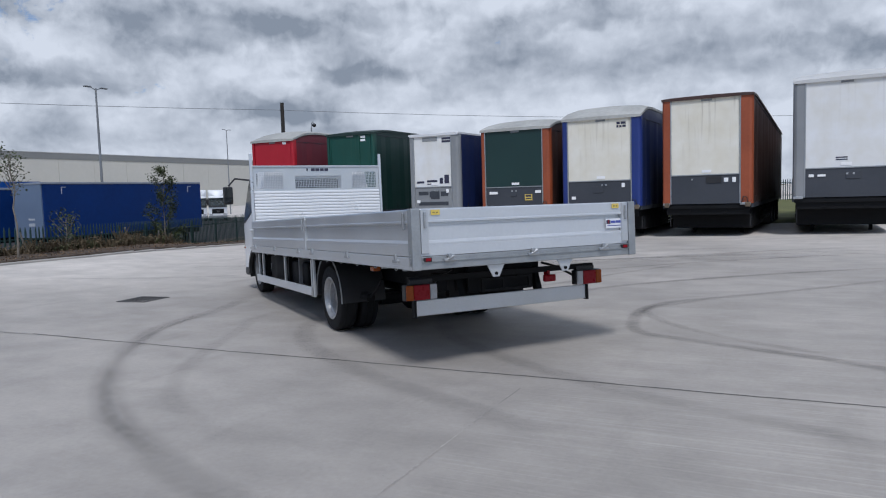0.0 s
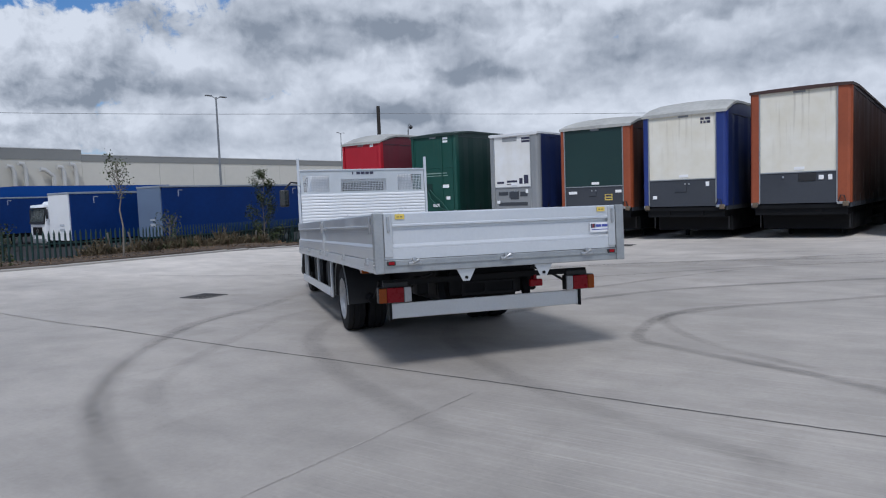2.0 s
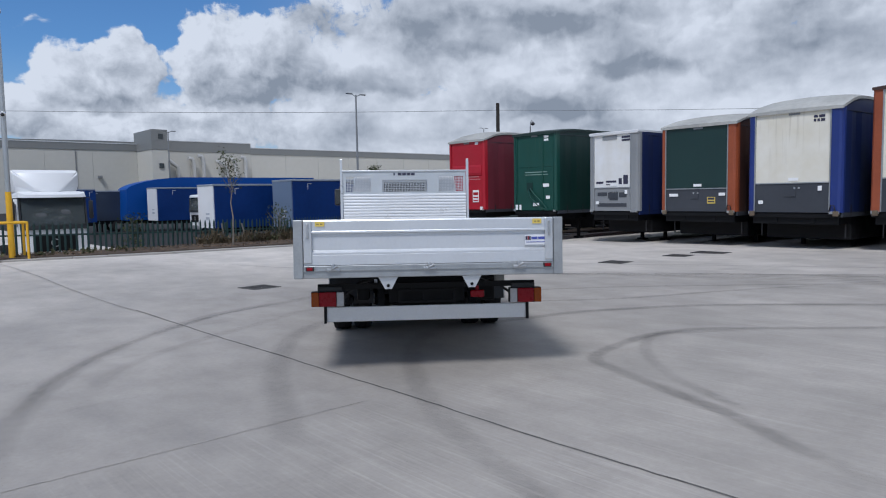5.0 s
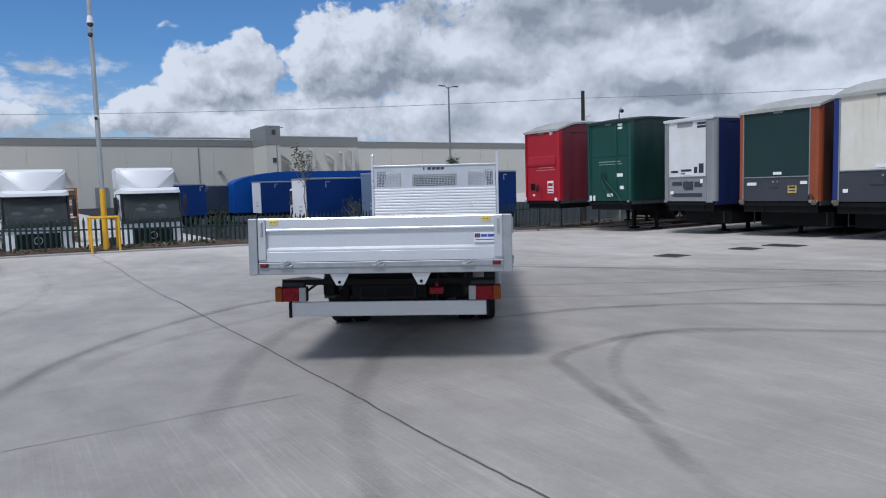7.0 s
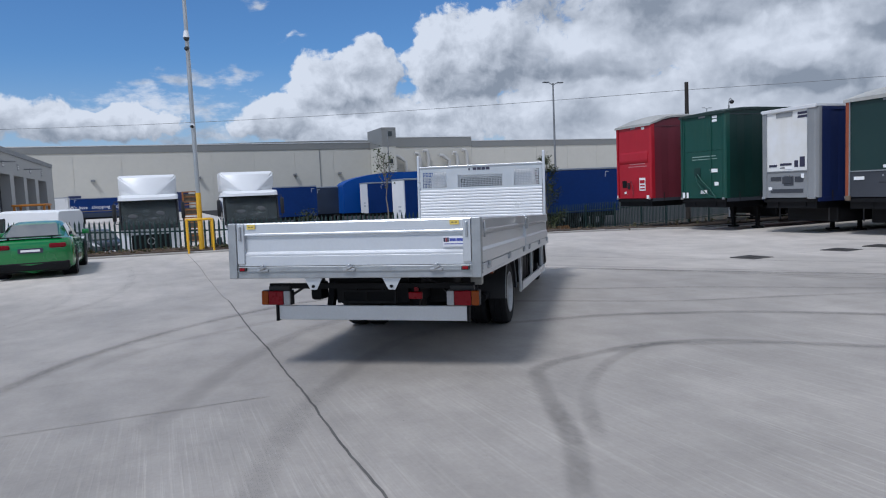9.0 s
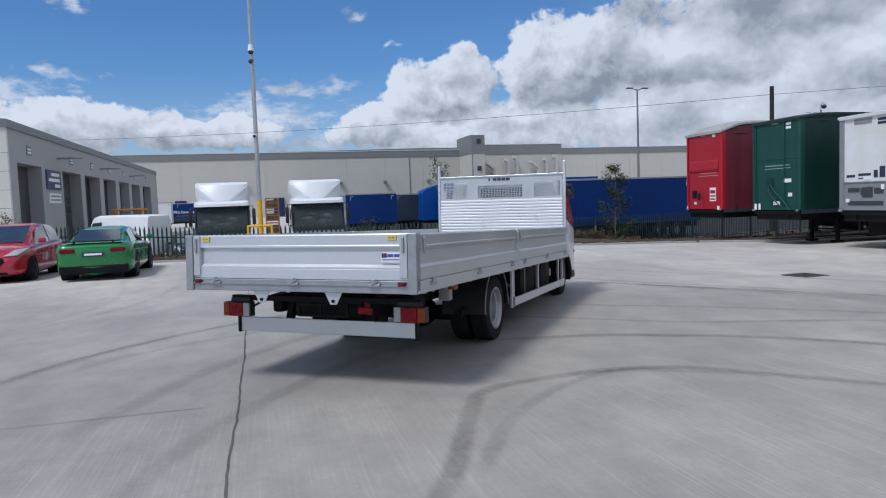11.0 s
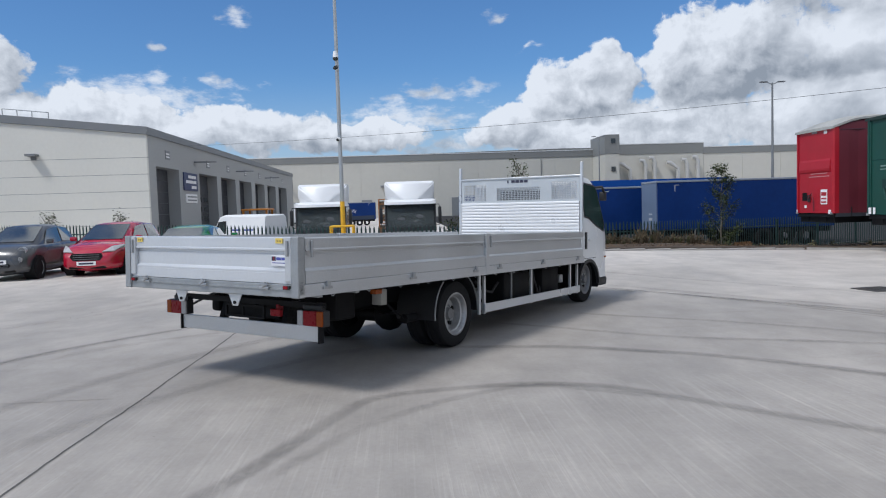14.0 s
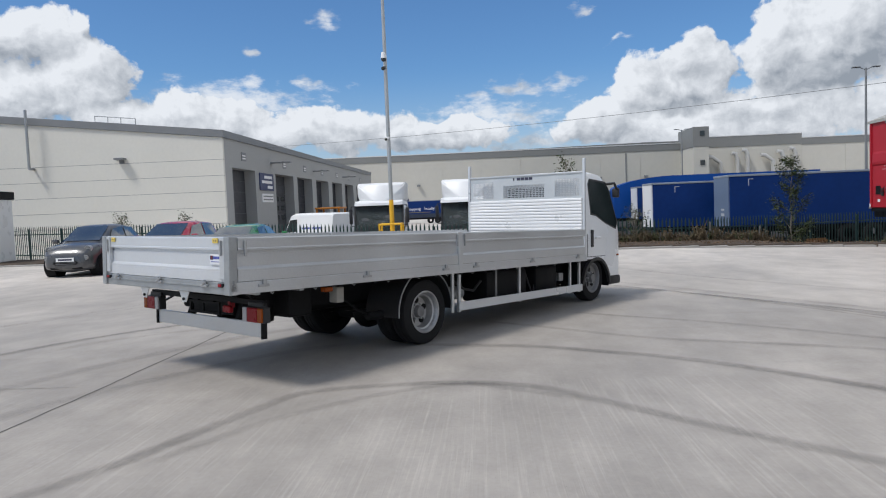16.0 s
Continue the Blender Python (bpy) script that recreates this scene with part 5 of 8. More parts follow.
        for k in range(14):
            yy = 0.6 + k * (length - 1.2) / 13
            bm = B()
            box(bm, px + s * 0.004 - 0.004, px + s * 0.004 + 0.004, yy, yy + 0.04, f - 0.10, f + 0.22)
            part("strap", bm, PLASTIC, cu)
    if roof == "dome":
        for px, s in ((0.0, -1), (w, 1)):
            bm = B()
            up_ = h - 0.05 + dome * 0.80 - 0.06
            prism(bm, [(0.20, h - 0.144), (0.25, h - 0.12 + dome * 0.2), (0.6, h - 0.12 + dome * 0.48), (1.0, h - 0.12 + dome * 0.66), (1.5, up_), (length - 0.12, up_), (length - 0.12, h - 0.144)], "x", min(px - s * 0.012, px - s * 0.055), max(px - s * 0.012, px - s * 0.055))
            part("upper_curtain", bm, side, t)
    bm = B()
    box(bm, 0.02, w - 0.02, length - 0.10, length, f, h - 0.03)
    part("rear_doors", bm, T_GREYPOST, t)
    # roof
    bm = B()
    if roof == "dome":
        # the roof sweeps up from the nose over its whole width, with rounded edges
        rings = []
        for yy, k in ((-0.03, 0.0), (0.0, 0.06), (0.25, 0.32), (0.6, 0.68), (1.0, 0.92), (1.5, 1.0), (length - 0.4, 1.0), (length, 0.8)):
            edge = h - 0.05 + dome * 0.80 * k
            ring = []
            for a in range(13):
                u = a / 12
                ring.append((u * (w + 0.03) - 0.015, yy, edge + (0.03 + dome * 0.20 * k) * math.sin(math.pi * u) ** 0.45))
            ring += [(w + 0.015, yy, edge - 0.07), (-0.015, yy, edge - 0.07)]
            rings.append(ring)
        loft(bm, rings)
    else:
        prism(bm, [(-0.005, -0.02 + 0.0), (w + 0.005, -0.02), (w + 0.005, length), (-0.005, length)], "z", h - 0.06, h)
        box(bm, 0.03, w - 0.03, -0.03, 0.10, h - 0.10, h + 0.012, 0.02)
    part("roof", bm, roof_mat, t, smooth=40 if roof == "dome" else 0)
    # chassis, landing legs, bogie
    bm = B()
    box(bm, 0.05, w - 0.05, 0.05, length - 0.1, f - 0.12, f - 0.005)
    for px in (w / 2 - 0.55, w / 2 + 0.45):
        prism(bm, [(0.1, f - 0.12), (0.1, f - 0.26), (legs + 0.4, f - 0.32), (legs + 1.2, f - 0.50), (length - 0.2, f - 0.50), (length - 0.2, f - 0.12)], "x", px, px + 0.10)
    for k in range(8):
        yy = 1.0 + k * 1.6
        box(bm, 0.12, w - 0.12, yy, yy + 0.08, f - 0.24, f - 0.12)
    box(bm, 0.10, w - 0.10, 0.12, 1.6, f - 0.30, f - 0.12)
    box(bm, 0.12, w - 0.12, legs + 0.5, legs + 0.56, f - 0.62, f - 0.12)
    part("chassis", bm, BLACK, t)
    for px in (0.46, w - 0.60):
        bm = B()
        box(bm, px, px + 0.14, legs, legs + 0.14, 0.38, f - 0.12, 0.01)
        box(bm, px + 0.02, px + 0.12, legs + 0.02, legs + 0.12, 0.06, 0.40)
        leg = part("landing_leg", bm, BLACK, t)
        bm = B()
        box(bm, px - 0.08, px + 0.22, legs - 0.07, legs + 0.21, 0.0, 0.07, 0.015)
        part("foot", bm, BLACK, leg)
    bm = B()
    box(bm, 0.40, w - 0.40, legs + 0.04, legs + 0.08, 0.40, 0.45)
    box(bm, 0.30, w - 0.30, legs + 0.04, legs + 0.08, f - 0.36, f - 0.30)
    part("leg_brace", bm, BLACK, t)
    for yy in (length - 4.4, length - 3.1, length - 1.8):
        for px, flip in ((0.22, True), (w - 0.22, False)):
            wl_ = new("wheel")
            wl_.parent, wl_.matrix_basis = t, pose(px, yy, 0.52, 0, 0, 180 if flip else 0)
            share("tyre", TRAILER_WHEEL[0], wl_, Matrix())
            share("rim", TRAILER_WHEEL[1], wl_, Matrix())
        bm = B()
        tube(bm, (0.2, yy, 0.52), (w - 0.2, yy, 0.52), 0.07, sides=10)
        part("axle", bm, BLACK, t)
    # side guard rails under the body
    for px in (0.06, w - 0.09):
        bm = B()
        for zz in (0.50, 0.80):
            box(bm, px, px + 0.03, legs + 0.9, length - 5.2, zz, zz + 0.09)
        part("side_guard", bm, BLACK, t)
    bm = B()
    box(bm, 0.5, w - 0.5, legs + 1.0, legs + 1.08, 0.35, f - 0.12)
    part("spare_carrier", bm, BLACK, t)
    if light_frame:
        # underslung box, enlarged and repeated on each trailer to fill in shade beneath
        bm = B()
        box(bm, 0.10, w - 0.10, 0.95, 4.6, 0.36, f - 0.13, 0.03)
        part("underslung_locker", bm, BLACK, t)
        for px in (0.10, w - 0.14):
            bm = B()
            box(bm, px, px + 0.03, 0.62, 0.65, 0.42, f - 0.13)
            part("marker_stay", bm, PLASTIC, t)
    for px in (0.05, w - 0.55):
        bm = B()
        box(bm, px, px + 0.5, length - 5.2, length - 5.185, 0.12, 0.95)
        part("mud_flap", bm, PLASTIC, t)
    if drop:
        # the roofline falls towards the tail
        for ob in t.children_recursive:
            if ob.type == "MESH" and ob.name.split(".")[0] in ("side_curtain", "side_rail", "upper_curtain", "roof", "rear_doors"):
                for v in ob.data.vertices:
                    if v.co.z > f + 0.3:
                        v.co.z -= drop * max(0.0, v.co.y / length) * (v.co.z - f - 0.3) / (h - f - 0.3)
    return t


TY = 22.2
GZ = -0.19
F = 1.10
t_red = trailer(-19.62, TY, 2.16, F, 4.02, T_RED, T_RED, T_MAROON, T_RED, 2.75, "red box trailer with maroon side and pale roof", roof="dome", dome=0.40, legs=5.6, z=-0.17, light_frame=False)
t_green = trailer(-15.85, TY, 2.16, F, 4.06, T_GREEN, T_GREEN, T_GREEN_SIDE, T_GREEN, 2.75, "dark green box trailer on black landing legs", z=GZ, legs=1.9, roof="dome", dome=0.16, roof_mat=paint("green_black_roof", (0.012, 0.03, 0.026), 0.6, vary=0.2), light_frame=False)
t_white = trailer(-12.2, TY, 2.02, F, 3.78, PALE, T_GREYPOST, T_BLUE, T_GREYPOST, 1.92, "white-fronted curtain trailer with grey posts and blue sides", z=GZ, roof_mat=paint("white_roof_sheet", (0.62, 0.63, 0.64), 0.5, vary=0.12, scale=0.8), post_w=0.2, post_r=0.33, turn=-2.0)
t_og = trailer(-9.38, TY, 2.48, F, 3.80, T_PANEL_GREEN, T_ORANGE, T_BROWN, LOWER_GREY, 1.83, "curtain trailer with green panel and orange corner posts", roof="dome", z=GZ, plates=((0.06, 0.72, 0.30, 0.09, LABEL_WHITE), (0.42, 0.72, 0.26, 0.24, LOWER_GREY), (0.88, 0.74, 0.20, 0.09, LABEL_WHITE), (0.46, 0.80, 0.05, 0.05, STEEL), (0.53, 0.80, 0.05, 0.05, STEEL)), post_r=0.30, turn=-0.8)
t_cb = trailer(-6.42, TY - 0.3, 2.48, F, 3.92, CREAM, T_BLUE_POST, T_BLUE, LOWER_GREY, 1.93, "curtain trailer with rain-stained cream panel and blue posts", roof="dome", dome=0.42, z=GZ, post_w=0.2, post_r=0.32, turn=-1.8)
t_co = trailer(-3.36, TY - 0.15, 2.50, F, 4.28, CREAM, T_ORANGE, T_BROWN, LOWER_GREY, 1.98, "tall curtain trailer, stained cream panel, orange posts, dark sides", z=GZ + 0.02, post_w=0.26, post_r=0.36, roof="dome", dome=0.10, roof_mat=T_BROWN, turn=-2.2, length=12.0, drop=0.5, plates=((0.78, 0.80, 0.12, 0.12, LABEL_WHITE), (0.90, 0.80, 0.10, 0.14, LABEL_WHITE), (0.52, 0.82, 0.42, 0.20, PLASTIC), (0.30, 0.84, 0.05, 0.05, STEEL)))
t_wg = trailer(0.13, TY, 2.60, F + 0.05, 4.42, PALE, T_GREYPOST, paint("grey_curtain", (0.10, 0.10, 0.11), 0.5), LOWER_GREY, 1.98, "white-fronted trailer with grey posts and grey lower panel", z=-0.10, post_w=0.32, roof="dome", dome=0.30, plates=((0.04, 0.74, 0.13, 0.08, LABEL_WHITE), (0.15, 0.74, 0.20, 0.06, LABEL_WHITE), (0.50, 0.74, 0.34, 0.20, LOWER_GREY), (0.50, 0.78, 0.05, 0.05, STEEL), (0.58, 0.78, 0.05, 0.05, STEEL)), roof_mat=paint("pale_roof_cap", (0.5, 0.5, 0.49), 0.6, vary=0.12, scale=1))


PALE_PRINT_RED = paint("worn_pale_print_on_red", (0.50, 0.22, 0.23), 0.6)
PALE_PRINT_GREEN = paint("worn_pale_print_on_green", (0.22, 0.32, 0.28), 0.6)


def bars(parent, x0, z0, rows, mat, y=0.010, name="print_bar"):
    """Unreadable print as plain bars: rows of (offset, width, height) lines."""
    for dx, dz, w, h in rows:
        bm = B()
        box(bm, x0 + dx, x0 + dx + w, y, y + 0.006, z0 + dz, z0 + dz + h)
        part(name, bm, mat, parent)


bars(t_red, 0.85, 2.35, [(0.0, 0.10, 0.95, 0.03), (-0.1, 0.0, 1.15, 0.03)], PALE_PRINT_RED, 0.022)
bars(t_red, 1.45, 1.42, [(0, 0, 0.36, 0.5)], LABEL_WHITE, 0.012)
bars(t_red, 1.49, 1.47, [(0, 0, 0.28, 0.05), (0, 0.12, 0.28, 0.05), (0, 0.24, 0.28, 0.12)], T_RED, 0.005)
bars(t_red, 1.6, 3.78, [(0, 0, 0.18, 0.10)], LABEL_WHITE, 0.022)
bars(t_red, 0.38, 1.55, [(0, 0, 0.28, 0.28)], BLACK, 0.012)
bars(t_red, 0.5, 1.30, [(0, 0, 0.14, 0.09)], LABEL_WHITE, 0.012)
bars(t_red, 0.05, 1.10, [(0, 0, 0.06, 0.14), (1.85, 0, 0.14, 0.14)], LABEL_WHITE, -0.008)
bars(t_green, 0.6, 2.45, [(0, 0.09, 1.1, 0.035), (0, 0, 1.15, 0.025)], PALE_PRINT_GREEN, 0.022)
bars(t_green, 1.55, 3.70, [(0.0, 0.12, 0.22, 0.08), (0.0, 0, 0.22, 0.08)], LABEL_WHITE, 0.022)
bars(t_green, 1.45, 1.85, [(0, 0.15, 0.34, 0.12), (0.2, -0.3, 0.18, 0.12)], LABEL_WHITE, 0.012)
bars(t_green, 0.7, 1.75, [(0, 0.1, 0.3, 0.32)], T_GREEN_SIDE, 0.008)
bars(t_green, 0.12, 1.13, [(0, 0, 0.12, 0.2), (0.2, 0, 0.1, 0.2), (0.9, 0.15, 0.3, 0.12)], LABEL_WHITE, -0.006)
bm = B()
pipe(bm, [(0.9, -0.03, 1.95), (1.1, -0.06, 1.75), (1.5, -0.08, 1.45), (1.75, -0.05, 1.15)], 0.02)
pipe(bm, [(0.8, -0.03, 1.9), (0.95, -0.07, 1.6), (1.4, -0.08, 1.25), (1.8, -0.05, 1.12)], 0.02)
part("air_hose", bm, T_GREEN, t_green)
bars(t_white, 1.34, 3.45, [(0, 0.10, 0.34, 0.07), (0, 0, 0.34, 0.07)], INK, 0.022)
bars(t_white, 0.55, 3.52, [(0, 0, 0.6, 0.14)], T_GREYPOST, 0.018)
bars(t_white, 0.28, 2.05, [(0, 0, 0.30, 0.07), (0.42, 0.03, 0.42, 0.07), (0.42, -0.05, 0.42, 0.03)], INK, 0.022)
bars(t_white, 1.22, 2.02, [(0, 0, 0.13, 0.20), (0.19, 0, 0.18, 0.30)], INK, 0.022)
bars(t_white, 0.35, 1.28, [(0.0, 0.35, 0.4, 0.12), (0.5, 0.2, 0.35, 0.28), (0.9, 0.3, 0.3, 0.16), (0.0, -0.02, 1.2, 0.12)], LOWER_GREY, 0.008)
bars(t_og, 1.57, 1.36, [(0, 0, 0.26, 0.20)], LABEL_YELLOW, 0.008)
bars(t_og, 1.60, 1.40, [(0, 0, 0.20, 0.04), (0, 0.08, 0.20, 0.06)], INK, 0.002)
bars(t_cb, 1.74, 3.52, [(0, 0.10, 0.10, 0.07), (0.13, 0.10, 0.15, 0.07), (0.0, 0, 0.06, 0.07), (0.09, 0, 0.06, 0.07), (0.18, 0, 0.10, 0.07)], INK, 0.022)
bars(t_wg, 1.05, 1.98 + 0.19, [(0, 0.06, 0.28, 0.03), (0, 0, 0.28, 0.03)], INK, 0.022)

# pressed upper swage on the red front and door posts on the green front
bm = B()
prism(bm, [(0.03, 2.95), (0.010, 2.88), (-0.008, 2.62), (0.004, 2.54), (0.03, 2.49)], "x", 0.20, 1.96)
part("swage", bm, T_RED, t_red)
for x0 in (0.16, 1.46):
    bm = B()
    box(bm, x0, x0 + 0.05, 0.0, 0.028, 1.14, 3.92, 0.01)
    part("upright", bm, T_GREEN, t_green)
bm = B()
box(bm, 0.74, 0.86, -0.03, 0.03, 1.50, 1.75, 0.02)
part("coupling_block", bm, PLASTIC, t_red)
bm = B()
pipe(bm, [(0.80, -0.03, 1.62), (1.02, -0.06, 1.80), (1.12, -0.05, 1.55), (1.10, -0.03, 1.20)], 0.016)
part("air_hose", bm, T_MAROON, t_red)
# weathered caps on the post feet and hooks of bare metal
for tr, w in ((t_og, 2.48), (t_cb, 2.48), (t_co, 2.50)):
    for px in (0.06, w - 0.20):
        bm = B()
        box(bm, px, px + 0.14, -0.05, 0.02, 1.02, 1.16, 0.02)
        part("corner_casting", bm, RUST, tr)
    bm = B()
    pipe(bm, [(w - 0.30, -0.02, 1.15), (w - 0.24, -0.05, 1.32), (w - 0.16, -0.05, 1.30), (w - 0.12, -0.03, 1.12)], 0.014)
    part("hose_loop", bm, PLASTIC, tr)


# ---------------------------------------------------------------- far warehouse
WH_WALL = material("pale_wall_cladding", (0.51, 0.497, 0.448), 0.6, vary=0.05, scale=0.05, fine=0.8)
WH_BAND = material("grey_eaves_band", (0.20, 0.205, 0.20), 0.55, vary=0.06, scale=0.1, fine=1.5)
warehouse = thing("warehouse", pose(0, 0, 0), "huge pale warehouse with grey eaves band and stair tower", "building")
WX, LOW = -212.0, LOW_YARD - 0.2


def wh_wall(name, y0, y1, top, band):
    bm = B()
    box(bm, WX - 1.05, WX - 0.10, y0, y1, LOW, top - band)
    wall_ = part(name, bm, WH_WALL, warehouse)
    n = max(2, int((y1 - y0) / 12))
    for k in range(n):
        a, b = y0 + (y1 - y0) * k / n, y0 + (y1 - y0) * (k + 1) / n
        bm = B()
        box(bm, WX - 0.10, WX, a + 0.04, b - 0.04, LOW, top - band)
        part("panel", bm, WH_WALL, wall_)
    bm = B()
    box(bm, WX - 0.8, WX + 0.15, y0, y1, top - band, top, 0.05)
    part("eaves_band", bm, WH_BAND, warehouse)
    bm = B()
    box(bm, WX - 0.85, WX + 0.22, y0, y1, top + 0.003, top + 0.28, 0.04)
    part("parapet_capping", bm, paint("pale_capping", (0.55, 0.56, 0.56), 0.5, vary=0.08), warehouse)


wh_wall("wall", -150, 69.1, 18.0, 1.9)
wh_wall("wall", 73.4, 105.0, 19.4, 3.1)
wh_wall("wall", 105.0, 270, 18.0, 2.0)
bm = B()
box(bm, WX - 120, WX - 1.1, -150, 270, LOW, 16.5)
prism(bm, [(-150, 16.5), (60, 19.0), (270, 16.5)], "x", WX - 120, WX - 2)
part("roof", bm, WH_BAND, warehouse)
bm = B()
box(bm, WX, -198.8, 69.1, 73.4, LOW, 15.8)
tower = part("stair_tower", bm, WH_WALL, warehouse)
bm = B()
box(bm, WX - 2, -198.7, 69.0, 73.5, 15.8, 21.5, 0.05)
part("tower_band", bm, WH_BAND, tower)
for z in (10.6, 18.9):
    bm = B()
    box(bm, -198.7, -198.55, 70.9, 72.2, z, z + 1.4)
    part("window", bm, GLASS_DARK, tower)
for k, y in enumerate((80.5, 85.5, 88.5, 96.0, 99.0, 102.5)):
    bm = B()
    lean = 2.4 if k in (0, 3) else 0.6
    pts = [(WX + 1.4, y, 6.0), (WX + 1.4, y, 11.5 + (k % 3)), (WX + 1.4, y - lean, 13.3 + (k % 3) * 0.8), (WX + 1.4, y - lean - 1.2, 13.4 + (k % 3) * 0.8)]
    pipe(bm, pts, 0.62, 10)
    part("duct", bm, paint("bare_duct_metal", (0.46, 0.46, 0.45), 0.5, metal=0.1, vary=0.1), warehouse, smooth=40)
for y in range(-60, 60, 14):
    bm = B()
    box(bm, WX + 0.02, WX + 0.4, y, y + 3.2, LOW, 4.5)
    part("dock_door", bm, T_BLUE if y % 4 else TRIM_GREY, warehouse)
    bm = B()
    box(bm, WX, WX + 1.2, y + 6.0, y + 7.0, 8.2, 8.8)
    part("wall_light", bm, TRIM_GREY, warehouse)
for y in (52.5,):
    bm = B()
    tube(bm, (WX + 0.15, y, LOW), (WX + 0.15, y, 15.8), 0.12, sides=8)
    part("downpipe", bm, TRIM_GREY, warehouse)

# ---------------------------------------------------------------- workshop with its row of tall doors
WS_WALL = material("cream_grey_panels", (0.70, 0.685, 0.625), 0.5, vary=0.05, scale=0.2, fine=5)
WS_SIDE = material("light_grey_render", (0.36, 0.365, 0.36), 0.6, vary=0.06, scale=0.4, fine=6)
workshop = thing("workshop", pose(0, 0, 0), "cream-grey vehicle workshop with a row of tall doorways", "building")
CX, CY, EAVES = -39.4, -7.55, 6.60


def gable_top(y):
    return EAVES + 0.107 * (CY - y) if y > -31 else EAVES + 0.107 * (CY + 31) - 0.107 * (-31 - y)


zs = [LOW, 0.02, 1.06, 2.10, 3.13, 4.17, 5.20]
for a, b in zip(zs, zs[1:]):
    bm = B()
    box(bm, CX - 0.25, CX, -58, CY, a + 0.012, b - 0.012)
    part("wall_panel", bm, WS_WALL, workshop)
bm = B()
prism(bm, [(CY, 5.212), (CY, gable_top(CY)), (-31, gable_top(-31)), (-58, gable_top(-58)), (-58, 5.212)], "x", CX - 0.25, CX)
part("gable_panel", bm, WS_WALL, workshop)
bm = B()
box(bm, CX - 0.24, CX - 0.02, -58, CY - 0.01, LOW, 5.6)
part("panel_backing", bm, TRIM_GREY, workshop)
bm = B()
for (ya, yb) in ((CY + 0.12, -31), (-31, -58)):
    prism(bm, [(ya, gable_top(min(ya, CY))), (yb, gable_top(yb)), (yb, gable_top(yb) + 0.46), (ya, gable_top(min(ya, CY)) + 0.46)], "x", CX - 0.6, CX + 0.10)
box(bm, -97.0, CX - 0.602, CY - 0.3, CY + 0.12, EAVES, EAVES + 0.46)
part("eaves_trim", bm, TRIM_GREY, workshop)
bm = B()
prism(bm, [(CY - 0.5, EAVES + 0.1), (-31, gable_top(-31) + 0.1), (-58, gable_top(-58) + 0.1), (-58, EAVES - 0.6), (CY - 0.5, EAVES - 0.6)], "x", -97, CX - 0.26)
part("roof", bm, TRIM_GREY, workshop)
DOORS = [(-45.5, -40.9), (-55.6, -50.4), (-62.2, -56.9), (-69.2, -63.8), (-76.2, -71.0), (-83.2, -77.9), (-91.5, -85.3)]
DTOP = 4.75
edges = [-97.0] + sorted(v for d in DOORS for v in d) + [CX - 0.26]
for a, b in zip(edges[::2], edges[1::2]):
    bm = B()
    box(bm, a, b, CY - 0.95, CY, LOW, DTOP)
    part("pier", bm, WS_SIDE, workshop)
bm = B()
box(bm, -97, CX - 0.26, CY - 0.95, CY, DTOP, EAVES)
part("lintel", bm, WS_SIDE, workshop)
bm = B()
box(bm, -97, -40.6, CY - 16.3, CY - 16.0, LOW, DTOP + 1.2)
box(bm, -97.3, -97, -58, CY, LOW, EAVES)
part("inner_wall", bm, TRIM_GREY, workshop)
# from the third bay on, near-black slats paint the shade of open doorways
for k, (a, b) in enumerate(DOORS):
    door = new("shutter_door")
    door.parent = workshop
    n = 8
    for j in range(n):
        bm = B()
        z0 = LOW + (DTOP - LOW) * j / n
        box(bm, a, b, CY - 0.88, CY - 0.82, z0 + 0.01, z0 + (DTOP - LOW) / n - 0.01)
        part("slat", bm, paint("grey_shutter", (0.055, 0.058, 0.066), 0.5) if k < 2 else paint("open_doorway_dark", (0.016, 0.018, 0.026), 0.5), door)
    if k == 1:
        for j in (3, 4, 5):
            for i in range(3):
                bm = B()
                x0 = a + 0.4 + i * 1.6
                z0 = LOW + (DTOP - LOW) * j / n + 0.15
                box(bm, x0, x0 + 1.0, CY - 0.815, CY - 0.80, z0, z0 + 0.4)
                part("pane", bm, GLASS_DARK, door)
    bm = B()
    xm = (a + b) / 2
    box(bm, xm - 0.45, xm + 0.45, CY + 0.002, CY + 0.03, DTOP + 0.55, DTOP + 1.15)
    plate = part("bay_plate", bm, TRIM_GREY, workshop)
    for j in range(2):
        bm = B()
        box(bm, xm - 0.32, xm + 0.32, CY + 0.031, CY + 0.04, DTOP + 0.68 + 0.2 * j, DTOP + 0.78 + 0.2 * j)
        part("print_bar", bm, LABEL_WHITE, plate)
    if k % 2:
        bm = B()
        box(bm, b + 0.8, b + 1.2, CY + 0.0, CY + 1.6, DTOP + 0.75, DTOP + 0.85)
        part("wall_light", bm, TRIM_GREY, workshop)
bm = B()
box(bm, -49.6, -46.3, CY + 0.005, CY + 0.08, 3.35, 4.65)
sign = part("sign_board", bm, paint("navy_sign", (0.035, 0.05, 0.13), 0.5), workshop, "navy sign with pale bars")
for j, (z, w) in enumerate(((4.25, 1.9), (3.88, 2.5), (3.5, 1.2))):
    bm = B()
    box(bm, -49.2, -49.2 + w, CY + 0.081, CY + 0.095, z, z + 0.22)
    part("print_bar", bm, LABEL_WHITE, sign)
bm = B()
box(bm, -49.4, -46.7, CY + 0.005, CY + 0.06, 2.45, 3.1)
sign2 = part("sign_board", bm, LABEL_WHITE, workshop)
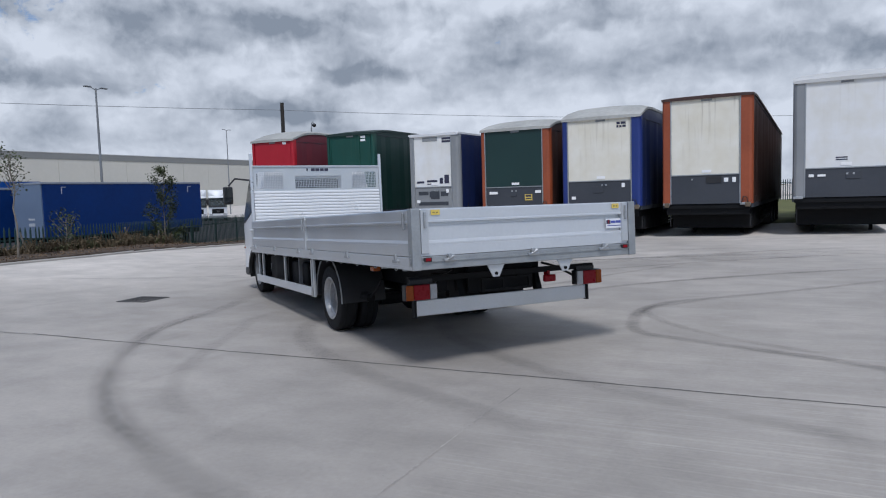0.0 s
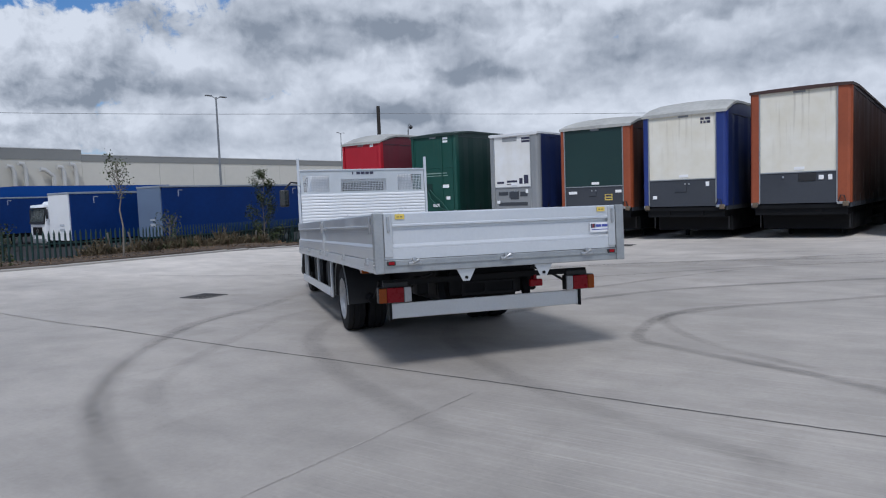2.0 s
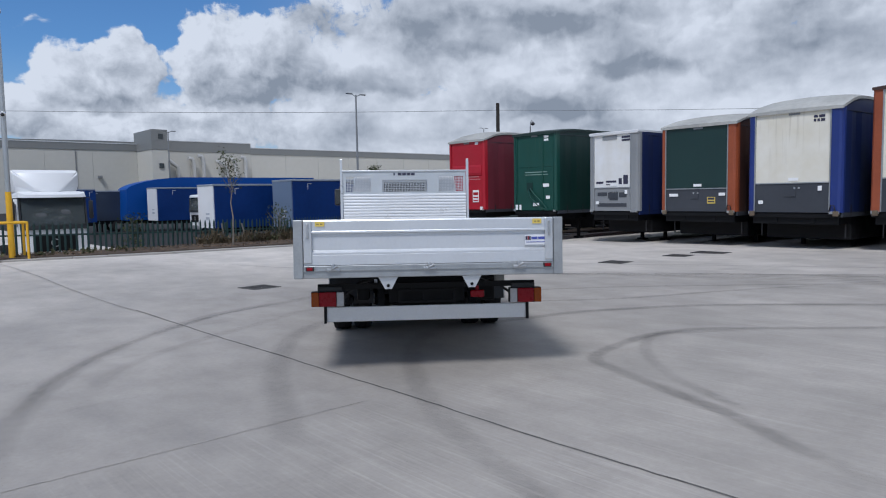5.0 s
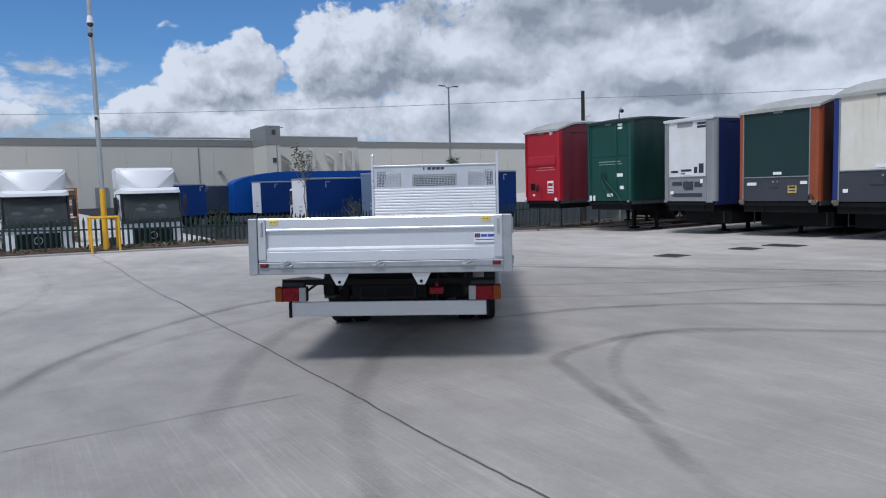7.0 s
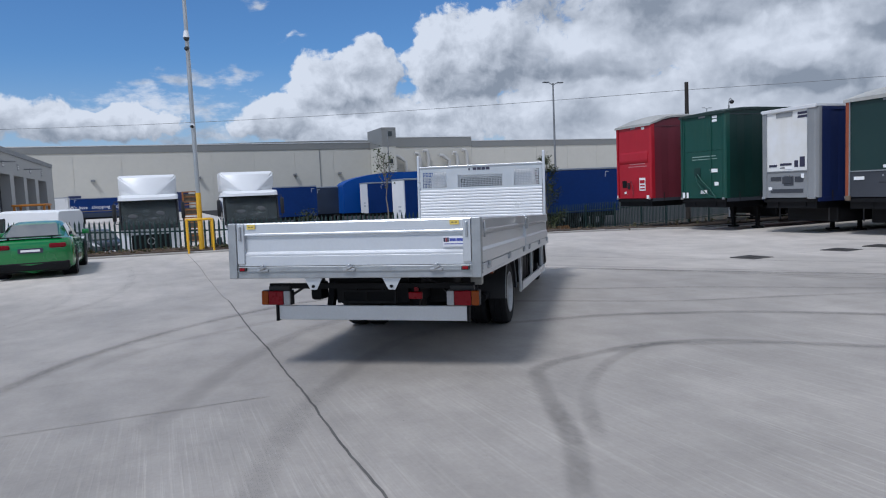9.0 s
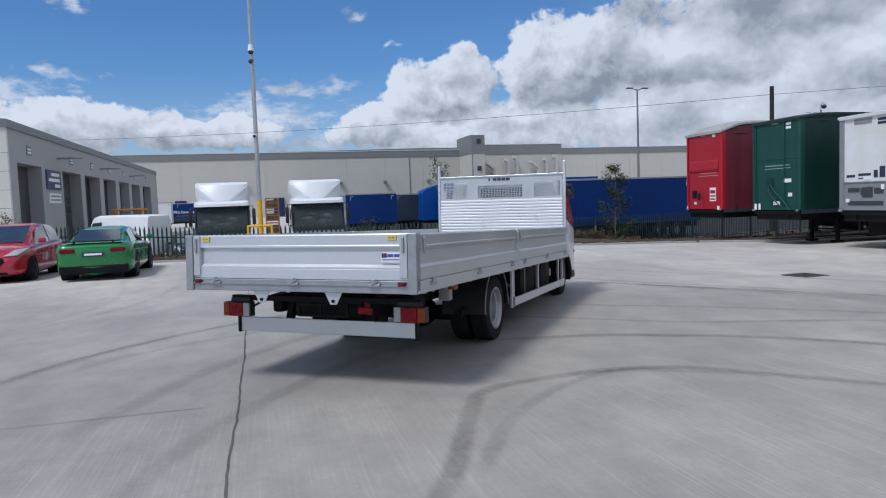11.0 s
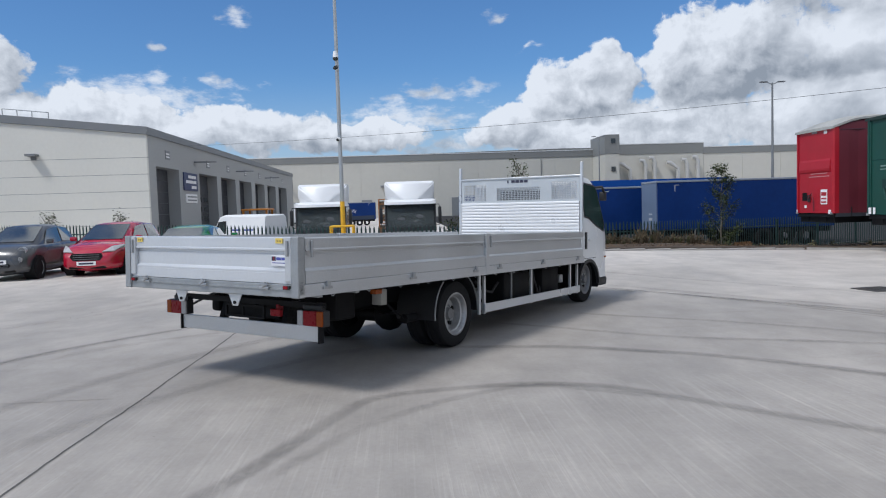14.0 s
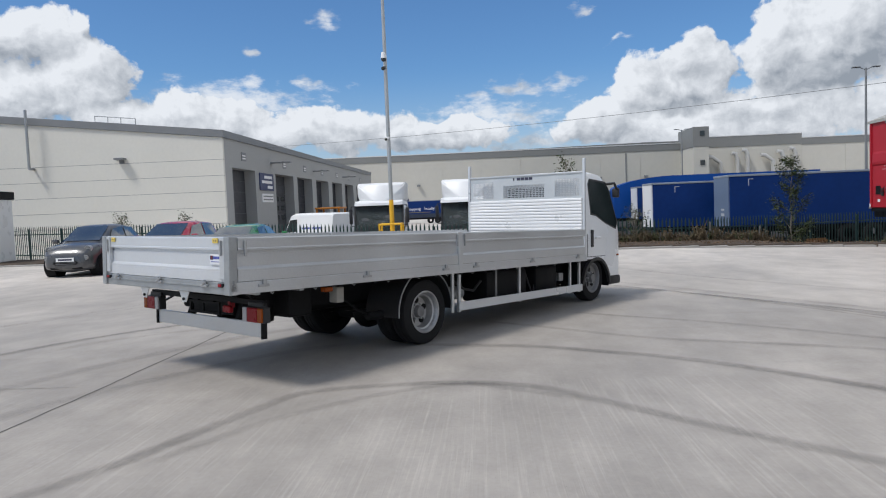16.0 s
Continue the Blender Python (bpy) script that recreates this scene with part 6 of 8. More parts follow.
for z in (2.6, 2.85):
    bm = B()
    box(bm, -49.2, -47.0, CY + 0.061, CY + 0.07, z, z + 0.1)
    part("print_bar", bm, TRIM_GREY, sign2)
bm = B()
box(bm, CX, CX + 0.5, -14.6, -14.0, 5.42, 5.55)
box(bm, CX, CX + 0.08, -14.45, -14.15, 5.2, 5.42)
part("wall_light", bm, TRIM_GREY, workshop)
bm = B()
tube(bm, (CX + 0.5, -20.3, 5.1), (CX + 0.5, -20.3, 8.9), 0.09, sides=8)
tube(bm, (CX - 0.2, -20.3, 5.1), (CX + 0.5, -20.3, 5.1), 0.09, sides=8)
part("flue_pipe", bm, GALV, workshop)
bm = B()
for y in (-16.8, -15.9, -15.0, -14.0):
    tube(bm, (CX - 1.5, y, gable_top(y) + 0.1), (CX - 1.5, y, gable_top(y) + 1.0), 0.03, sides=6)
for dz in (0.6, 1.0):
    pipe(bm, [(CX - 1.5, y, gable_top(y) + dz) for y in (-16.8, -14.0)], 0.03, 6)
part("roof_rail", bm, GALV, workshop)

# a small white cabin with a dark roof edge at the yard's end
cabin = thing("site_cabin", pose(-22.9, -11.75, yard_z(-22.9, -9.0), 0, 0, 8), "small white cabin with a dark roof edge and doorway", "cabin")
bm = B()
box(bm, -2.6, 0.0, -2.2, 0.0, 0.0, 2.75, 0.02)
part("wall", bm, WHITE, cabin)
bm = B()
box(bm, -2.7, 0.08, -2.3, 0.08, 2.75, 3.1, 0.02)
part("roof", bm, BLACK, cabin)
bm = B()
box(bm, -0.001, 0.02, -1.0, -0.15, 0.9, 2.3)
part("window", bm, GLASS_DARK, cabin)


# ---------------------------------------------------------------- kerb, fence posts, poles, wires, planting
FENCE_GREEN = paint("green_fence_paint", (0.014, 0.042, 0.038), 0.5, vary=0.25, scale=3, island=0.25)
POLE_GALV = paint("galvanised_pole", (0.42, 0.44, 0.45), 0.4, metal=0.6, vary=0.12, scale=2)

cctv = thing("camera_mast", pose(-20.02, 5.92, yard_z(-20.05, 5.8) + 0.04), "tall galvanised mast with yellow foot and two cameras", "mast")
bm = B()
tube(bm, (0, 0, 0), (0, 0, 1.92), 0.085, 0.08, 18)
part("sleeve", bm, YELLOW, cctv, "yellow painted foot sleeve", 40)
bm = B()
tube(bm, (0, 0, 1.92), (0, 0, 5.4), 0.072, 0.068, 16)
tube(bm, (0, 0, 5.4), (0, 0, 9.6), 0.07, 0.055, 16)
part("pole", bm, POLE_GALV, cctv, "", 40)
for z, big_ in ((6.92, 1), (6.54, 0), (4.08, 0)):
    bm = B()
    tube(bm, (0.0, 0, z + 0.05), (0.20, -0.02, z + 0.05), 0.025, sides=8)
    box(bm, -0.06, 0.08, -0.06, 0.06, z, z + 0.1, 0.01)
    arm = part("bracket", bm, WHITE if big_ else POLE_GALV, cctv)
    if big_:
        bm = B()
        tube(bm, (0.2, -0.02, z - 0.05), (0.2, -0.02, z + 0.16), 0.10, 0.07, 16)
        part("housing", bm, WHITE, arm, "white dome camera housing", 40)
        bm = B()
        ball(bm, (0.2, -0.02, z - 0.07), 0.095)
        part("dome", bm, GLASS_DARK, arm, "", 40)
    else:
        bm = B()
        tube(bm, (0.12, -0.02, z + 0.02), (0.26, -0.05, z - 0.03), 0.065, 0.065, 14)
        part("housing", bm, PLASTIC if z > 5 else WHITE, arm, "", 40)
        bm = B()
        ball(bm, (0.25, -0.05, z - 0.03), 0.055)
        part("dome", bm, GLASS_DARK, arm, "", 40)
bm = B()
box(bm, -0.45, 0.45, -0.04, 0.04, 9.55, 9.65)
for s in (-1, 1):
    box(bm, s * 0.45 - 0.22, s * 0.45 + 0.22, -0.12, 0.12, 9.62, 9.70, 0.02)
part("lamp_head", bm, TRIM_GREY, cctv)
guard_rail = thing("mast_guard", pose(-20.02, 5.92, yard_z(-20.05, 5.8) + 0.04), "yellow tubular guard round the mast", "barrier")
for x, y in ((0.30, -0.42), (0.30, 0.36), (-0.30, -0.42), (-0.30, 0.36)):
    bm = B()
    tube(bm, (x, y, -0.05), (x, y, 1.05), 0.035, sides=10)
    part("post", bm, YELLOW, guard_rail, smooth=40)
for a, b in (((0.30, -0.42), (0.30, 0.36)), ((-0.30, -0.42), (-0.30, 0.36)), ((-0.30, -0.42), (0.30, -0.42)), ((-0.30, 0.36), (0.30, 0.36))):
    bm = B()
    tube(bm, (*a, 1.05), (*b, 1.05), 0.035, sides=10)
    part("rail", bm, YELLOW, guard_rail, smooth=40)


def street_lamp(x, y, z0, top, label="tall grey twin-headed street lamp"):
    t = thing("street_lamp", pose(x, y, z0), label, "street lamp", "street lamps beyond the fence")
    h = top - z0
    bm = B()
    tube(bm, (0, 0, 0), (0, 0, h), 0.13, 0.07, 12)
    part("pole", bm, TRIM_GREY, t, "", 40)
    for s in (-1, 1):
        bm = B()
        tube(bm, (0, 0, h - 0.15), (0, s * 0.55, h + 0.08), 0.035, sides=8)
        part("arm", bm, TRIM_GREY, t)
        bm = B()
        box(bm, -0.14, 0.14, min(s * 0.45, s * 1.05), max(s * 0.45, s * 1.05), h + 0.02, h + 0.12, 0.03)
        part("head", bm, TRIM_GREY, t)
    return t


street_lamp(-51.4, 38.9, LOW_YARD, 10.95)
street_lamp(-95.0, 98.0, LOW_YARD, 14.4)
street_lamp(-95.0, 37.0, LOW_YARD, 11.0)

pole = thing("utility_pole", pose(-25.3, 31.0, -0.5), "dark wooden utility pole carrying thin wires", "pole")
bm = B()
tube(bm, (0, 0, 0), (0, 0, 7.25), 0.13, 0.10, 12)
part("trunk", bm, paint("creosoted_wood", (0.025, 0.021, 0.018), 0.8, vary=0.3, scale=6), pole, "", 40)
for z in (6.6, 6.9):
    bm = B()
    tube(bm, (-0.12, 0, z), (0.12, 0, z), 0.02, sides=6)
    part("insulator", bm, PLASTIC, pole)
wire = thing("overhead_wire", pose(0, 0, 0), "thin dark overhead wire", "wire")


def sagging(a, b, sag, n=14):
    a, b = Vector(a), Vector(b)
    return [a.lerp(b, k / n) - Vector((0, 0, sag * 4 * (k / n) * (1 - k / n))) for k in range(n + 1)]


for a, b, sag in (((-25.3, 31.0, 6.35), (-62.0, -32.0, 8.2), 0.9), ((-25.3, 31.0, 6.35), (20.0, 75.0, 7.5), 0.8)):
    bm = B()
    pipe(bm, sagging(a, b, sag), 0.013, 5)
    part("span", bm, TRIM_GREY, wire)

# small dome camera on a swan-neck pole beyond the green trailer
beacon = thing("site_camera", pose(-26.57, 35.17, -1.36), "small dark dome camera on a thin pole behind the trailers", "camera")
bm = B()
tube(bm, (0, 0, 0), (0, 0, 7.1), 0.06, 0.045, 10)
part("pole", bm, TRIM_GREY, beacon)
bm = B()
pipe(bm, [(0, 0, 7.05), (0.02, 0.0, 7.36), (0.12, 0.0, 7.48), (0.22, 0.0, 7.40)], 0.022)
part("swan_neck", bm, TRIM_GREY, beacon)
bm = B()
ball(bm, (0.22, 0, 7.26), 0.13, 2, (1, 1, 0.9))
part("dome", bm, PLASTIC, beacon, "", 40)

# ---- planting on the verge
LEAF = material("sapling_leaves", (0.045, 0.060, 0.018), 0.6, vary=0.5, scale=3.0, fine=12, spec=0.3, local=True)
LEAF_DRY = material("dry_weed", (0.115, 0.090, 0.058), 0.85, vary=0.4, scale=2.0, fine=9, spec=0.15)
WEED = material("weed_green", (0.085, 0.088, 0.045), 0.75, vary=0.45, scale=2.0, fine=9, spec=0.2)
BARK = paint("bark", (0.17, 0.15, 0.125), 0.9, vary=0.35, scale=8)


def leaf_faces(verts, faces, c, size, rng):
    d = Vector((rng.uniform(-1, 1), rng.uniform(-1, 1), rng.uniform(-0.6, 0.7))).normalized()
    s = d.cross(Vector((rng.uniform(-1, 1), rng.uniform(-1, 1), 1))).normalized() * size * 0.34
    k = len(verts)
    bend = Vector((0, 0, -size * 0.15))
    verts += [tuple(c), tuple(c + d * size * 0.5 + s), tuple(c + d * size + bend), tuple(c + d * size * 0.5 - s)]
    faces.append((k, k + 1, k + 2, k + 3))


def verge_z(x, y):
    for (xa, za, _), (xb, zb, _) in zip(ground_row(y), ground_row(y)[1:]):
        if xa <= x <= xb:
            return za + (zb - za) * (x - xa) / (xb - xa)
    return 0.0


def sapling(x, y, h, spread, leaves, seed, label, bare=0.3):
    rng = random.Random(seed)
    t = thing("young_tree", pose(x, y, verge_z(x, y) - 0.05), label, "tree", "young trees along the fence")
    bm = B()
    pts = [Vector((rng.uniform(-0.018, 0.018) * k, rng.uniform(-0.018, 0.018) * k, h * k / 6)) for k in range(7)]
    for k in range(6):
        tube(bm, pts[k], pts[k + 1], 0.026 * (1 - k / 7) + 0.005, 0.026 * (1 - (k + 1) / 7) + 0.005, 8)
    tips = []
    for k in range(16):
        f = bare + (0.97 - bare) * k / 15
        base_ = pts[0].lerp(pts[6], f)
        a = k * 2.4 + rng.uniform(-0.4, 0.4)
        ln = spread * (1.15 - f) * rng.uniform(0.75, 1.2) + 0.12
        tip = base_ + Vector((math.cos(a) * ln, math.sin(a) * ln, ln * rng.uniform(0.7, 1.5)))
        mid = base_.lerp(tip, 0.5) + Vector((0, 0, -0.04))
        tube(bm, base_, mid, 0.012, 0.009, 5)
        tube(bm, mid, tip, 0.009, 0.004, 5)
        tips.append((base_, tip))
    part("trunk", bm, BARK, t, "", 40)
    verts, faces = [], []
    for _ in range(leaves):
        a, b = rng.choice(tips)
        c = a.lerp(b, rng.uniform(0.3, 1.08)) + Vector((rng.gauss(0, 0.09), rng.gauss(0, 0.09), rng.gauss(0, 0.09)))
        leaf_faces(verts, faces, c, rng.uniform(0.05, 0.10), rng)
    me = bpy.data.meshes.new("crown")
    me.from_pydata([tuple(v) for v in verts], [], faces)
    me.materials.append(LEAF)
    share("crown", me, t, Matrix())
    return t


sapling(-24.2, 21.6, 3.9, 0.80, 3800, 3, "slim young tree with dark dense leaves by the fence", 0.06)
sapling(-19.1, 12.1, 2.9, 0.55, 300, 5, "thin young tree with sparse leaves by the fence", 0.62)
sapling(-20.6, 14.6, 1.1, 0.5, 320, 8, "small bushy sapling by the fence", 0.15)
sapling(-22.3, 9.9, 1.9, 0.5, 700, 11, "small thin sapling by the fence", 0.3)
sapling(-20.6, -1.95, 1.75, 0.26, 170, 13, "young tree with upright leafy stems behind the cars", 0.6)
sapling(-20.6, -4.35, 1.75, 0.5, 130, 17, "young tree with spreading sparse leaves behind the cars", 0.6)


def weeds(name, label, count, y0, y1, mat, hmin, hmax, seed, lo=0.15, hi=0.85):
    rng = random.Random(seed)
    verts, faces = [], []
    for _ in range(count):
        y = rng.uniform(y0, y1)
        if noise.noise(Vector((y * 0.55, seed, 0))) < rng.uniform(-0.55, 0.35):
            continue
        xk, xf = kerb_x(y), fence_x(y)
        x = xf + (xk - 0.2 - xf) * rng.uniform(lo, hi)
        z = verge_z(x, y)
        h = rng.uniform(hmin, hmax) * (0.7 + 0.6 * noise.noise(Vector((y * 0.9, 3 + seed, 1))))
        for _ in range(rng.randint(4, 8)):
            a = rng.uniform(0, 6.28)
            w = rng.uniform(0.006, 0.016)
            top = Vector((x + math.cos(a) * h * rng.uniform(0.1, 0.5), y + math.sin(a) * h * rng.uniform(0.1, 0.5), z + h * rng.uniform(0.6, 1.1)))
            s = Vector((math.sin(a), -math.cos(a), 0)) * w
            base_ = Vector((x + rng.uniform(-0.05, 0.05), y + rng.uniform(-0.05, 0.05), z - 0.03))
            m_ = base_.lerp(top, 0.55) + Vector((0, 0, h * 0.12))
            k = len(verts)
            verts += [tuple(base_ - s), tuple(base_ + s), tuple(m_ + s), tuple(top), tuple(m_ - s)]
            faces.append((k, k + 1, k + 2, k + 3, k + 4))
            for _ in range(3):
                leaf_faces(verts, faces, base_.lerp(top, rng.uniform(0.3, 1.0)), rng.uniform(0.03, 0.09), rng)
    me = bpy.data.meshes.new(name)
    me.from_pydata([tuple(v) for v in verts], [], faces)
    me.materials.append(mat)
    return tagged(new(name, me), label, "weeds", kind="stuff")


weeds("dry_weeds", "dry brown weeds and grass on the soil verge", 700, 11.5, 21.5, LEAF_DRY, 0.18, 0.75, 2, 0.05, 0.45)
weeds("green_weeds", "rough grey-green weeds on the soil verge", 260, 11.5, 21.5, WEED, 0.15, 0.5, 4, 0.05, 0.45)
weeds("low_weeds", "low straggling weeds at the fence foot", 200, -1.0, 9.0, WEED, 0.06, 0.2, 7)
weeds("pale_grass", "sparse pale grass beyond the kerb", 110, 21.0, 34.0, paint("pale_grass", (0.16, 0.145, 0.075), 0.85, vary=0.4, scale=1.5), 0.1, 0.3, 9, 0.2, 1.0)

# overgrown hedge along the back of the fence
hrng = random.Random(31)
verts, faces = [], []
for _ in range(1500):
    y = hrng.uniform(8.5, 27.0)
    clump = 0.55 + 0.9 * noise.noise(Vector((y * 0.45, 5.0, 2.0)))
    if clump < 0.12:
        continue
    x = fence_x(y) - hrng.uniform(0.25, 1.3)
    z0 = fence_top(y) - 1.85
    h = clump * hrng.uniform(0.5, 1.1)
    for _ in range(9):
        leaf_faces(verts, faces, Vector((x + hrng.gauss(0, 0.10), y + hrng.gauss(0, 0.12), z0 + h * hrng.uniform(0.05, 1.0))), hrng.uniform(0.05, 0.12), hrng)
me = bpy.data.meshes.new("hedge")
me.from_pydata([tuple(v) for v in verts], [], faces)
me.materials.append(LEAF)
tagged(new("hedge", me), "dark overgrown hedge behind the palisade fence", "hedge", kind="stuff")

# short grey stakes that lean in the verge
for sx, sy, lean_x, lean_y in ((-20.3, 12.35, 4, 9), (-20.6, 13.3, -3, 12), (-21.0, 14.9, 2, -8), (-21.6, 17.6, 0, 3), (-22.4, 19.6, 5, -4)):
    stake = thing("stake", pose(sx, sy, verge_z(sx, sy) - 0.1, lean_y, lean_x, 0), "short weathered grey wooden stake in the verge", "stake", "stakes in the verge")
    bm = B()
    box(bm, -0.022, 0.022, -0.022, 0.022, 0.0, 0.80, 0.006)
    part("shaft", bm, paint("weathered_stake", (0.16, 0.15, 0.135), 0.9, vary=0.3, scale=9), stake)

# a rough brown pallet board leaning on the fence
board = thing("pallet", pose(-25.0, 23.1, verge_z(-25.0, 23.1), 0, -14, 25), "weathered brown pallet leaning on the fence", "pallet")
for k in range(7):
    bm = B()
    box(bm, -0.015, 0.015, -0.55 + k * 0.16, -0.44 + k * 0.16, 0, 0.75)
    part("board", bm, paint("weathered_orange_wood", (0.24, 0.12, 0.045), 0.85, vary=0.3, scale=4), board)
for z in (0.08, 0.60):
    bm = B()
    box(bm, -0.08, -0.016, -0.55, 0.63, z, z + 0.08)
    part("bearer", bm, MAT["weathered_orange_wood"], board)


# ---------------------------------------------------------------- cars
def car_wheel_meshes(r, rim_mat):
    w = 0.20
    bm = B()
    lathe(bm, [(r * 0.66, -w / 2), (r * 0.93, -w / 2), (r, -w / 2 + 0.03), (r, w / 2 - 0.03), (r * 0.93, w / 2), (r * 0.66, w / 2)], 28)
    tyre = mesh_of("tyre", bm, RUBBER, 40)
    bm = B()
    lathe(bm, [(r * 0.68, w / 2 - 0.005), (r * 0.62, w / 2 - 0.03), (r * 0.60, 0.0)], 28)
    tube(bm, (0.03, 0, 0), (w / 2 - 0.02, 0, 0), r * 0.14, sides=12)
    for k in range(5):
        a = 2 * math.pi * k / 5
        c, s = math.cos(a), math.sin(a)
        n = Vector((0, -s, c)) * r * 0.06
        p0, p1 = Vector((w / 2 - 0.035, c * r * 0.1, s * r * 0.1)), Vector((w / 2 - 0.03, c * r * 0.64, s * r * 0.64))
        loft(bm, [[p0 - n * 1.5, p0 + n * 1.5, p0 + n * 1.5 + Vector((-0.03, 0, 0)), p0 - n * 1.5 + Vector((-0.03, 0, 0))], [p1 - n, p1 + n, p1 + n + Vector((-0.03, 0, 0)), p1 - n + Vector((-0.03, 0, 0))]])
    rim = mesh_of("rim", bm, rim_mat, 40)
    bm = B()
    tube(bm, (-0.02, 0, 0), (0.02, 0, 0), r * 0.60, sides=20)
    disc = mesh_of("brake_disc", bm, BLACK)
    return tyre, rim, disc


ALLOY = paint("alloy_wheel", (0.45, 0.46, 0.47), 0.35, metal=0.7, vary=0.1)


SMOKED_LENS = paint("smoked_lens", (0.20, 0.205, 0.21), 0.25, vary=0.3, scale=20)


CAR_GLASS = paint("tinted_car_glass", (0.03, 0.036, 0.038), 0.04, vary=0.4, scale=1.6, fine=6, spec=1.0, coat=1.0)


def car(x, y, heading, spec, body_mat, label, z=None, group="cars parked by the fence"):
    """Local: y forward from the tail, x right. spec: dict of stations and sizes."""
    t = thing("car", pose(x, y, yard_z(x, y) if z is None else z, 0, 0, heading - 90), label, "car", group)
    rings = []
    for yy, z0, zb, hw, crown in spec["body"]:
        zm = z0 + (zb - z0) * 0.45
        half = [(hw * 0.90, z0), (hw * 0.985, z0 + 0.06), (hw, zm), (hw * 0.985, zb - 0.10), (hw * 0.93, zb - 0.015), (hw * 0.80, zb + crown * 0.4), (hw * 0.45, zb + crown)]
        rings.append([(a, yy, b) for a, b in half] + [(-a, yy, b) for a, b in half[::-1]])
    bm = B()
    loft(bm, rings)
    bmesh.ops.subdivide_edges(bm, edges=[e for e in bm.edges], cuts=1, use_grid_fill=True, smooth=0.35)
    body = part("body", bm, body_mat, t, "", 50)
    rings, glass = [], []
    for yy, zb, zr, hb, hr in spec["house"]:
        half = [(hb, zb), (hb - (hb - hr) * 0.5, zb + (zr - zb) * 0.55), (hr + 0.015, zr - 0.10), (hr - 0.03, zr - 0.035), (hr * 0.72, zr - 0.006), (hr * 0.3, zr)]
        rings.append([(a, yy, b) for a, b in half] + [(-a, yy, b) for a, b in half[::-1]])
    bm = B()
    loft(bm, rings)
    house = part("roof", bm, body_mat, t, "", 50)
    # glazing set just proud of the shell
    H = spec["house"]
    y_f, y_ft = H[-1], H[-2]
    y_r, y_rt = H[0], H[1]
    for (lo, hi, nm, out) in ((y_f, y_ft, "windscreen", 1), (y_r, y_rt, "rear_window", -1)):
        bm = B()
        pts = []
        for f in (0.10, 0.92):
            yy = lo[0] + (hi[0] - lo[0]) * f
            zz = lo[2] + (hi[2] - lo[2]) * f
            hb = (lo[4] + (hi[4] - lo[4]) * f) * 0.88
            pts.append((yy, zz, hb))
        n = Vector((0, (pts[1][1] - pts[0][1]), -(pts[1][0] - pts[0][0]))).normalized() * 0.018
        if n.z < 0:
            n = -n
        a, b = pts
        quad = [Vector((-a[2], a[0], a[1])), Vector((a[2], a[0], a[1])), Vector((b[2], b[0], b[1])), Vector((-b[2], b[0], b[1]))]
        loft(bm, [[q + n * 0.2 for q in quad], [q + n for q in quad]])
        part(nm, bm, CAR_GLASS, t)
    for s in (-1, 1):
        for ya, yb in spec["windows"]:
            bm = B()
            quad = []
            for yy, f in ((ya[0], 0.08), (yb[0], 0.08), (yb[1], 0.86), (ya[1], 0.86)):
                for (p, q) in zip(H, H[1:]):
                    if p[0] <= yy <= q[0]:
                        u = (yy - p[0]) / (q[0] - p[0])
                        zb, zr, hb, hr = (p[k] + (q[k] - p[k]) * u for k in (1, 2, 3, 4))
                        break
                quad.append(Vector((s * (hb - (hb - hr) * f * 0.9 + 0.004), yy, zb + (zr - zb) * f)))
            loft(bm, [quad, [q + Vector((s * 0.012, 0, 0)) for q in quad]])
            part("side_window", bm, CAR_GLASS, t)
        bm = B()
        ym = spec["mirror"]
        box(bm, s * (spec["hw"] + 0.09) - 0.09, s * (spec["hw"] + 0.09) + 0.09, ym - 0.05, ym + 0.05, spec["belt"] + 0.02, spec["belt"] + 0.15, 0.03)
        part("mirror", bm, body_mat, t, "", 40)
        # lamps
        L = spec["length"]
        bm = B()
        hw_, lz = spec["hw"], spec["lamp_z"]
        if spec.get("round_lamps"):
            for zz, rr, back in ((lz + 0.06, 0.105, 0.27), (lz - 0.16, 0.06, 0.12)):
                c = Vector((s * hw_ * 0.70, L - back, zz))
                bm = B()
                tube(bm, c, c + Vector((s * 0.02, 0.08, 0.015)), rr, rr * 0.92, 20)
                lampc = part("headlamp", bm, SMOKED_LENS, t, "round clear headlamp")
                bm = B()
                lathe_ring = [(rr * 1.10 * math.cos(a), rr * 1.10 * math.sin(a)) for a in [k * 0.3142 for k in range(20)]]
                inner = [(rr * 0.95 * math.cos(a), rr * 0.95 * math.sin(a)) for a in [k * 0.3142 for k in range(20)]]
                ring_prism(bm, [(c.x + a, c.z + b) for a, b in lathe_ring], [(c.x + a, c.z + b) for a, b in inner], "y", c.y - 0.05, c.y + 0.085)
                part("bezel", bm, RIM, lampc)
        else:
            quad = [Vector((s * hw_ * 0.46, L - 0.115, lz - 0.03)), Vector((s * hw_ * 0.80, L - 0.20, lz - 0.015)), Vector((s * hw_ * 0.975, L - 0.66, lz + 0.15)), Vector((s * hw_ * 0.70, L - 0.34, lz + 0.115))]
            out = Vector((s * 0.012, 0.030, 0.030))
            loft(bm, [[q - out * 1.5 for q in quad], [q + out for q in quad]])
            part("headlamp", bm, CLEAR_LENS, t, "swept clear headlamp")
        bm = B()
        tx = spec["hw"] * spec.get("tail_x", 0.78)
        tw = spec.get("tail_w", 0.16)
        ty = spec.get("tail_y", 0.02)
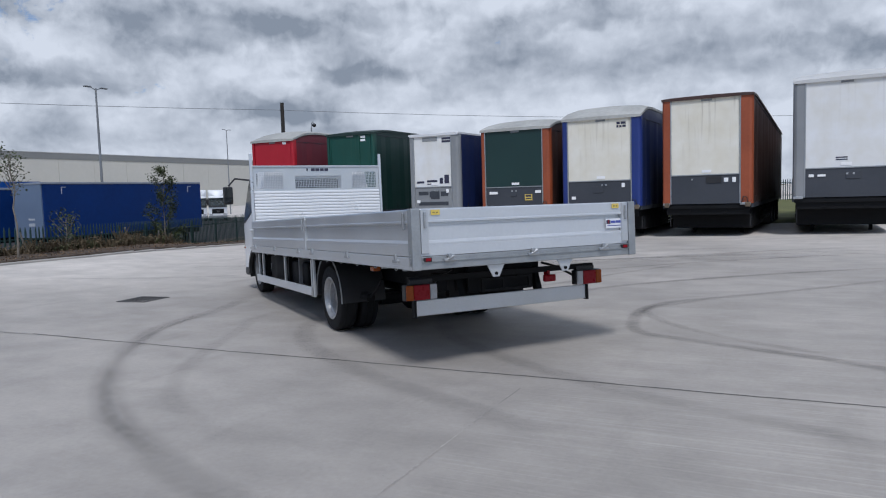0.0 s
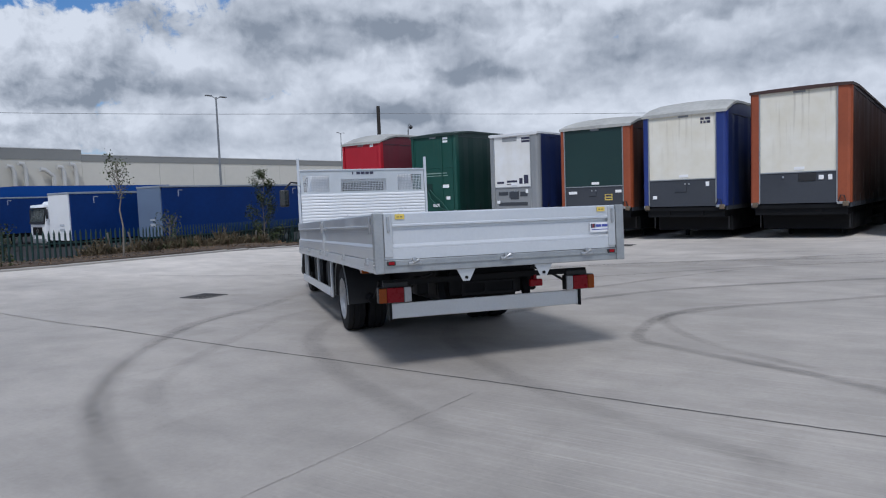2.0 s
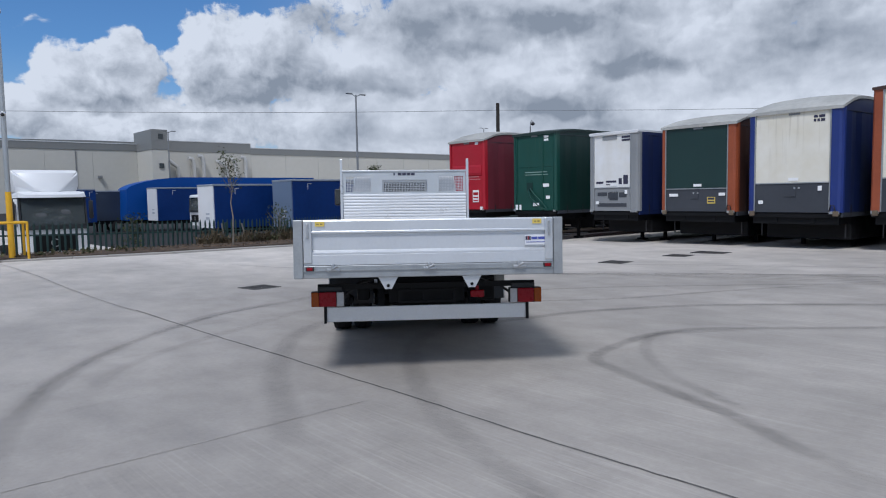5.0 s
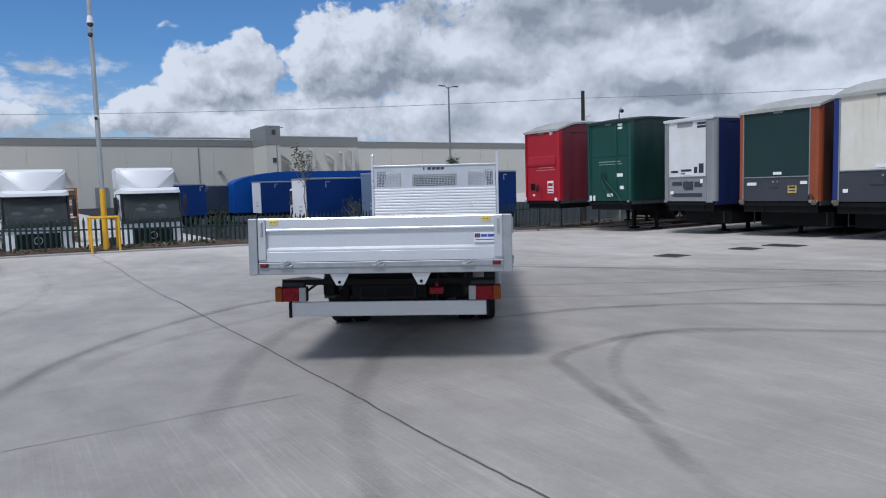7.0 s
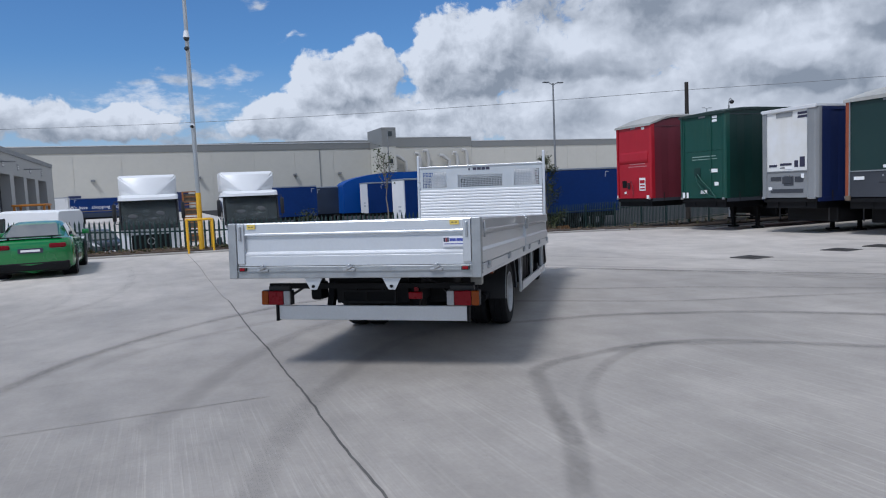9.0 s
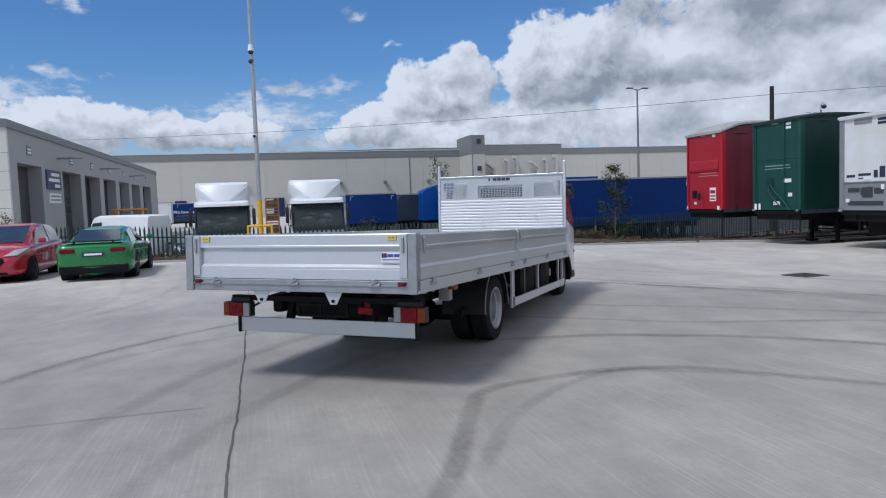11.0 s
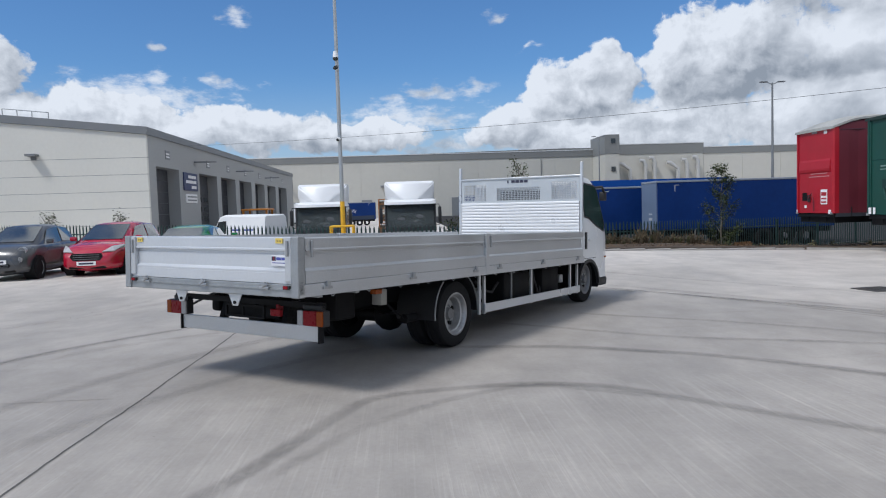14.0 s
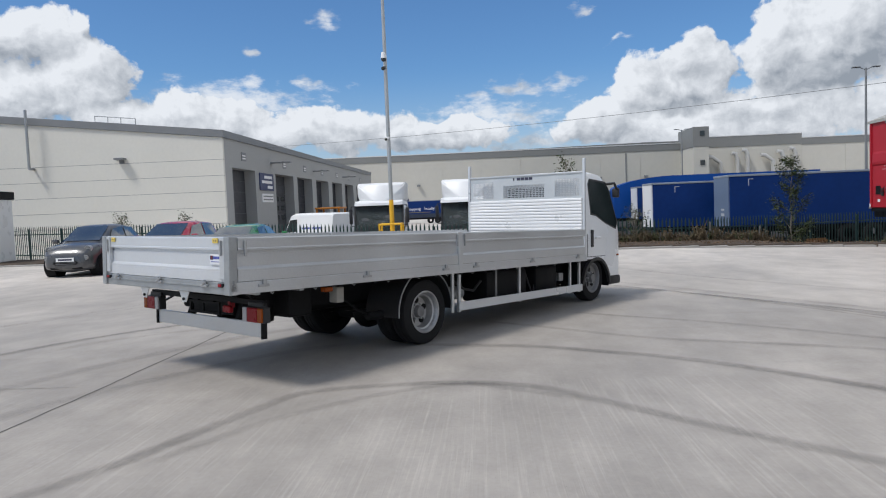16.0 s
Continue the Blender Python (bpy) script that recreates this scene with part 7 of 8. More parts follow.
        box(bm, s * tx - tw, s * tx + tw * 0.9, ty, ty + 0.24, spec["tail_z"], spec["tail_z"] + 0.11, 0.03)
        part("tail_lamp", bm, spec.get("tail_mat", RED_LENS), t)
        # arches and wheels
        for yy in spec["axles"]:
            bm = B()
            tube(bm, (s * (spec["hw"] - 0.30), yy, spec["wheel"]), (s * (spec["hw"] + 0.004), yy, spec["wheel"]), spec["wheel"] + 0.045, sides=28)
            part("arch", bm, BLACK, t)
            wl_ = new("wheel")
            wl_.parent, wl_.matrix_basis = t, pose(s * (spec["hw"] - 0.085), yy, spec["wheel"], 0, 0, 0 if s > 0 else 180)
            for nm, me in zip(("tyre", "rim", "brake_disc"), spec["wheel_meshes"]):
                share(nm, me, wl_, Matrix())
    L = spec["length"]
    g0, g1 = spec["grille"]
    gw = spec["hw"] * spec.get("grille_w", 0.52)
    bm = B()
    prism(bm, [(-gw * 0.82, g0), (gw * 0.82, g0), (gw, g0 + (g1 - g0) * 0.55), (gw * 0.86, g1), (-gw * 0.86, g1), (-gw, g0 + (g1 - g0) * 0.55)], "y", L - 0.30, L + 0.006)
    grille_ = part("grille", bm, BLACK, t)
    for k in range(spec.get("slats", 3)):
        bm = B()
        zz = g0 + (g1 - g0) * (k + 0.7) / (spec.get("slats", 3) + 0.4)
        box(bm, -gw * 0.80, gw * 0.80, L - 0.02, L + 0.010, zz - 0.006, zz + 0.006)
        part("grille_slat", bm, STEEL_DULL, grille_)
    bm = B()
    box(bm, -spec["hw"] * 0.58, spec["hw"] * 0.58, L - 0.30, L - 0.015, 0.23, 0.33, 0.03)
    part("lower_intake", bm, BLACK, t)
    for yy, d in ((L + 0.012, 0.014), (0.0, -0.014)):
        bm = B()
        zz = spec["plate"][0 if d > 0 else 1]
        box(bm, -0.26, 0.26, min(yy, yy + d), max(yy, yy + d), zz, zz + 0.11)
        pl = part("number_plate", bm, LABEL_WHITE if d > 0 else spec.get("rear_plate", LABEL_YELLOW), t)
        bm = B()
        box(bm, -0.20, 0.20, min(yy + d, yy + d * 1.2), max(yy + d, yy + d * 1.2), zz + 0.03, zz + 0.08)
        part("print_bar", bm, INK if d > 0 or "rear_plate" not in spec else LABEL_WHITE, pl)
    bm = B()
    box(bm, -spec["hw"] * 0.84, spec["hw"] * 0.84, 0.12, L - 0.38, 0.16, 0.30)
    part("underbody", bm, BLACK, t)
    return t, body


HATCH = dict(length=3.95, hw=0.86, belt=0.95, wheel=0.305, lamp_z=0.70, tail_z=0.80, axles=(0.72, 3.13), mirror=2.62, grille=(0.46, 0.66), plate=(0.33, 0.62),
             body=[(0.0, 0.34, 0.86, 0.66, 0.01), (0.10, 0.26, 0.94, 0.80, 0.01), (0.6, 0.22, 0.98, 0.86, 0.01), (1.6, 0.20, 0.95, 0.86, 0.01), (2.6, 0.20, 0.93, 0.86, 0.02), (3.2, 0.21, 0.88, 0.84, 0.06), (3.65, 0.22, 0.76, 0.78, 0.07), (3.88, 0.26, 0.60, 0.64, 0.04), (3.95, 0.32, 0.52, 0.52, 0.02)],
             house=[(0.06, 0.92, 0.96, 0.74, 0.66), (0.42, 0.93, 1.43, 0.77, 0.58), (1.4, 0.93, 1.50, 0.78, 0.58), (2.0, 0.92, 1.46, 0.78, 0.58), (3.02, 0.90, 0.95, 0.74, 0.68)],
             windows=[(((0.55, 0.62)), ((1.38, 1.38))), (((1.46, 1.46)), ((2.62, 2.10)))])
HATCH["wheel_meshes"] = car_wheel_meshes(0.305, ALLOY)
SMALL = dict(HATCH, round_lamps=True, grille_w=0.45, slats=2, length=3.57, hw=0.815, belt=0.93, lamp_z=0.72, axles=(0.62, 2.92), mirror=2.42, grille=(0.36, 0.46), plate=(0.46, 0.62),
             body=[(0.0, 0.34, 0.84, 0.62, 0.01), (0.10, 0.26, 0.92, 0.76, 0.01), (0.5, 0.22, 0.96, 0.815, 0.01), (1.5, 0.20, 0.95, 0.815, 0.01), (2.4, 0.20, 0.93, 0.815, 0.02), (2.95, 0.21, 0.90, 0.79, 0.06), (3.35, 0.22, 0.80, 0.72, 0.07), (3.52, 0.26, 0.66, 0.60, 0.05), (3.57, 0.32, 0.56, 0.48, 0.02)],
             house=[(0.05, 0.92, 0.97, 0.70, 0.62), (0.38, 0.93, 1.40, 0.73, 0.54), (1.2, 0.93, 1.49, 0.74, 0.55), (1.8, 0.92, 1.46, 0.74, 0.55), (2.72, 0.90, 0.96, 0.70, 0.64)],
             windows=[((0.5, 0.58), (1.2, 1.2)), ((1.28, 1.28), (2.36, 1.90))])
COUPE = dict(HATCH, tail_w=0.19, tail_x=0.66, tail_y=-0.03, tail_mat=glow_free_lens("dark_red_lens", (0.16, 0.004, 0.010), 0.2), length=4.18, hw=0.885, belt=0.90, wheel=0.335, lamp_z=0.64, tail_z=0.72, axles=(0.80, 3.30), mirror=2.75, grille=(0.30, 0.56), plate=(0.40, 0.62), rear_plate=INK,
             body=[(0.0, 0.36, 0.84, 0.74, 0.01), (0.12, 0.24, 0.93, 0.86, 0.02), (0.7, 0.18, 0.94, 0.885, 0.02), (1.7, 0.17, 0.89, 0.875, 0.01), (2.7, 0.17, 0.87, 0.87, 0.02), (3.3, 0.18, 0.82, 0.875, 0.06), (3.8, 0.20, 0.72, 0.84, 0.06), (4.1, 0.24, 0.60, 0.72, 0.04), (4.18, 0.30, 0.54, 0.62, 0.02)],
             house=[(0.35, 0.90, 0.95, 0.72, 0.64), (1.15, 0.89, 1.28, 0.76, 0.54), (1.8, 0.88, 1.345, 0.77, 0.55), (2.25, 0.87, 1.31, 0.77, 0.55), (3.10, 0.85, 0.90, 0.74, 0.68)],
             windows=[((0.95, 1.18), (1.70, 1.70)), ((1.78, 1.78), (2.80, 2.32))])
COUPE["wheel_meshes"] = car_wheel_meshes(0.335, ALLOY)
CAR_RED = paint("red_car_paint", (0.40, 0.008, 0.030), 0.22, vary=0.04, scale=1, coat=0.8)
CAR_GREY = paint("grey_car_paint", (0.050, 0.052, 0.057), 0.28, vary=0.06, scale=1, coat=0.8)
CAR_GREEN = paint("green_car_paint", (0.006, 0.17, 0.035), 0.22, vary=0.05, scale=1, coat=0.8)


def car_at(nose_x, nose_y, heading, spec, mat, label):
    """Place a car by the middle of its nose."""
    a = radians(heading)
    return car(nose_x - math.cos(a) * spec["length"], nose_y - math.sin(a) * spec["length"], heading, spec, mat, label)


car_at(-15.12, -0.78, -1, HATCH, CAR_RED, "bright red small hatchback parked nose to the yard")
car_at(-14.55, -2.87, 3, SMALL, CAR_GREY, "dark grey rounded city car parked nose to the yard")
for fx, fy, fturn in ((-35.5, 1.2, 15), (-37.5, 3.6, 5)):
    car(fx - 3.9, fy, fturn, HATCH, paint("black_car_paint", (0.008, 0.009, 0.011), 0.3, vary=0.1, coat=0.6), "black hatchback parked beyond the fence", LOW_YARD + 0.05, "cars beyond the fence")
green, gbody = car(-14.6, 1.82, 180.5, COUPE, CAR_GREEN, "vivid green sports coupe parked nose to the fence")
bm = B()
box(bm, -0.66, 0.66, 0.05, 0.24, 0.990, 1.012, 0.01)
wing = part("rear_wing", bm, BLACK, green, "black rear wing")
for s in (-1, 1):
    bm = B()
    box(bm, s * 0.45 - 0.015, s * 0.45 + 0.015, 0.10, 0.20, 0.92, 0.991)
    part("wing_strut", bm, BLACK, wing)
    for dx in (-0.06, 0.06):
        bm = B()
        tube(bm, (s * 0.55 + dx, -0.03, 0.30), (s * 0.55 + dx, 0.1, 0.30), 0.038, sides=14)
        part("exhaust", bm, BLACK, green)
bm = B()
box(bm, -0.80, 0.80, -0.016, 0.30, 0.20, 0.40, 0.03)
part("rear_diffuser", bm, BLACK, green)

# ---------------------------------------------------------------- heavy vehicles in the lower yard beyond the fence
HGV_WHITE = paint("white_cab_paint", (0.74, 0.75, 0.76), 0.35, vary=0.06, scale=0.8)
HGV_BLUE = paint("blue_trailer_curtain", (0.004, 0.028, 0.140), 0.5, vary=0.16, scale=0.5, fine=4, spec=0.2)
HGV_BLUE2 = paint("brighter_blue_side", (0.005, 0.060, 0.28), 0.5, vary=0.12, scale=0.4, spec=0.2)
HGV_DUSK = paint("dusky_blue_side", (0.020, 0.032, 0.060), 0.5, vary=0.3, scale=0.8)
HGV_GREY = paint("blue_grey_bulkhead", (0.14, 0.19, 0.28), 0.5, vary=0.1, scale=1)
SCREEN = glass_material("truck_windscreen", (0.27, 0.31, 0.32), 0.02, 0.35, 0.0)


def tractor(x, y, label, heading=0.0, deflector=1.0):
    """A tractor unit, nose towards +x. Local: x forward from the nose plane, z from the ground."""
    t = thing("tractor_unit", pose(x, y, LOW_YARD, 0, 0, heading), label, "lorry", "lorries behind the fence")
    bm = B()

    def ring(xx, z0, z1, hw, r):
        half = [(hw, z0), (hw, z1 - r), (hw - r * 0.3, z1 - r * 0.3), (hw - r, z1)]
        return [(xx, a, b) for a, b in half] + [(xx, -a, b) for a, b in half[::-1]]

    loft(bm, [ring(-2.0, 0.85, 3.15, 1.15, 0.12), ring(-0.55, 0.7, 3.22, 1.16, 0.12), ring(-0.22, 0.55, 3.02, 1.16, 0.16), ring(-0.05, 0.45, 1.85, 1.15, 0.05), ring(0.0, 0.45, 1.70, 1.12, 0.05)])
    cab_ = part("cab", bm, HGV_WHITE, t, "", 40)
    # the glazed front: a dark cavity, pale covers over the dash and seats, the pane, its pillars and cowl
    def slab(x_lo, x_hi, y0, y1, z0, z1):
        back_x = lambda z: -0.02 - 0.205 * (z - 1.82) / 1.16
        corners = [(y0, z0), (y1, z0), (y1, z1), (y0, z1)]
        return [[(back_x(z) + x_lo, yy, z) for yy, z in corners], [(back_x(z) + x_hi, yy, z) for yy, z in corners]]

    bm = B()
    loft(bm, slab(0.0, 0.012, -1.12, 1.12, 1.80, 3.0))
    part("cab_interior", bm, BLACK, cab_)
    rng = random.Random(int(y * 10))
    bm = B()
    for yc, zc, ry, rz in ((-0.50, 2.22, 0.34, 0.20), (0.10, 2.12, 0.42, 0.16), (0.55, 2.30, 0.26, 0.24), (-0.1, 2.48, 0.22, 0.10)):
        ball(bm, (0.03 - 0.205 * (zc - 1.82) / 1.16, yc + rng.uniform(-0.12, 0.12), zc), 1.0, 2, (0.035, ry, rz))
    for v in bm.verts:
        v.co.z += 0.05 * noise.noise(v.co * 6.0)
        v.co.y += 0.06 * noise.noise(v.co * 5.0 + Vector((3, 0, 0)))
    part("seat_cover", bm, paint("grey_seat_cover", (0.085, 0.09, 0.095), 0.8, vary=0.3, scale=4), cab_, "", 60)
    bm = B()
    loft(bm, slab(0.085, 0.092, -1.06, 1.06, 1.90, 2.98))
    pane_ = part("windscreen", bm, SCREEN, cab_)
    pane_.visible_shadow = False
    for y0, y1, mt, nm in ((-1.15, -1.09, PLASTIC, "pillar"), (1.09, 1.15, PLASTIC, "pillar")):
        bm = B()
        loft(bm, slab(0.0, 0.095, y0, y1, 1.78, 3.0))
        part(nm, bm, mt, cab_)
    bm = B()
    loft(bm, slab(0.0, 0.10, -1.09, 1.09, 1.78, 1.93))
    part("cowl", bm, PLASTIC, cab_)
    bm = B()
    loft(bm, [[(-0.34, -1.16, 3.20), (-0.34, 1.16, 3.20), (-0.34, 1.18, 3.0), (-0.34, -1.18, 3.0)], [(-0.08, -1.10, 3.16), (-0.08, 1.10, 3.16), (-0.05, 1.14, 2.99), (-0.05, -1.14, 2.99)], [(0.03, -0.9, 3.09), (0.03, 0.9, 3.09), (0.05, 0.95, 2.98), (0.05, -0.95, 2.98)]])
    part("sun_visor", bm, HGV_WHITE, cab_, "", 40)
    for yw in (-0.55, 0.05, 0.6):
        bm = B()
        tube(bm, (0.10, yw, 1.90), (0.09, yw + 0.50, 2.0), 0.012, sides=6)
        part("wiper", bm, PLASTIC, cab_)
    bm = B()
    box(bm, 0.005, 0.03, -1.05, 1.05, 1.60, 1.80, 0.02)
    part("front_panel", bm, HGV_WHITE, cab_)
    for s in (-1, 1):
        bm = B()
        box(bm, -0.20, -0.08, s * 1.33 - 0.075, s * 1.33 + 0.075, 2.15, 2.85, 0.03)
        pipe(bm, [(-0.15, s * 1.10, 2.95), (-0.13, s * 1.30, 2.96), (-0.13, s * 1.33, 2.80)], 0.02)
        pipe(bm, [(-0.15, s * 1.12, 2.05), (-0.13, s * 1.30, 2.04), (-0.13, s * 1.33, 2.20)], 0.02)
        mr = part("mirror", bm, PLASTIC, cab_, "", 40)
        bm = B()
        prism(bm, [(-1.55, 1.95), (-0.35, 1.90), (-0.42, 2.75), (-1.55, 2.85)], "y", min(s * 1.155, s * 1.17), max(s * 1.155, s * 1.17))
        part("side_window", bm, GLASS_DARK, cab_)
        bm = B()
        box(bm, -0.02, 0.03, s * 0.85 - 0.22, s * 0.85 + 0.22, 0.72, 0.95, 0.03)
        part("headlamp", bm, CLEAR_LENS, cab_)
        for xx in (-1.4, -4.6):
            wl_ = new("wheel")
            wl_.parent, wl_.matrix_basis = t, pose(xx, s * 1.0, 0.52, 0, 0, 90 if s > 0 else -90)
            share("tyre", TRAILER_WHEEL[0], wl_, Matrix())
            share("rim", TRAILER_WHEEL[1], wl_, Matrix())
    bm = B()
    box(bm, 0.003, 0.02, -0.75, 0.75, 0.95, 1.55, 0.02)
    grille = part("grille", bm, BLACK, cab_)
    bm = B()
    ring_prism(bm, [(0.16 * math.cos(a), 1.27 + 0.16 * math.sin(a)) for a in [k * 0.5236 for k in range(12)]], [(0.125 * math.cos(a), 1.27 + 0.125 * math.sin(a)) for a in [k * 0.5236 for k in range(12)]], "x", 0.02, 0.035)
    part("badge", bm, RIM, grille)
    bm = B()
    box(bm, -0.1, 0.03, -1.15, 1.15, 0.35, 0.70, 0.05)
    part("bumper", bm, TRIM_GREY, cab_, "", 40)
    # roof fairing
    bm = B()

    # a wide upright shield whose lower edge runs to a prow in the middle
    up = lambda z: 3.12 + (z - 3.12) * deflector
    for yy in (-1, 1):
        for q in ((-2.0, 1.16, 3.12), (-2.0, 1.19, 4.04), (-1.16, 1.15, 4.06), (-1.00, 1.12, 3.97), (-1.00, 1.14, 3.50), (-1.10, 1.05, 3.18), (-0.42, 0.20, 3.30), (-0.40, 0.28, 3.12)):
            bm.verts.new((q[0], yy * q[1], up(q[2])))
    bmesh.ops.convex_hull(bm, input=bm.verts[:])
    bmesh.ops.delete(bm, geom=[v for v in bm.verts if not v.link_faces], context="VERTS")
    bmesh.ops.dissolve_limit(bm, angle_limit=radians(4), verts=bm.verts[:], edges=bm.edges[:])
    bmesh.ops.bevel(bm, geom=bm.edges[:], offset=0.05, segments=2, affect="EDGES")
    part("roof_fairing", bm, HGV_WHITE, cab_, "white roof air deflector", 35)
    bm = B()
    box(bm, -6.2, -1.9, -0.45, 0.45, 0.65, 0.95)
    part("chassis", bm, BLACK, t)
    return t


FAR_CABS = [(-69.4, 65.9, -44), (-67.7, 67.8, -44)]
lead_tractor = tractor(-27.25, 4.32, "white tractor unit with roof deflector behind the fence")
tractor(-26.65, 8.40, "white tractor unit with roof deflector behind the fence")


WORN_TAPE = paint("worn_reflective_tape", (0.42, 0.45, 0.50), 0.6, vary=0.2, scale=6)


def far_trailer(x, y, length, top, side, end, label, round_front=0.0, width=2.5, end_mat2=None):
    """A trailer whose long side faces the yard (+x) and whose front faces -y. x is the side's plane, y the front."""
    t = thing("far_trailer", pose(x, y, LOW_YARD), label, "trailer", "blue trailers beyond the fence")
    h = top - LOW_YARD
    bm = B()
    if round_front:
        n = 10
        pts = [(0.0, 1.05)]
        pts += [(0.25 * round_front * (1 - math.cos(k * math.pi / 2 / n)) * 0.2, 1.05) for k in range(0)]
        pts += [(0.05, h - 1.1)] + [(round_front * (1 - math.cos(k / n * math.pi / 2)) ** 0.8 + 0.05, h - 1.1 + 1.1 * math.sin(k / n * math.pi / 2)) for k in range(1, n + 1)]
        pts += [(length, h), (length, 1.05)]
        prism(bm, pts, "x", -width, 0)
    else:
        box(bm, -width, 0, 0.06, length, 1.05, h - 0.12)
    body = part("side_curtain", bm, side, t)
    if not round_front:
        bm = B()
        box(bm, -width + 0.02, -0.10, 0.0, 0.06, 1.05, h - 0.1)
        e = part("front_bulkhead", bm, end, t)
        for z, hgt in ((h * 0.50, 0.10), (h * 0.42, 0.16)):
            bm = B()
            box(bm, -width * 0.50, -width * 0.3, -0.02, 0.0, z, z + hgt)
            part("label_plate", bm, WORN_TAPE, e)
        bm = B()
        box(bm, -width - 0.02, 0.02, -0.02, length, h - 0.12, h, 0.02)
        part("roof_rail", bm, paint("pale_roof_rail", (0.24, 0.27, 0.32), 0.5), t)
        for k in (0.10, 0.9):
            bm = B()
            box(bm, 0.002, 0.012, length * k - 0.02, length * k + 0.02, h - 0.62, h - 0.25)
            box(bm, 0.002, 0.012, length * k - 0.02, length * k + 0.26, h - 0.29, h - 0.25)
            part("reflective_tape", bm, WORN_TAPE, body)
    bm = B()
    box(bm, -width + 0.1, -0.1, 0.3, length - 0.2, 0.75, 1.05)
    part("chassis", bm, BLACK, t)
    for yy in (length - 4.2, length - 2.9, length - 1.6) if length > 6 else (length - 1.2,):
        for px in (-0.2, -width + 0.2):
            wl_ = new("wheel")
            wl_.parent, wl_.matrix_basis = t, pose(px, yy, 0.52)
            share("tyre", TRAILER_WHEEL[0], wl_, Matrix())
    for px in (-0.4, -width + 0.4):
        bm = B()
        ly = min(2.2, length * 0.25)
        box(bm, px - 0.07, px + 0.07, ly, ly + 0.14, 0, 0.8)
        part("landing_leg", bm, BLACK, t)
    return t


far_trailer(-34.0, 22.5, 10.5, 2.66, HGV_BLUE, HGV_GREY, "long dark blue curtain trailer with grey-blue front")
far_trailer(-37.7, 19.25, 13.6, 2.47, HGV_BLUE, HGV_WHITE, "dark blue curtain trailer with white refrigerated front")
far_trailer(-58.0, 22.7, 13.6, 2.65, HGV_BLUE, HGV_WHITE, "dark blue trailer with white front unit")
far_trailer(-62.0, 21.4, 19.0, 3.65, HGV_BLUE2, HGV_BLUE2, "tall blue double-deck trailer with rounded front", 5.5)
far_trailer(-60.0, 13.6, 4.8, 2.6, HGV_BLUE, HGV_GREY, "dark blue box trailer in the far yard")
far_trailer(-64.0, 19.0, 3.4, 2.5, HGV_DUSK, HGV_GREY, "dusky blue box trailer among others in the far yard")
far_trailer(-110.0, -10.4, 3.0, 3.0, HGV_WHITE, HGV_WHITE, "white box body beside the navy trailer far off")
far_trailer(-118.0, -8.5, 12.0, 2.85, HGV_BLUE, HGV_WHITE, "navy box trailer with a pale slogan")
slogan_trailer = [o for o in scene.objects if o.name.startswith("far_trailer")][-1]
for word, yw in (("We", 0.95), ("love", 2.35), ("shopping", 4.85), ("locally", 7.75)):
    text_mesh(word, 0.74, LABEL_WHITE, slogan_trailer, pose(0.02, yw, 2.40, 90, 0, 90), "slogan_word", 0.004)
tractor(-53.5, 24.2, "white tractor unit coupled to a blue trailer", -90, 0.35)

for fx, fy, turn in FAR_CABS:
    tagged(copy_thing(lead_tractor, pose(fx, fy, LOW_YARD, 0, 0, turn)), "white tractor unit parked far off beyond the blue trailers")

# white van in front of the workshop
van = thing("van", pose(-39.0, 0.2, LOW_YARD, 0, 0, 145), "white panel van parked before the workshop", "van")
bm = B()


def vr(yy, z0, z1, hw, hr):
    half = [(hw, z0), (hw, z0 + (z1 - z0) * 0.55), (hr + 0.03, z1 - 0.12), (hr - 0.10, z1)]
    return [(a, yy, b) for a, b in half] + [(-a, yy, b) for a, b in half[::-1]]


loft(bm, [vr(0, 0.5, 2.62, 0.98, 0.86), vr(0.1, 0.4, 2.7, 1.0, 0.88), vr(3.6, 0.38, 2.74, 1.0, 0.88), vr(4.1, 0.38, 2.62, 1.0, 0.86), vr(4.75, 0.38, 1.72, 0.99, 0.80), vr(5.35, 0.4, 1.32, 0.94, 0.72), vr(5.5, 0.46, 0.95, 0.85, 0.7)])
part("body", bm, HGV_WHITE, van, "", 40)
bm = B()
loft(bm, [[(-0.78, 4.16, 2.52), (0.78, 4.16, 2.52), (0.84, 4.76, 1.74), (-0.84, 4.76, 1.74)], [(-0.78, 4.20, 2.55), (0.78, 4.20, 2.55), (0.84, 4.80, 1.77), (-0.84, 4.80, 1.77)]])
part("windscreen", bm, GLASS_DARK, van)
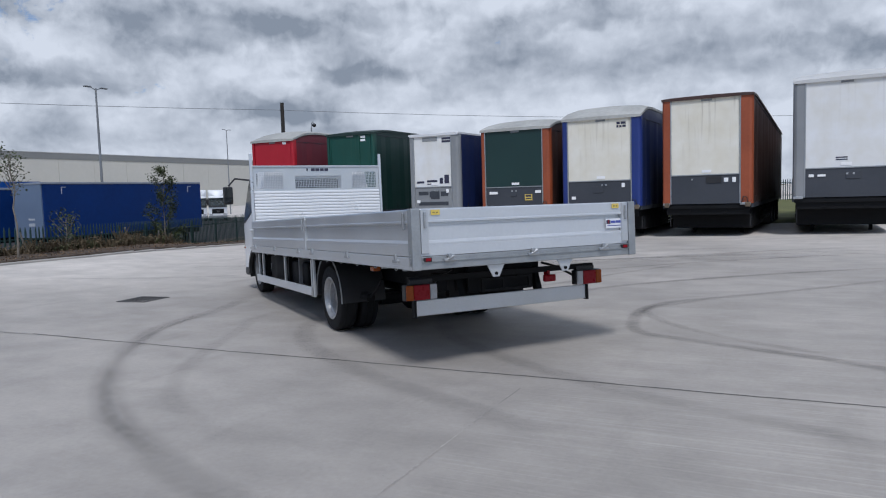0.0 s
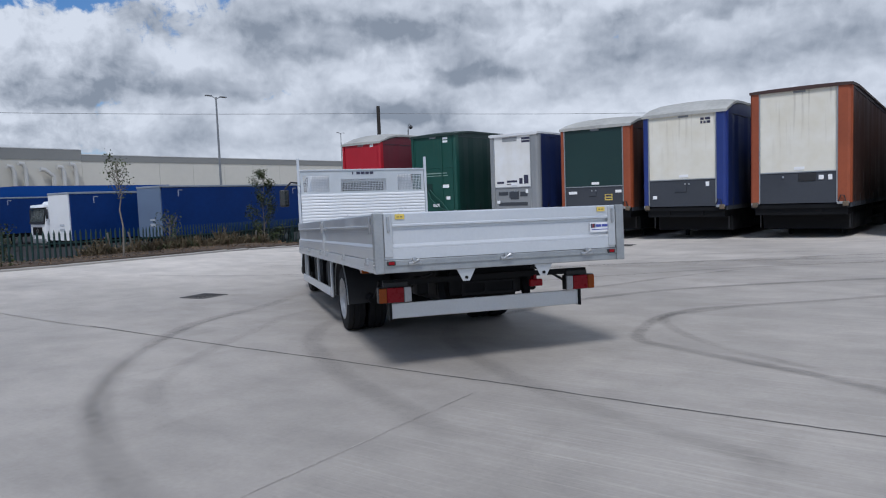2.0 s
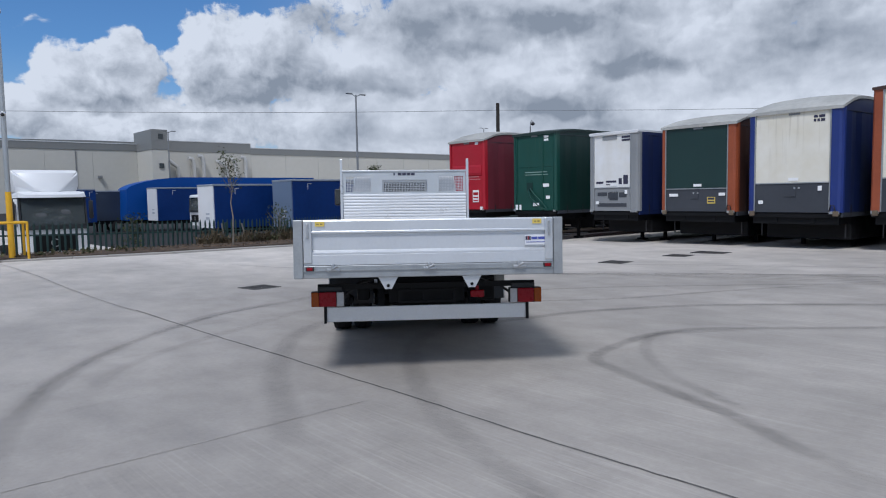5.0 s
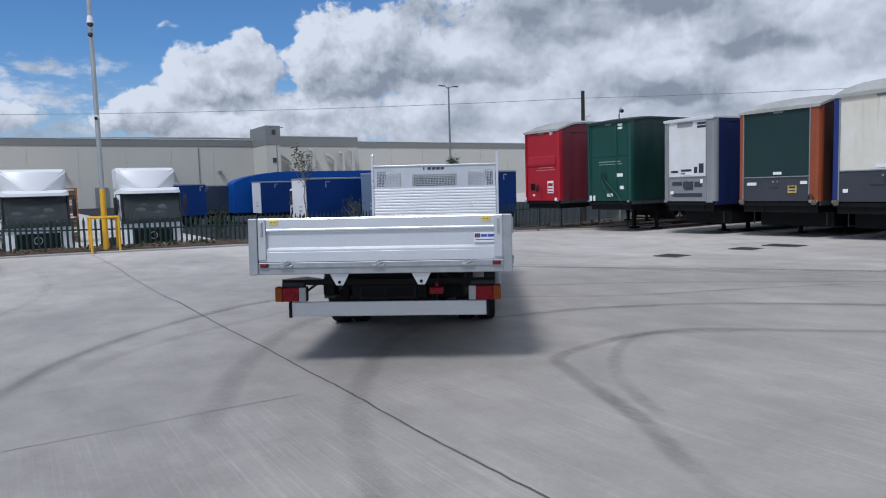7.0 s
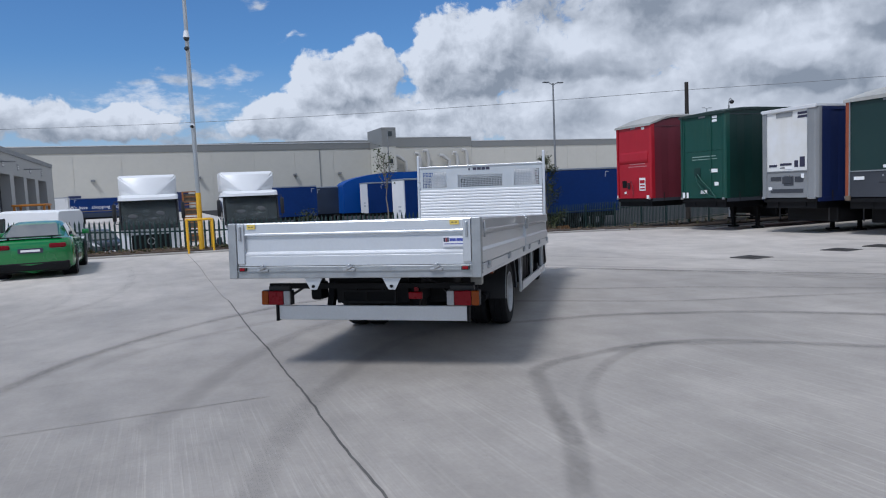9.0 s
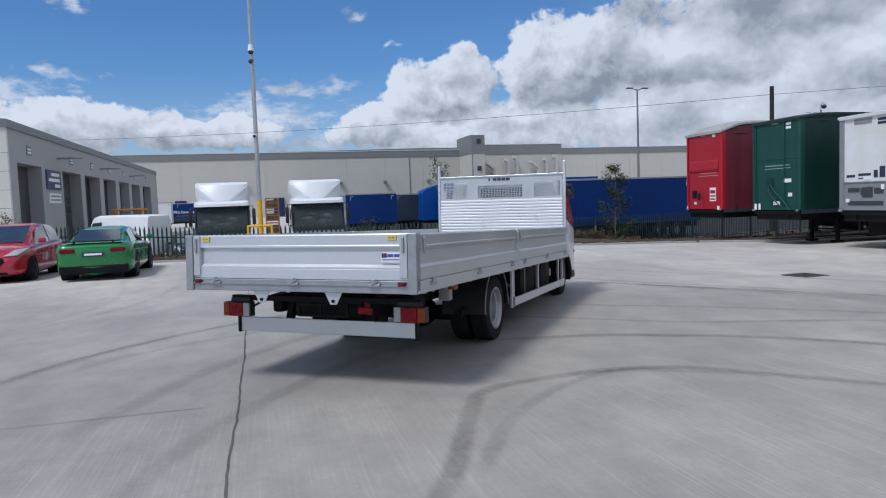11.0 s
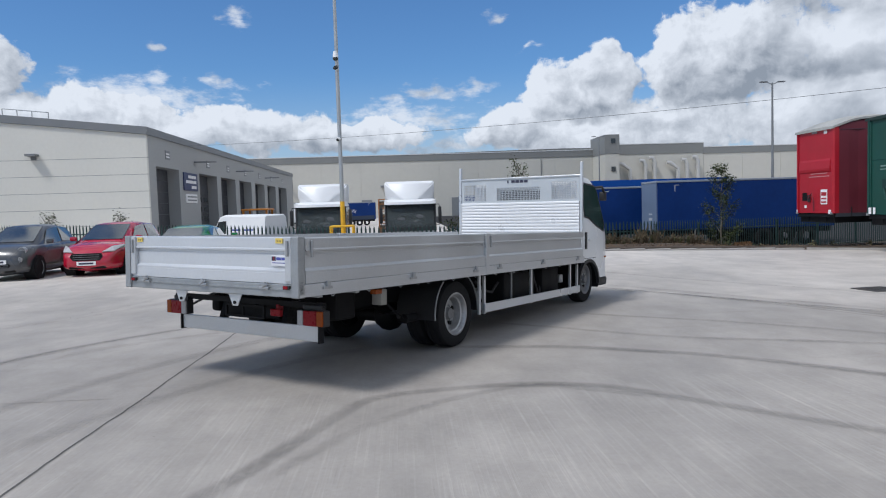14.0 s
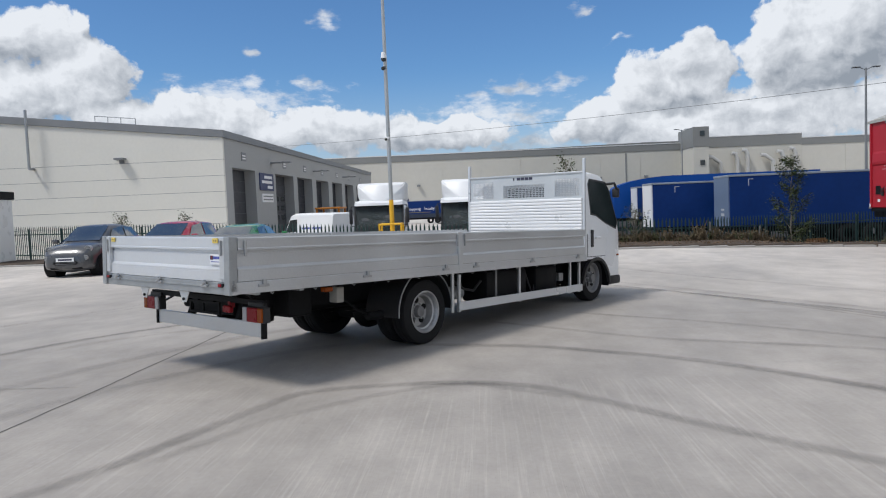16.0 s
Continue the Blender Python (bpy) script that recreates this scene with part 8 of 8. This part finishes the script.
for s in (-1, 1):
    bm = B()
    prism(bm, [(3.4, 1.55), (4.55, 1.5), (4.05, 2.3), (3.4, 2.35)], "x", min(s * 0.955, s * 1.005), max(s * 0.955, s * 1.005))
    part("side_window", bm, GLASS_DARK, van)
    bm = B()
    box(bm, min(s * 0.985, s * 0.997), max(s * 0.985, s * 0.997), 1.0, 1.9, 1.72, 1.82)
    part("print_bar", bm, INK_BLUE, van)
    bm = B()
    box(bm, min(s * 0.985, s * 0.997), max(s * 0.985, s * 0.997), 2.1, 2.9, 1.72, 1.82)
    part("print_bar", bm, INK_BLUE, van)
    for yy in (0.95, 4.55):
        wl_ = new("wheel")
        wl_.parent, wl_.matrix_basis = van, pose(s * 0.88, yy, 0.335, 0, 0, 0 if s > 0 else 180)
        for nm, me in zip(("tyre", "rim"), COUPE["wheel_meshes"]):
            share(nm, me, wl_, Matrix())

# orange loader in front of the workshop doors, mostly hidden
loader = thing("wheel_loader", pose(-52.0, -3.5, LOW_YARD), "orange site vehicle with a framed cab by the workshop", "loader")
ORANGE = paint("orange_plant_paint", (0.42, 0.16, 0.015), 0.5, vary=0.15, scale=2)
bm = B()
box(bm, -1.6, 1.6, -1.1, 1.1, 0.7, 1.9, 0.08)
part("body", bm, ORANGE, loader)
for x in (-1.2, 1.2):
    for y in (-0.9, 0.9):
        bm = B()
        box(bm, x - 0.07, x + 0.07, y - 0.07, y + 0.07, 1.9, 3.0)
        part("cab_pillar", bm, ORANGE, loader)
        wl_ = new("wheel")
        wl_.parent, wl_.matrix_basis = loader, pose(x, y * 1.15, 0.52, 0, 0, 90)
        share("tyre", TRAILER_WHEEL[0], wl_, Matrix())
bm = B()
box(bm, -1.35, 1.35, -1.05, 1.05, 3.0, 3.15, 0.04)
part("cab_roof", bm, ORANGE, loader)


# stacked orange steel stillages between the lorries
stillage = thing("stillage_stack", pose(-48.0, 6.78, LOW_YARD), "stack of rusty orange steel stillages behind the fence", "stillage")
STILLAGE_PAINT = paint("rusty_orange_frame", (0.30, 0.12, 0.035), 0.7, vary=0.35, scale=4)
for k in range(4):
    z0 = 0.9 * k
    bm = B()
    for x in (-0.55, 0.55):
        for y in (-0.45, 0.45):
            box(bm, x - 0.04, x + 0.04, y - 0.04, y + 0.04, z0, z0 + 0.86)
    for z in (z0 + 0.1, z0 + 0.45, z0 + 0.8):
        box(bm, -0.55, 0.55, -0.47, -0.43, z, z + 0.06)
        box(bm, -0.55, 0.55, 0.43, 0.47, z, z + 0.06)
        box(bm, 0.53, 0.57, -0.45, 0.45, z, z + 0.06)
        box(bm, -0.57, -0.53, -0.45, 0.45, z, z + 0.06)
    part("stillage", bm, STILLAGE_PAINT, stillage)
    bm = B()
    box(bm, -0.50, 0.50, -0.40, 0.40, z0 + 0.08, z0 + 0.62 + 0.06 * (k % 2), 0.02)
    part("load", bm, RUST, stillage)

# a second, unreadable line under the slogan and a darker lower skirt on that trailer
bm = B()
box(bm, 0.004, 0.012, 1.0, 8.0, 1.95, 2.05)
part("print_bar", bm, LABEL_INK, slogan_trailer)
bm = B()
box(bm, 0.002, 0.03, 0.1, 11.8, 1.06, 1.75)
part("side_skirt", bm, HGV_DUSK, slogan_trailer)


# ---------------------------------------------------------------- pieces: kerbstones, fence pales
kerb = thing("kerb", pose(0, 0, 0), "line of pale concrete kerbstones along the yard", "kerb", kind="structure")
bm = B()
prism(bm, [(-0.13, -0.12), (0.0, -0.12), (0.0, 0.035), (-0.025, 0.055), (-0.13, 0.055)], "y", -0.4535, 0.4535)
stone = mesh_of("kerbstone", bm, KERB_STONE)
y, n = -30.0, 0
krng = random.Random(21)
while y < 27.0:
    x0, x1 = kerb_x(y), kerb_x(y + 0.5)
    ang = math.atan2(x1 - x0, 0.5)
    dy = 0.914 * math.cos(ang)
    xm, ym = kerb_x(y + dy / 2), y + dy / 2
    share("kerbstone", stone, kerb, pose(xm + krng.uniform(-0.006, 0.006), ym, yard_z(xm, ym) + krng.uniform(-0.004, 0.004), 0, 0, -math.degrees(ang)))
    y += dy

fence = thing("palisade_fence", pose(0, 0, 0), "dark green steel palisade fence with pointed pales", "fence", kind="structure")
bm = B()
w, d = 0.034, 0.012
outline = [(-w, 0.0), (-w * 0.35, d), (w * 0.35, d), (w, 0.0), (w, 0.004), (w * 0.35, d + 0.004), (-w * 0.35, d + 0.004), (-w, 0.004)]
rings = [[(b, a, 0.0) for a, b in outline], [(b, a, 1.68) for a, b in outline], [(b, a * 0.12, 1.80) for a, b in outline]]
loft(bm, rings)
pale = mesh_of("pale", bm, FENCE_GREEN)
# run along the fence line by arc length
line = []
yy = -24.0
while yy < 44.0:
    line.append((fence_x(yy), yy))
    yy += 0.02
PITCH = 0.165
spots, run = [], 0.0
for (xa, ya), (xb, yb) in zip(line, line[1:]):
    run += math.hypot(xb - xa, yb - ya)
    if run >= PITCH:
        run -= PITCH
        spots.append((xb, yb, math.atan2(-(xb - xa), yb - ya)))
near = [s for s in spots if -7.0 < s[1] < 24.5]
far_ = [s for s in spots if not -7.0 < s[1] < 24.5]
far_ += near[300:]
frng = random.Random(4)
for x, y, a in near[:300]:
    share("pale", pale, fence, Matrix.Translation((x + 0.03, y, fence_top(y) - 1.8 + frng.uniform(-0.012, 0.012))) @ pose(0, 0, 0, 0, 0, math.degrees(a)))
verts, faces = [], []
pv = [v.co.copy() for v in pale.vertices]
pf = [tuple(p.vertices) for p in pale.polygons]
for x, y, a in far_:
    m = Matrix.Translation((x + 0.03, y, fence_top(y) - 1.8)) @ pose(0, 0, 0, 0, 0, math.degrees(a))
    k = len(verts)
    verts += [tuple(m @ v) for v in pv]
    faces += [tuple(i + k for i in f) for f in pf]
me = bpy.data.meshes.new("far_pales")
me.from_pydata(verts, [], faces)
me.materials.append(FENCE_GREEN)
tagged(share("far_pales", me, fence, Matrix()), kind="stuff")
run = 0.0
last = line[0]
for p in line[::6]:
    if math.hypot(p[0] - last[0], p[1] - last[1]) >= 2.75:
        (xa, ya), (xb, yb) = last, p
        bm = B()
        box(bm, -0.045, 0.045, -0.03, 0.03, -0.2, 1.68)
        part("post", bm, FENCE_GREEN, fence, m=pose(xa - 0.06, ya, fence_top(ya) - 1.8))
        for z in (0.35, 1.40):
            bm = B()
            a, b = Vector((xa, ya, fence_top(ya) - 1.8 + z)), Vector((xb, yb, fence_top(yb) - 1.8 + z))
            loft(bm, [[q + Vector((dx, 0, dz)) for dx, dz in ((-0.03, -0.025), (0.018, -0.025), (0.018, 0.025), (-0.03, 0.025))] for q in (a, b)])
            part("rail", bm, FENCE_GREEN, fence)
        last = p
# litter of dead leaves and bark on the verge
lrng = random.Random(12)
verts, faces = [], []
for _ in range(9000):
    y = lrng.uniform(-2, 26)
    xk, xf = kerb_x(y), fence_x(y)
    x = xf + (xk - 0.15 - xf) * lrng.uniform(0.1, 1.0)
    leaf_faces(verts, faces, Vector((x, y, verge_z(x, y) + 0.012 + lrng.uniform(0, 0.03))), lrng.uniform(0.02, 0.07), lrng)
me = bpy.data.meshes.new("leaf_litter")
me.from_pydata([tuple(v) for v in verts], [], faces)
me.materials.append(material("bark_litter", (0.15, 0.105, 0.07), 0.9, vary=0.5, scale=5, fine=22, spec=0.1))
tagged(new("leaf_litter", me), "brown bark and dead leaves on the verge", "litter", kind="stuff")


# ---------------------------------------------------------------- rough grass behind the trailers and the fence at its far end
GRASS = paint("rough_field_grass", (0.115, 0.12, 0.052), 0.9, vary=0.45, scale=0.5, fine=14, bump=0.6, spec=0.1)
verts, faces = [], []
gx = [-13 + 3.0 * k for k in range(18)]
gy = [29.0 + 1.6 * k for k in range(27)]
for y in gy:
    for x in gx:
        verts.append((x, y + 0.35 * noise.noise(Vector((x * 0.6, y, 3.0))), yard_z(x, y) + 0.014 + (0.0 if y < 36.5 else 0.05 + 0.05 * noise.noise(Vector((x * 0.4, y * 0.4, 1.0))))))
for j in range(len(gy) - 1):
    for i in range(len(gx) - 1):
        a = j * len(gx) + i
        faces.append((a, a + 1, a + 1 + len(gx), a + len(gx)))
me = bpy.data.meshes.new("grass_field")
me.from_pydata(verts, [], faces)
me.materials.append(GRASS)
tagged(new("grass_field", me), "rough olive grass field behind the parked trailers", "grass", kind="structure")
back_fence = thing("palisade_fence", pose(0, 66.0, 0), "distant grey steel palisade fence across the grass", "fence", kind="structure")
for k in range(150):
    x = -11.0 + 0.17 * k
    share("pale", pale, back_fence, Matrix.Translation((x, -0.03, yard_z(x, 66) + 0.06)) @ pose(0, 0, 0, 0, 0, 90))
for k in range(10):
    x = -11.0 + 2.75 * k
    bm = B()
    box(bm, x - 0.05, x + 0.05, 0.06, 0.14, yard_z(x, 66), yard_z(x, 66) + 1.75)
    part("post", bm, FENCE_GREEN, back_fence)
for z in (0.45, 1.5):
    bm = B()
    box(bm, -11.1, 14.5, 0.012, 0.055, z, z + 0.05)
    part("rail", bm, FENCE_GREEN, back_fence)
